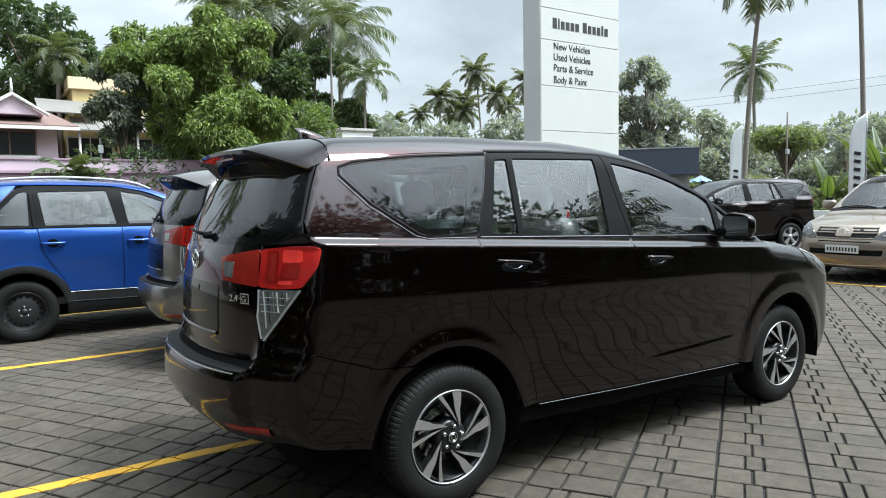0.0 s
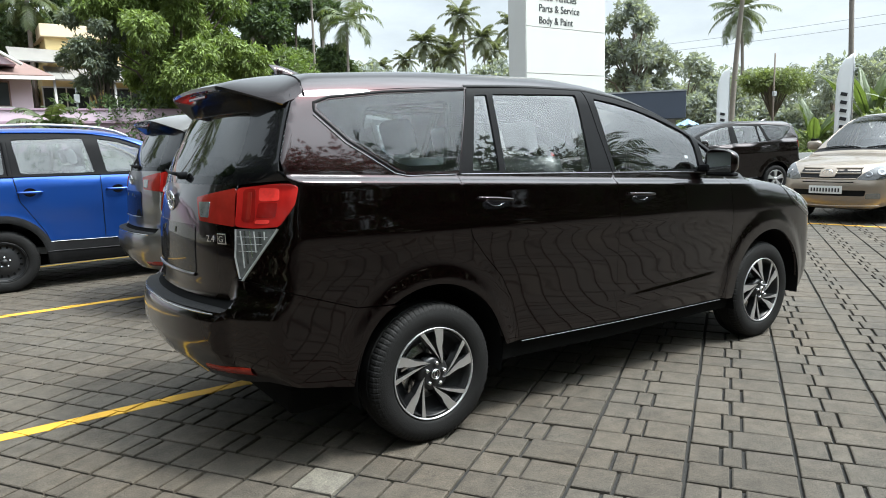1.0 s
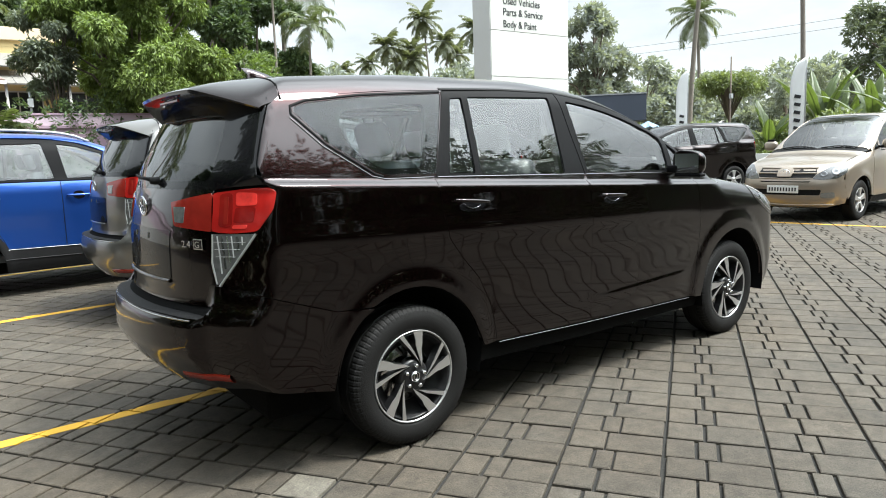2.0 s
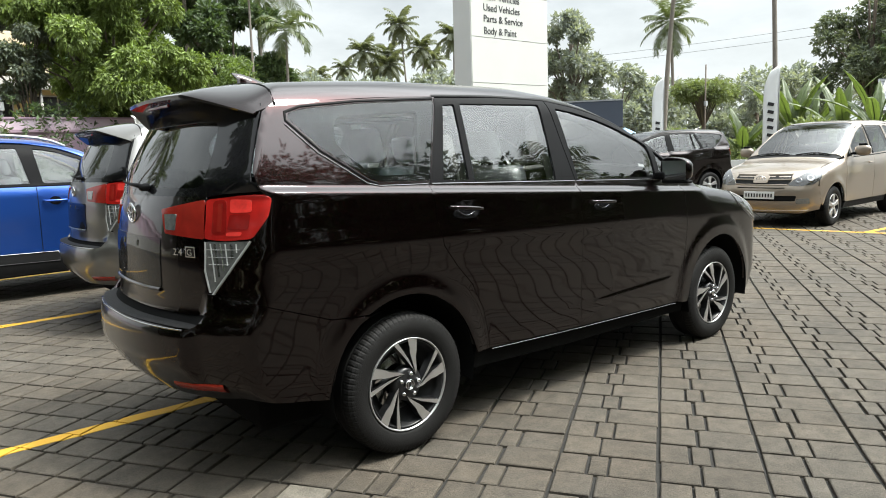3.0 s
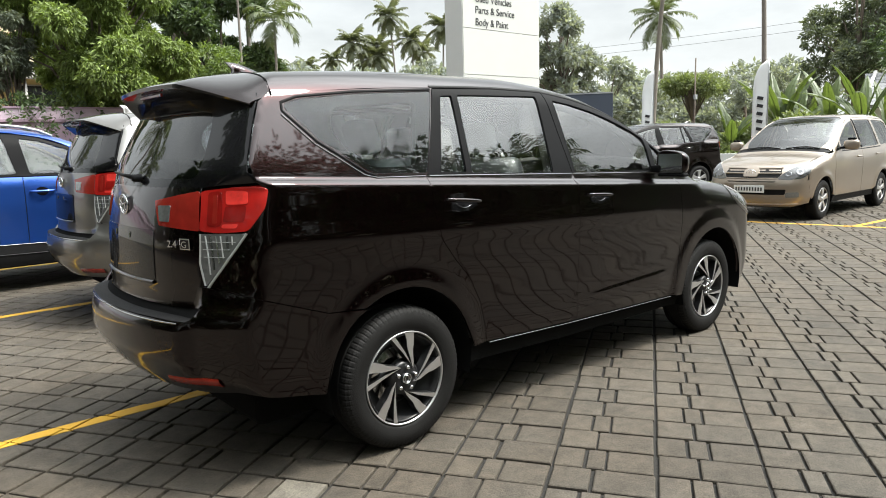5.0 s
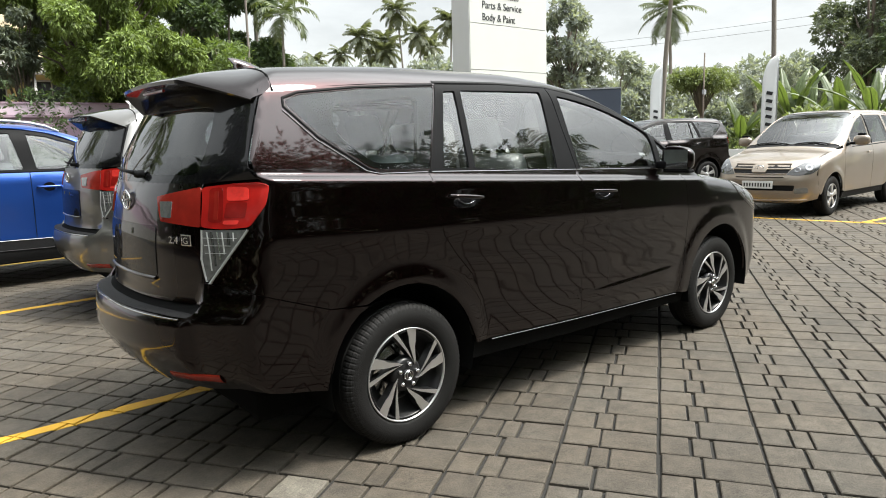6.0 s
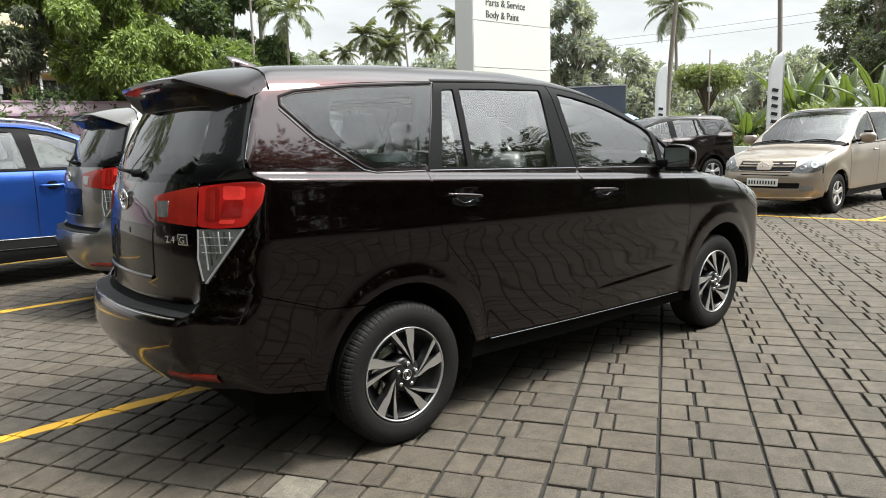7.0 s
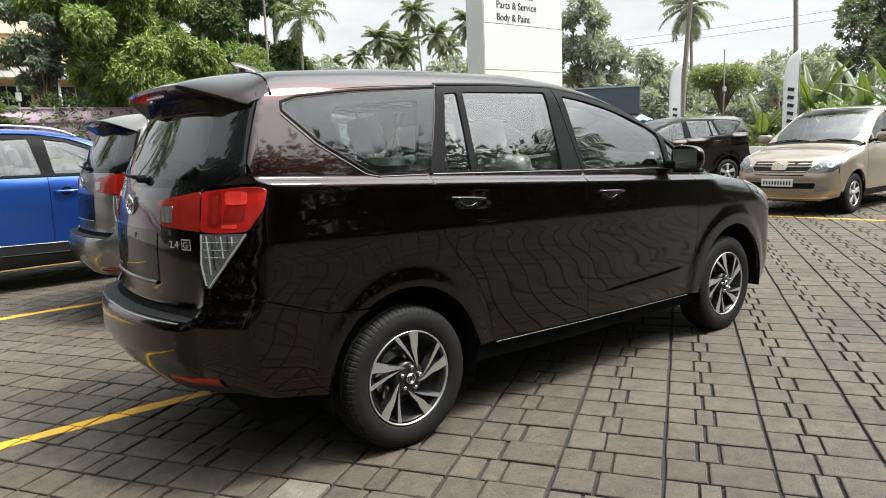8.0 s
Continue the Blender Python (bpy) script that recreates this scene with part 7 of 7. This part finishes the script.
# ---- sign, banners, poles ----
def make_sign():
    sign = thing("sign_pylon", "tall white dealership sign pylon with dark lettering", "sign")
    w, d = 2.05, 0.46
    boxed("core", (0.02, w - 0.02, 0.02, d - 0.02, 0, 8.4), SIGN_SIDE, sign)
    zs = [0.0, 1.01, 1.83, 2.65, 3.47, 4.30, 4.87, 5.70, 6.52, 7.35, 8.4]
    for a, b in zip(zs[:-1], zs[1:]):
        boxed("face_panel", (0.0, w, -0.012, 0.02, a + 0.005, b - 0.005), SIGN_PANEL, sign, "white metal face panel", 0.003)
        boxed("back_panel", (0.0, w, d - 0.02, d + 0.012, a + 0.005, b - 0.005), SIGN_PANEL, sign, "", 0.003)
    boxed("side_panel", (-0.012, 0.02, 0.0, d, 0.0, 8.4), SIGN_SIDE, sign, "grey edge panel")
    boxed("side_panel", (w - 0.02, w + 0.012, 0.0, d, 0.0, 8.4), SIGN_SIDE, sign, "grey edge panel")

    def words(text, z, width, size=0.182, x=0.305):
        data = text_data(text, size, 0.003)
        wide = max(v.co.x for v in data.vertices) - min(v.co.x for v in data.vertices)
        ob = finish("lettering", data, INK, sign, "dark lettering " + text, False)
        ob.matrix_basis = pose(x, -0.016, z, 90, 0, 0) @ Matrix.Diagonal((width / wide, 1, 1, 1))
    words("New Vehicles", 4.140, 0.935)
    words("Used Vehicles", 3.945, 0.945)
    words("Parts & Service", 3.748, 1.02)
    words("Body & Paint", 3.535, 0.85)
    # dealer's name as plain bars
    x = 0.295
    for wd, tall in ((0.100, 1), (0.036, 1), (0.090, 0), (0.090, 0), (0.090, 0), (0.090, 0), (0, 0), (0.100, 1), (0.090, 0), (0.085, 0), (0.090, 0), (0.050, 1), (0.090, 0)):
        if wd:
            boxed("name_bar", (x, x + wd, -0.018, -0.011, 4.52, 4.52 + (0.187 if tall else 0.145)), INK, sign)
        x += wd + 0.034 if wd else 0.070
    return sign


make_sign().matrix_basis = pose(6.775, 6.05, 0)


def make_banner(label, x, y, height, width, yaw, bars):
    ban = thing("feather_banner", label, "banner", "feather banners by the hedge")
    ban.matrix_basis = pose(x, y, 0, 0, 0, yaw)
    tube("pole", [(0, 0, 0), (0, 0, height * 0.86), (0.0, 0, height)], [0.02, 0.014, 0.008], STEEL, ban, "slim metal pole")
    boxed("foot", (-0.25, 0.25, -0.25, 0.25, 0, 0.05), STEEL, ban, "flat steel foot", 0.01)
    n = 20
    V, F = [], []
    for i in range(n + 1):
        t = i / n
        z = 0.55 + (height - 0.6) * t
        wd = width * (1.0 if t < 0.72 else math.sqrt(max(0.0, 1 - ((t - 0.72) / 0.28) ** 2)) * 0.97 + 0.03)
        for k in range(5):
            q = k / 4
            V.append((-wd * q, 0.03 * math.sin(3.0 * q + 5 * t) * q, z))
    for i in range(n):
        for k in range(4):
            F.append((i * 5 + k, i * 5 + k + 1, i * 5 + 6 + k, i * 5 + 5 + k))
    cl = arrays("cloth", V, F, BANNER, ban, "white banner cloth", True)
    cl.modifiers.new("thick", "SOLIDIFY").thickness = 0.006
    for k in range(bars):
        z = 1.35 + k * 0.20
        bm = bmesh.new()
        box(bm, -0.075, 0.075, -0.006, 0.006, -0.042, 0.042, 0, Matrix.Translation((-width * 0.5, -0.045, z)) @ Matrix.Rotation(radians(14), 4, "Y"))
        part("banner_bar", bm, INK, ban)
    return ban


make_banner("white feather banner with dark bars down its length", *at(32.45, 25), 3.73, 0.38, -60, 5)
make_banner("wide white feather banner with dark bars down its length", *at(24.3, 20), 3.38, 0.36, -66, 6)
pole = thing("lamp_pole", "thin grey metal pole behind the cars", "pole")
pole.matrix_basis = pose(*at(29.4, 24), 0)
tube("shaft", [(0, 0, -0.02), (0, 0, 2), (0, 0, 3.9)], [0.032, 0.027, 0.022], BARK, pole)
boxed("bracket", (-0.03, 0.10, -0.04, 0.04, 2.6, 2.75), STEEL, pole, bevel=0.01)
wires = thing("overhead_wires", "two sagging overhead power lines", "cables")
for k in range(2):
    a, b = at(48, 62), at(6, 52)
    pts = []
    for i in range(21):
        t = i / 20
        pts.append((a[0] + (b[0] - a[0]) * t, a[1] + (b[1] - a[1]) * t + 0.4 * k, 8.2 + 0.55 * k + 0.6 * t - 1.1 * 4 * t * (1 - t) * 0.5))
    tube("wire", pts, 0.011, INK, wires, "", 5)


# ---- buildings ----
def make_window(parent, x0, x1, y, z0, z1, face=-1, mat=None):
    """A framed pane set into a wall that faces -y."""
    w = boxed("window", (x0, x1, y - 0.03, y + 0.03, z0, z1), WINDOW_DARK, parent, "dark window pane")
    boxed("window_frame", (x0 - 0.06, x1 + 0.06, y - 0.06, y + 0.02, z1, z1 + 0.07), mat or WHITE_WALL, w)
    boxed("window_sill", (x0 - 0.08, x1 + 0.08, y - 0.10, y + 0.02, z0 - 0.08, z0), mat or WHITE_WALL, w)
    for q in (x0 - 0.06, (x0 + x1) / 2 - 0.02, x1):
        boxed("window_bar", (q, q + 0.06, y - 0.055, y + 0.01, z0, z1), mat or WHITE_WALL, w)
    return w


def slab(name, pts, thick, mat, parent, label=""):
    """A flat roof or slab from its four upper corners."""
    a = [Vector(p) for p in pts]
    n = (a[1] - a[0]).cross(a[2] - a[0]).normalized()
    if n.z < 0:
        n = -n
    V = [tuple(p) for p in a] + [tuple(p - n * thick) for p in a]
    F = [(0, 1, 2, 3), (7, 6, 5, 4), (0, 4, 5, 1), (1, 5, 6, 2), (2, 6, 7, 3), (3, 7, 4, 0)]
    return arrays(name, V, F, mat, parent, label)


pink = thing("pink_house", "pale pink single-storey house with a brown gabled roof", "house")
pink.matrix_basis = pose(*at(91.5, 34), 0.95)
boxed("wall", (-6.0, 3.6, 0, 7, -1.1, 3.95), PINK_WALL, pink, "pale pink plaster wall")
slab("roof", [(-6.6, -0.9, 3.85), (4.36, -0.9, 3.85), (3.2, 3.4, 5.05), (-6.6, 3.4, 5.05)], 0.14, ROOF_BROWN, pink, "brown sloping roof")
slab("roof", [(-6.6, 7.8, 3.85), (4.36, 7.8, 3.85), (3.2, 3.4, 5.05), (-6.6, 3.4, 5.05)], 0.14, ROOF_BROWN, pink, "brown sloping roof")
boxed("fascia", (-6.65, 4.40, -0.98, -0.90, 3.66, 3.80), WHITE_WALL, pink, "white eaves board")
prism("gable", [(0.9, 4.3), (3.1, 4.3), (2.0, 5.05)], -0.5, 2.2, PINK_WALL, pink, "pink gable face")
for a, b in (((0.7, 4.28), (2.0, 5.12)), ((3.3, 4.28), (2.0, 5.12))):
    tube("barge_board", [(a[0], -0.6, a[1]), (b[0], -0.6, b[1])], 0.09, WHITE_WALL, pink, "white barge board", 4)
tube("finial", [(2.0, -0.6, 5.1), (2.0, -0.6, 5.75)], [0.07, 0.03], WHITE_WALL, pink, "white finial", 6)
make_window(pink, 0.9, 2.75, 0.0, 2.65, 3.60, mat=ROOF_BROWN)
boxed("flower_box", (0.7, 2.9, -0.30, -0.02, 2.42, 2.60), WHITE_WALL, pink, "pale window ledge", 0.02)
make_window(pink, -3.6, -1.8, 0.0, 2.65, 3.60, mat=ROOF_BROWN)

yel = thing("yellow_building", "two-storey yellow house with corrugated sheet roofs", "house")
yel.matrix_basis = pose(*at(81.5, 40), 0.95)
boxed("wall", (-2.3, 8.5, 0.0, 6, -1.1, 5.0), YELLOW_WALL, yel, "ochre yellow plaster wall")
boxed("slab_edge", (-1.0, 8.7, -0.35, 6.2, 5.0, 5.28), CREAM_WALL, yel, "cream floor slab edge", 0.02)
boxed("upper_wall", (-1.95, 1.4, 0.4, 5.0, 4.9, 6.45), YELLOW_WALL, yel, "ochre upper storey")
boxed("parapet", (-2.15, 1.6, 0.2, 5.2, 6.42, 7.04), CREAM_WALL, yel, "cream parapet", 0.03)
slab("sheet_roof", [(-3.6, -1.6, 5.02), (-1.0, -1.6, 4.96), (-1.05, 0.3, 5.78), (-3.65, 0.3, 5.86)], 0.06, ROOF_SHEET, yel, "weathered corrugated sheet roof")
slab("veranda_roof", [(-2.2, -2.6, 4.10), (9.0, -2.6, 3.95), (9.0, 0.0, 4.80), (-2.2, 0.0, 4.95)], 0.07, ROOF_SHEET, yel, "weathered veranda roof")
for k in range(22):
    xx = -2.1 + 0.5 * k
    tube("sheet_ridge", [(xx, -2.6, 4.10 - 0.0067 * k), (xx, 0.0, 4.95 - 0.0067 * k)], 0.035, ROOF_SHEET, yel, "", 4)
for k in range(5):
    tube("veranda_post", [(-2.0 + 2.6 * k, -2.3, -1.0), (-2.0 + 2.6 * k, -2.3, 4.05)], 0.06, CONCRETE, yel, "thin veranda post", 6)
# panes made extra wide: their dark colour stands in for the veranda's shade
for x0 in (-2.4, 0.6, 3.6, 6.4):
    make_window(yel, x0 + 0.1, x0 + 2.1, 0.0, 1.9, 3.9, mat=CONCRETE)
boxed("dark_opening", (-0.8, 0.5, 0.33, 0.45, 5.3, 5.95), WINDOW_DARK, yel, "dark upper opening")
box_a = thing("wall_box", "small pale meter box on a pole", "box")
box_a.matrix_basis = pose(*at(82.6, 24), 0)
tube("post", [(0, 0, 0), (0, 0, 3.5)], 0.03, STEEL, box_a)
boxed("cabinet", (-0.07, 0.07, -0.08, 0.08, 3.05, 3.30), BANNER, box_a, "pale metal cabinet", 0.01)
tank = thing("white_shed", "small flat white building behind the trees", "building")
tank.matrix_basis = pose(*at(64.4, 33), 0)
boxed("wall", (0, 1.65, 0, 2.5, 0, 4.72), WHITE_WALL, tank, "white wall")
boxed("cap", (-0.1, 1.75, -0.1, 2.6, 4.72, 4.85), CONCRETE, tank, "", 0.02)
shed = thing("navy_shed", "low building with a dark navy fascia", "building")
shed.matrix_basis = pose(*at(36.2, 26), 0, 0, 0, -48)
boxed("wall", (-6.0, 0.0, 0.4, 4, 0, 2.1), CONCRETE, shed, "shaded wall")
boxed("fascia", (-6.3, 0.3, 0.0, 4.3, 2.1, 3.05), NAVY, shed, "dark navy fascia", 0.02)
boxed("cap_trim", (-6.32, 0.32, -0.02, 4.32, 3.05, 3.10), STEEL, shed)
tarp = thing("garden_umbrella", "pale blue cloth umbrella beside the shed", "umbrella")
tarp.matrix_basis = pose(*at(35.4, 24), 0)
tube("pole", [(0, 0, 0), (0, 0, 2.0)], 0.025, STEEL, tarp)
V = [(0, 0, 2.02)] + [(0.36 * math.cos(a), 0.36 * math.sin(a), 1.84 - 0.05 * (i % 2)) for i, a in enumerate(np.linspace(0, 2 * math.pi, 16, endpoint=False))]
arrays("canopy", V, [(0, i, i % 16 + 1) for i in range(1, 17)], BLUE_TARP, tarp, "pale blue canopy")
tiled = thing("tiled_house", "house with a grey tiled roof behind banana plants", "house")
tiled.matrix_basis = pose(*at(15.6, 36), 0, 0, 0, -70)
boxed("wall", (-1.2, 8.0, 0.5, 6, 0, 2.7), WHITE_WALL, tiled, "white plaster wall")
slab("roof", [(-1.6, -0.3, 2.5), (8.4, -0.3, 2.5), (8.4, 3.2, 4.1), (-1.0, 3.2, 4.1)], 0.10, ROOF_TILE, tiled, "grey tiled roof slope")
for r in range(9):
    for c in range(22):
        t0 = r / 9
        x0 = -1.5 + 0.44 * c
        if x0 > 8:
            continue
        y0, z0 = -0.3 + 3.5 * t0, 2.5 + 1.6 * t0 + 0.02
        boxed("roof_tile", (x0 + 0.02, x0 + 0.42, 0, 0.42, 0, 0.035), ROOF_TILE, tiled.children[1], m=Matrix.Translation((0, y0, z0)) @ Matrix.Rotation(math.atan2(1.6, 3.5) - 0.03, 4, "X"))
tube("verge", [(-1.62, -0.4, 2.52), (-1.05, 3.2, 4.2)], 0.09, WHITE_WALL, tiled, "white verge board", 4)
make_window(tiled, 0.6, 2.0, 0.5, 1.0, 2.1)

# ---- walls that bound the yard ----
w1 = boxed("wall_north", (-26, 9.5, 19.0, 19.22, -0.2, 2.36), MAUVE_WALL)
tagged(w1, "pink plastered compound wall with a coping", "wall", kind="structure")
boxed("coping", (-26, 9.52, 18.93, 19.29, 2.36, 2.43), MAUVE_WALL, w1)
boxed("upper_band", (-26, 9.5, 19.04, 19.18, 2.43, 2.74), PINK_WALL, w1)
boxed("wall_cap", (-26, 9.5, 19.00, 19.22, 2.74, 2.79), MAUVE_WALL, w1)
boxed("plinth", (-26, 9.5, 18.96, 19.0, -0.2, 1.55), CONCRETE, w1)
w2 = boxed("wall_east", (0, 16, -0.1, 0.1, -0.2, 0.85), WHITE_WALL, m=pose(*at(36, 23.5), 0, 0, 0, -61))
tagged(w2, "low whitewashed boundary wall", "wall", kind="structure")


# ---- ground and paving ----
g = arrays("ground", [(-400, -400, -0.028), (400, -400, -0.028), (400, 400, -0.028), (-400, 400, -0.028)], [(0, 1, 2, 3)], SOIL)
tagged(g, "bare soil and thin grass round the yard", "ground", kind="structure")
bed = arrays("pavement", [(-13, -12, -0.016), (26, -12, -0.016), (26, 18.9, -0.016), (-13, 18.9, -0.016)], [(0, 1, 2, 3)], JOINT)
tagged(bed, "grey interlocking concrete block paving", "pavement", kind="structure")

BAND, ROW, TURN = 0.4395, 0.1975, radians(32.5)
EU, EV = Vector((math.cos(TURN), math.sin(TURN))), Vector((-math.sin(TURN), math.cos(TURN)))
V0, U0 = -1.8535, -0.097
SPLITS = ((0.0, 0.48, 0.685, 1.0), (0.0, 0.60, 1.0))


def ground_at(u, v):
    q = EU * u + EV * v
    return (q.x, q.y)


def paver_cells(x0, x1, y0, y1):
    """Outlines of all blocks in a stretch: bands of staggered long and short blocks."""
    cs = [(x, y) for x in (x0, x1) for y in (y0, y1)]
    us = [Vector(c).dot(EU) for c in cs]
    vs = [Vector(c).dot(EV) for c in cs]
    for b in range(int((min(vs) - V0) / BAND) - 1, int((max(vs) - V0) / BAND) + 2):
        phase = b % 2
        va = V0 + b * BAND
        for r in range(int((min(us) - U0) / ROW) - 6, int((max(us) - U0) / ROW) + 6):
            sp = SPLITS[(r + phase) % 2]
            for a, c in zip(sp[:-1], sp[1:]):
                lo, hi = va + a * BAND, va + c * BAND
                lo, hi = lo + (0.0075 if a == 0 else 0.0062), hi - (0.0075 if c == 1 else 0.0062)
                ua, ub = U0 + r * ROW + 0.0052, U0 + (r + 1) * ROW - 0.0052
                quad = [ground_at(ua, lo), ground_at(ub, lo), ground_at(ub, hi), ground_at(ua, hi)]
                cx, cy = sum(p[0] for p in quad) / 4, sum(p[1] for p in quad) / 4
                if x0 <= cx < x1 and y0 <= cy < y1:
                    yield (b, r, a), cx, cy, quad


def block_mesh(quad, rise, soft=0.006, deep=0.022):
    """A block with a worn, rounded upper edge."""
    q = [Vector((p[0], p[1], 0)) for p in quad]
    c = sum(q, Vector()) / 4
    top = [p + (c - p).normalized() * soft * 1.5 + Vector((0, 0, rise)) for p in q]
    mid = [p + (c - p).normalized() * soft * 0.35 + Vector((0, 0, rise - soft * 0.55)) for p in q]
    low = [p + Vector((0, 0, rise - deep)) for p in q]
    V = [tuple(v) for v in top + mid + low]
    F = [(0, 1, 2, 3)]
    for k in range(4):
        j = (k + 1) % 4
        F += [(k, 4 + k, 4 + j, j), (4 + k, 8 + k, 8 + j, 4 + j)]
    return V, F


NEAR = (-1.25, 2.55, -2.95, 0.05)
rngp = random.Random(5)
shared = {}
far_v, far_f = [], []
count = 0
lines = []
for name, p, q, label in (("yellow_line", (-4.5, 0.520), (4.6, 0.600), ""), ("yellow_line", (-4.5, 3.720), (4.6, 3.800), ""),
                          ("yellow_line", (8.75, 4.2), (9.62, -0.35), ""), ("yellow_line", (9.47, 0.40), (14.2, 0.02), ""), ("yellow_line", (-4.5, 6.6), (4.6, 7.0), "")):
    a, b = Vector(p), Vector(q)
    t = (b - a).normalized()
    n = Vector((-t.y, t.x)) * 0.046
    lines.append((name, a, b, t, n, [], []))


def clip(poly, p, n):
    """The part of a polygon on the inner side of a line."""
    out = []
    for i in range(len(poly)):
        a, b = poly[i - 1], poly[i]
        da, db = (a - p).dot(n), (b - p).dot(n)
        if (da >= 0) != (db >= 0):
            out.append(a.lerp(b, da / (da - db)))
        if db >= 0:
            out.append(b)
    return out


for key, cx, cy, quad in paver_cells(-9, 25, -9, 18.6):
    rise = rngp.uniform(-0.0022, 0.0022)
    jit = rngp.uniform(-0.0025, 0.0025)
    if NEAR[0] <= cx < NEAR[1] and NEAR[2] <= cy < NEAR[3] and count < 300:
        size = key[2]
        local = [(p[0] - cx, p[1] - cy) for p in quad]
        k = (round(size, 3), (round(math.dist(quad[0], quad[3]), 3)))
        if k not in shared:
            V, F = block_mesh(local, 0.0)
            data = bpy.data.meshes.new("paver")
            data.from_pydata(V, [], F)
            data.materials.append(PAVER)
            shared[k] = data
        mesh = shared[k]
        if math.dist((cx, cy), (-0.55, -0.86)) < 0.11:
            mesh = shared[k].copy()
            mesh.materials.clear()
            mesh.materials.append(PAVER_PALE)
        ob = new("paver", mesh)
        ob.parent = bed
        ob.matrix_basis = pose(cx + jit, cy - jit, rise, rngp.uniform(-0.4, 0.4), rngp.uniform(-0.4, 0.4), rngp.uniform(-0.5, 0.5))
        count += 1
    else:
        V, F = block_mesh([(p[0] + jit, p[1] - jit) for p in quad], rise)
        if math.hypot(cx + 1.8, cy + 3.3) > 13:
            V = V[:4] + V[8:]
            F = [(0, 1, 2, 3)] + [(k, 4 + k, 4 + (k + 1) % 4, (k + 1) % 4) for k in range(4)]
        o = len(far_v)
        far_v += V
        far_f += [tuple(i + o for i in f) for f in F]
    for name, a, b, t, n, lv, lf in lines:
        c = Vector((cx, cy))
        if abs((c - a).dot(n.normalized())) < 0.35 and -0.3 < (c - a).dot(t) < (b - a).length + 0.3:
            m = Vector((cx, cy))
            pl = [Vector(p) + (m - Vector(p)).normalized() * -0.002 for p in quad]
            wob = n * (1 + rngp.uniform(-0.10, 0.10))
            for pt, nn in ((a - wob, n), (a + wob, -n), (a, t), (b, -t)):
                pl = clip(pl, pt, nn.normalized())
                if len(pl) < 3:
                    break
            if len(pl) >= 3:
                o = len(lv)
                lv += [(p.x, p.y, rise + 0.0022) for p in pl] + [(p.x, p.y, rise - 0.004) for p in pl]
                k = len(pl)
                lf.append(tuple(range(o, o + k)))
                lf += [(o + i, o + k + i, o + k + (i + 1) % k, o + (i + 1) % k) for i in range(k)]
rest = arrays("paver_field", far_v, far_f, PAVER_FAR, bed)
tagged(rest, "grey concrete paving blocks", kind="stuff")
for name, a, b, t, n, lv, lf in lines:
    if lv:
        ob = arrays(name, lv, lf, YELLOW, bed, "worn yellow parking line")
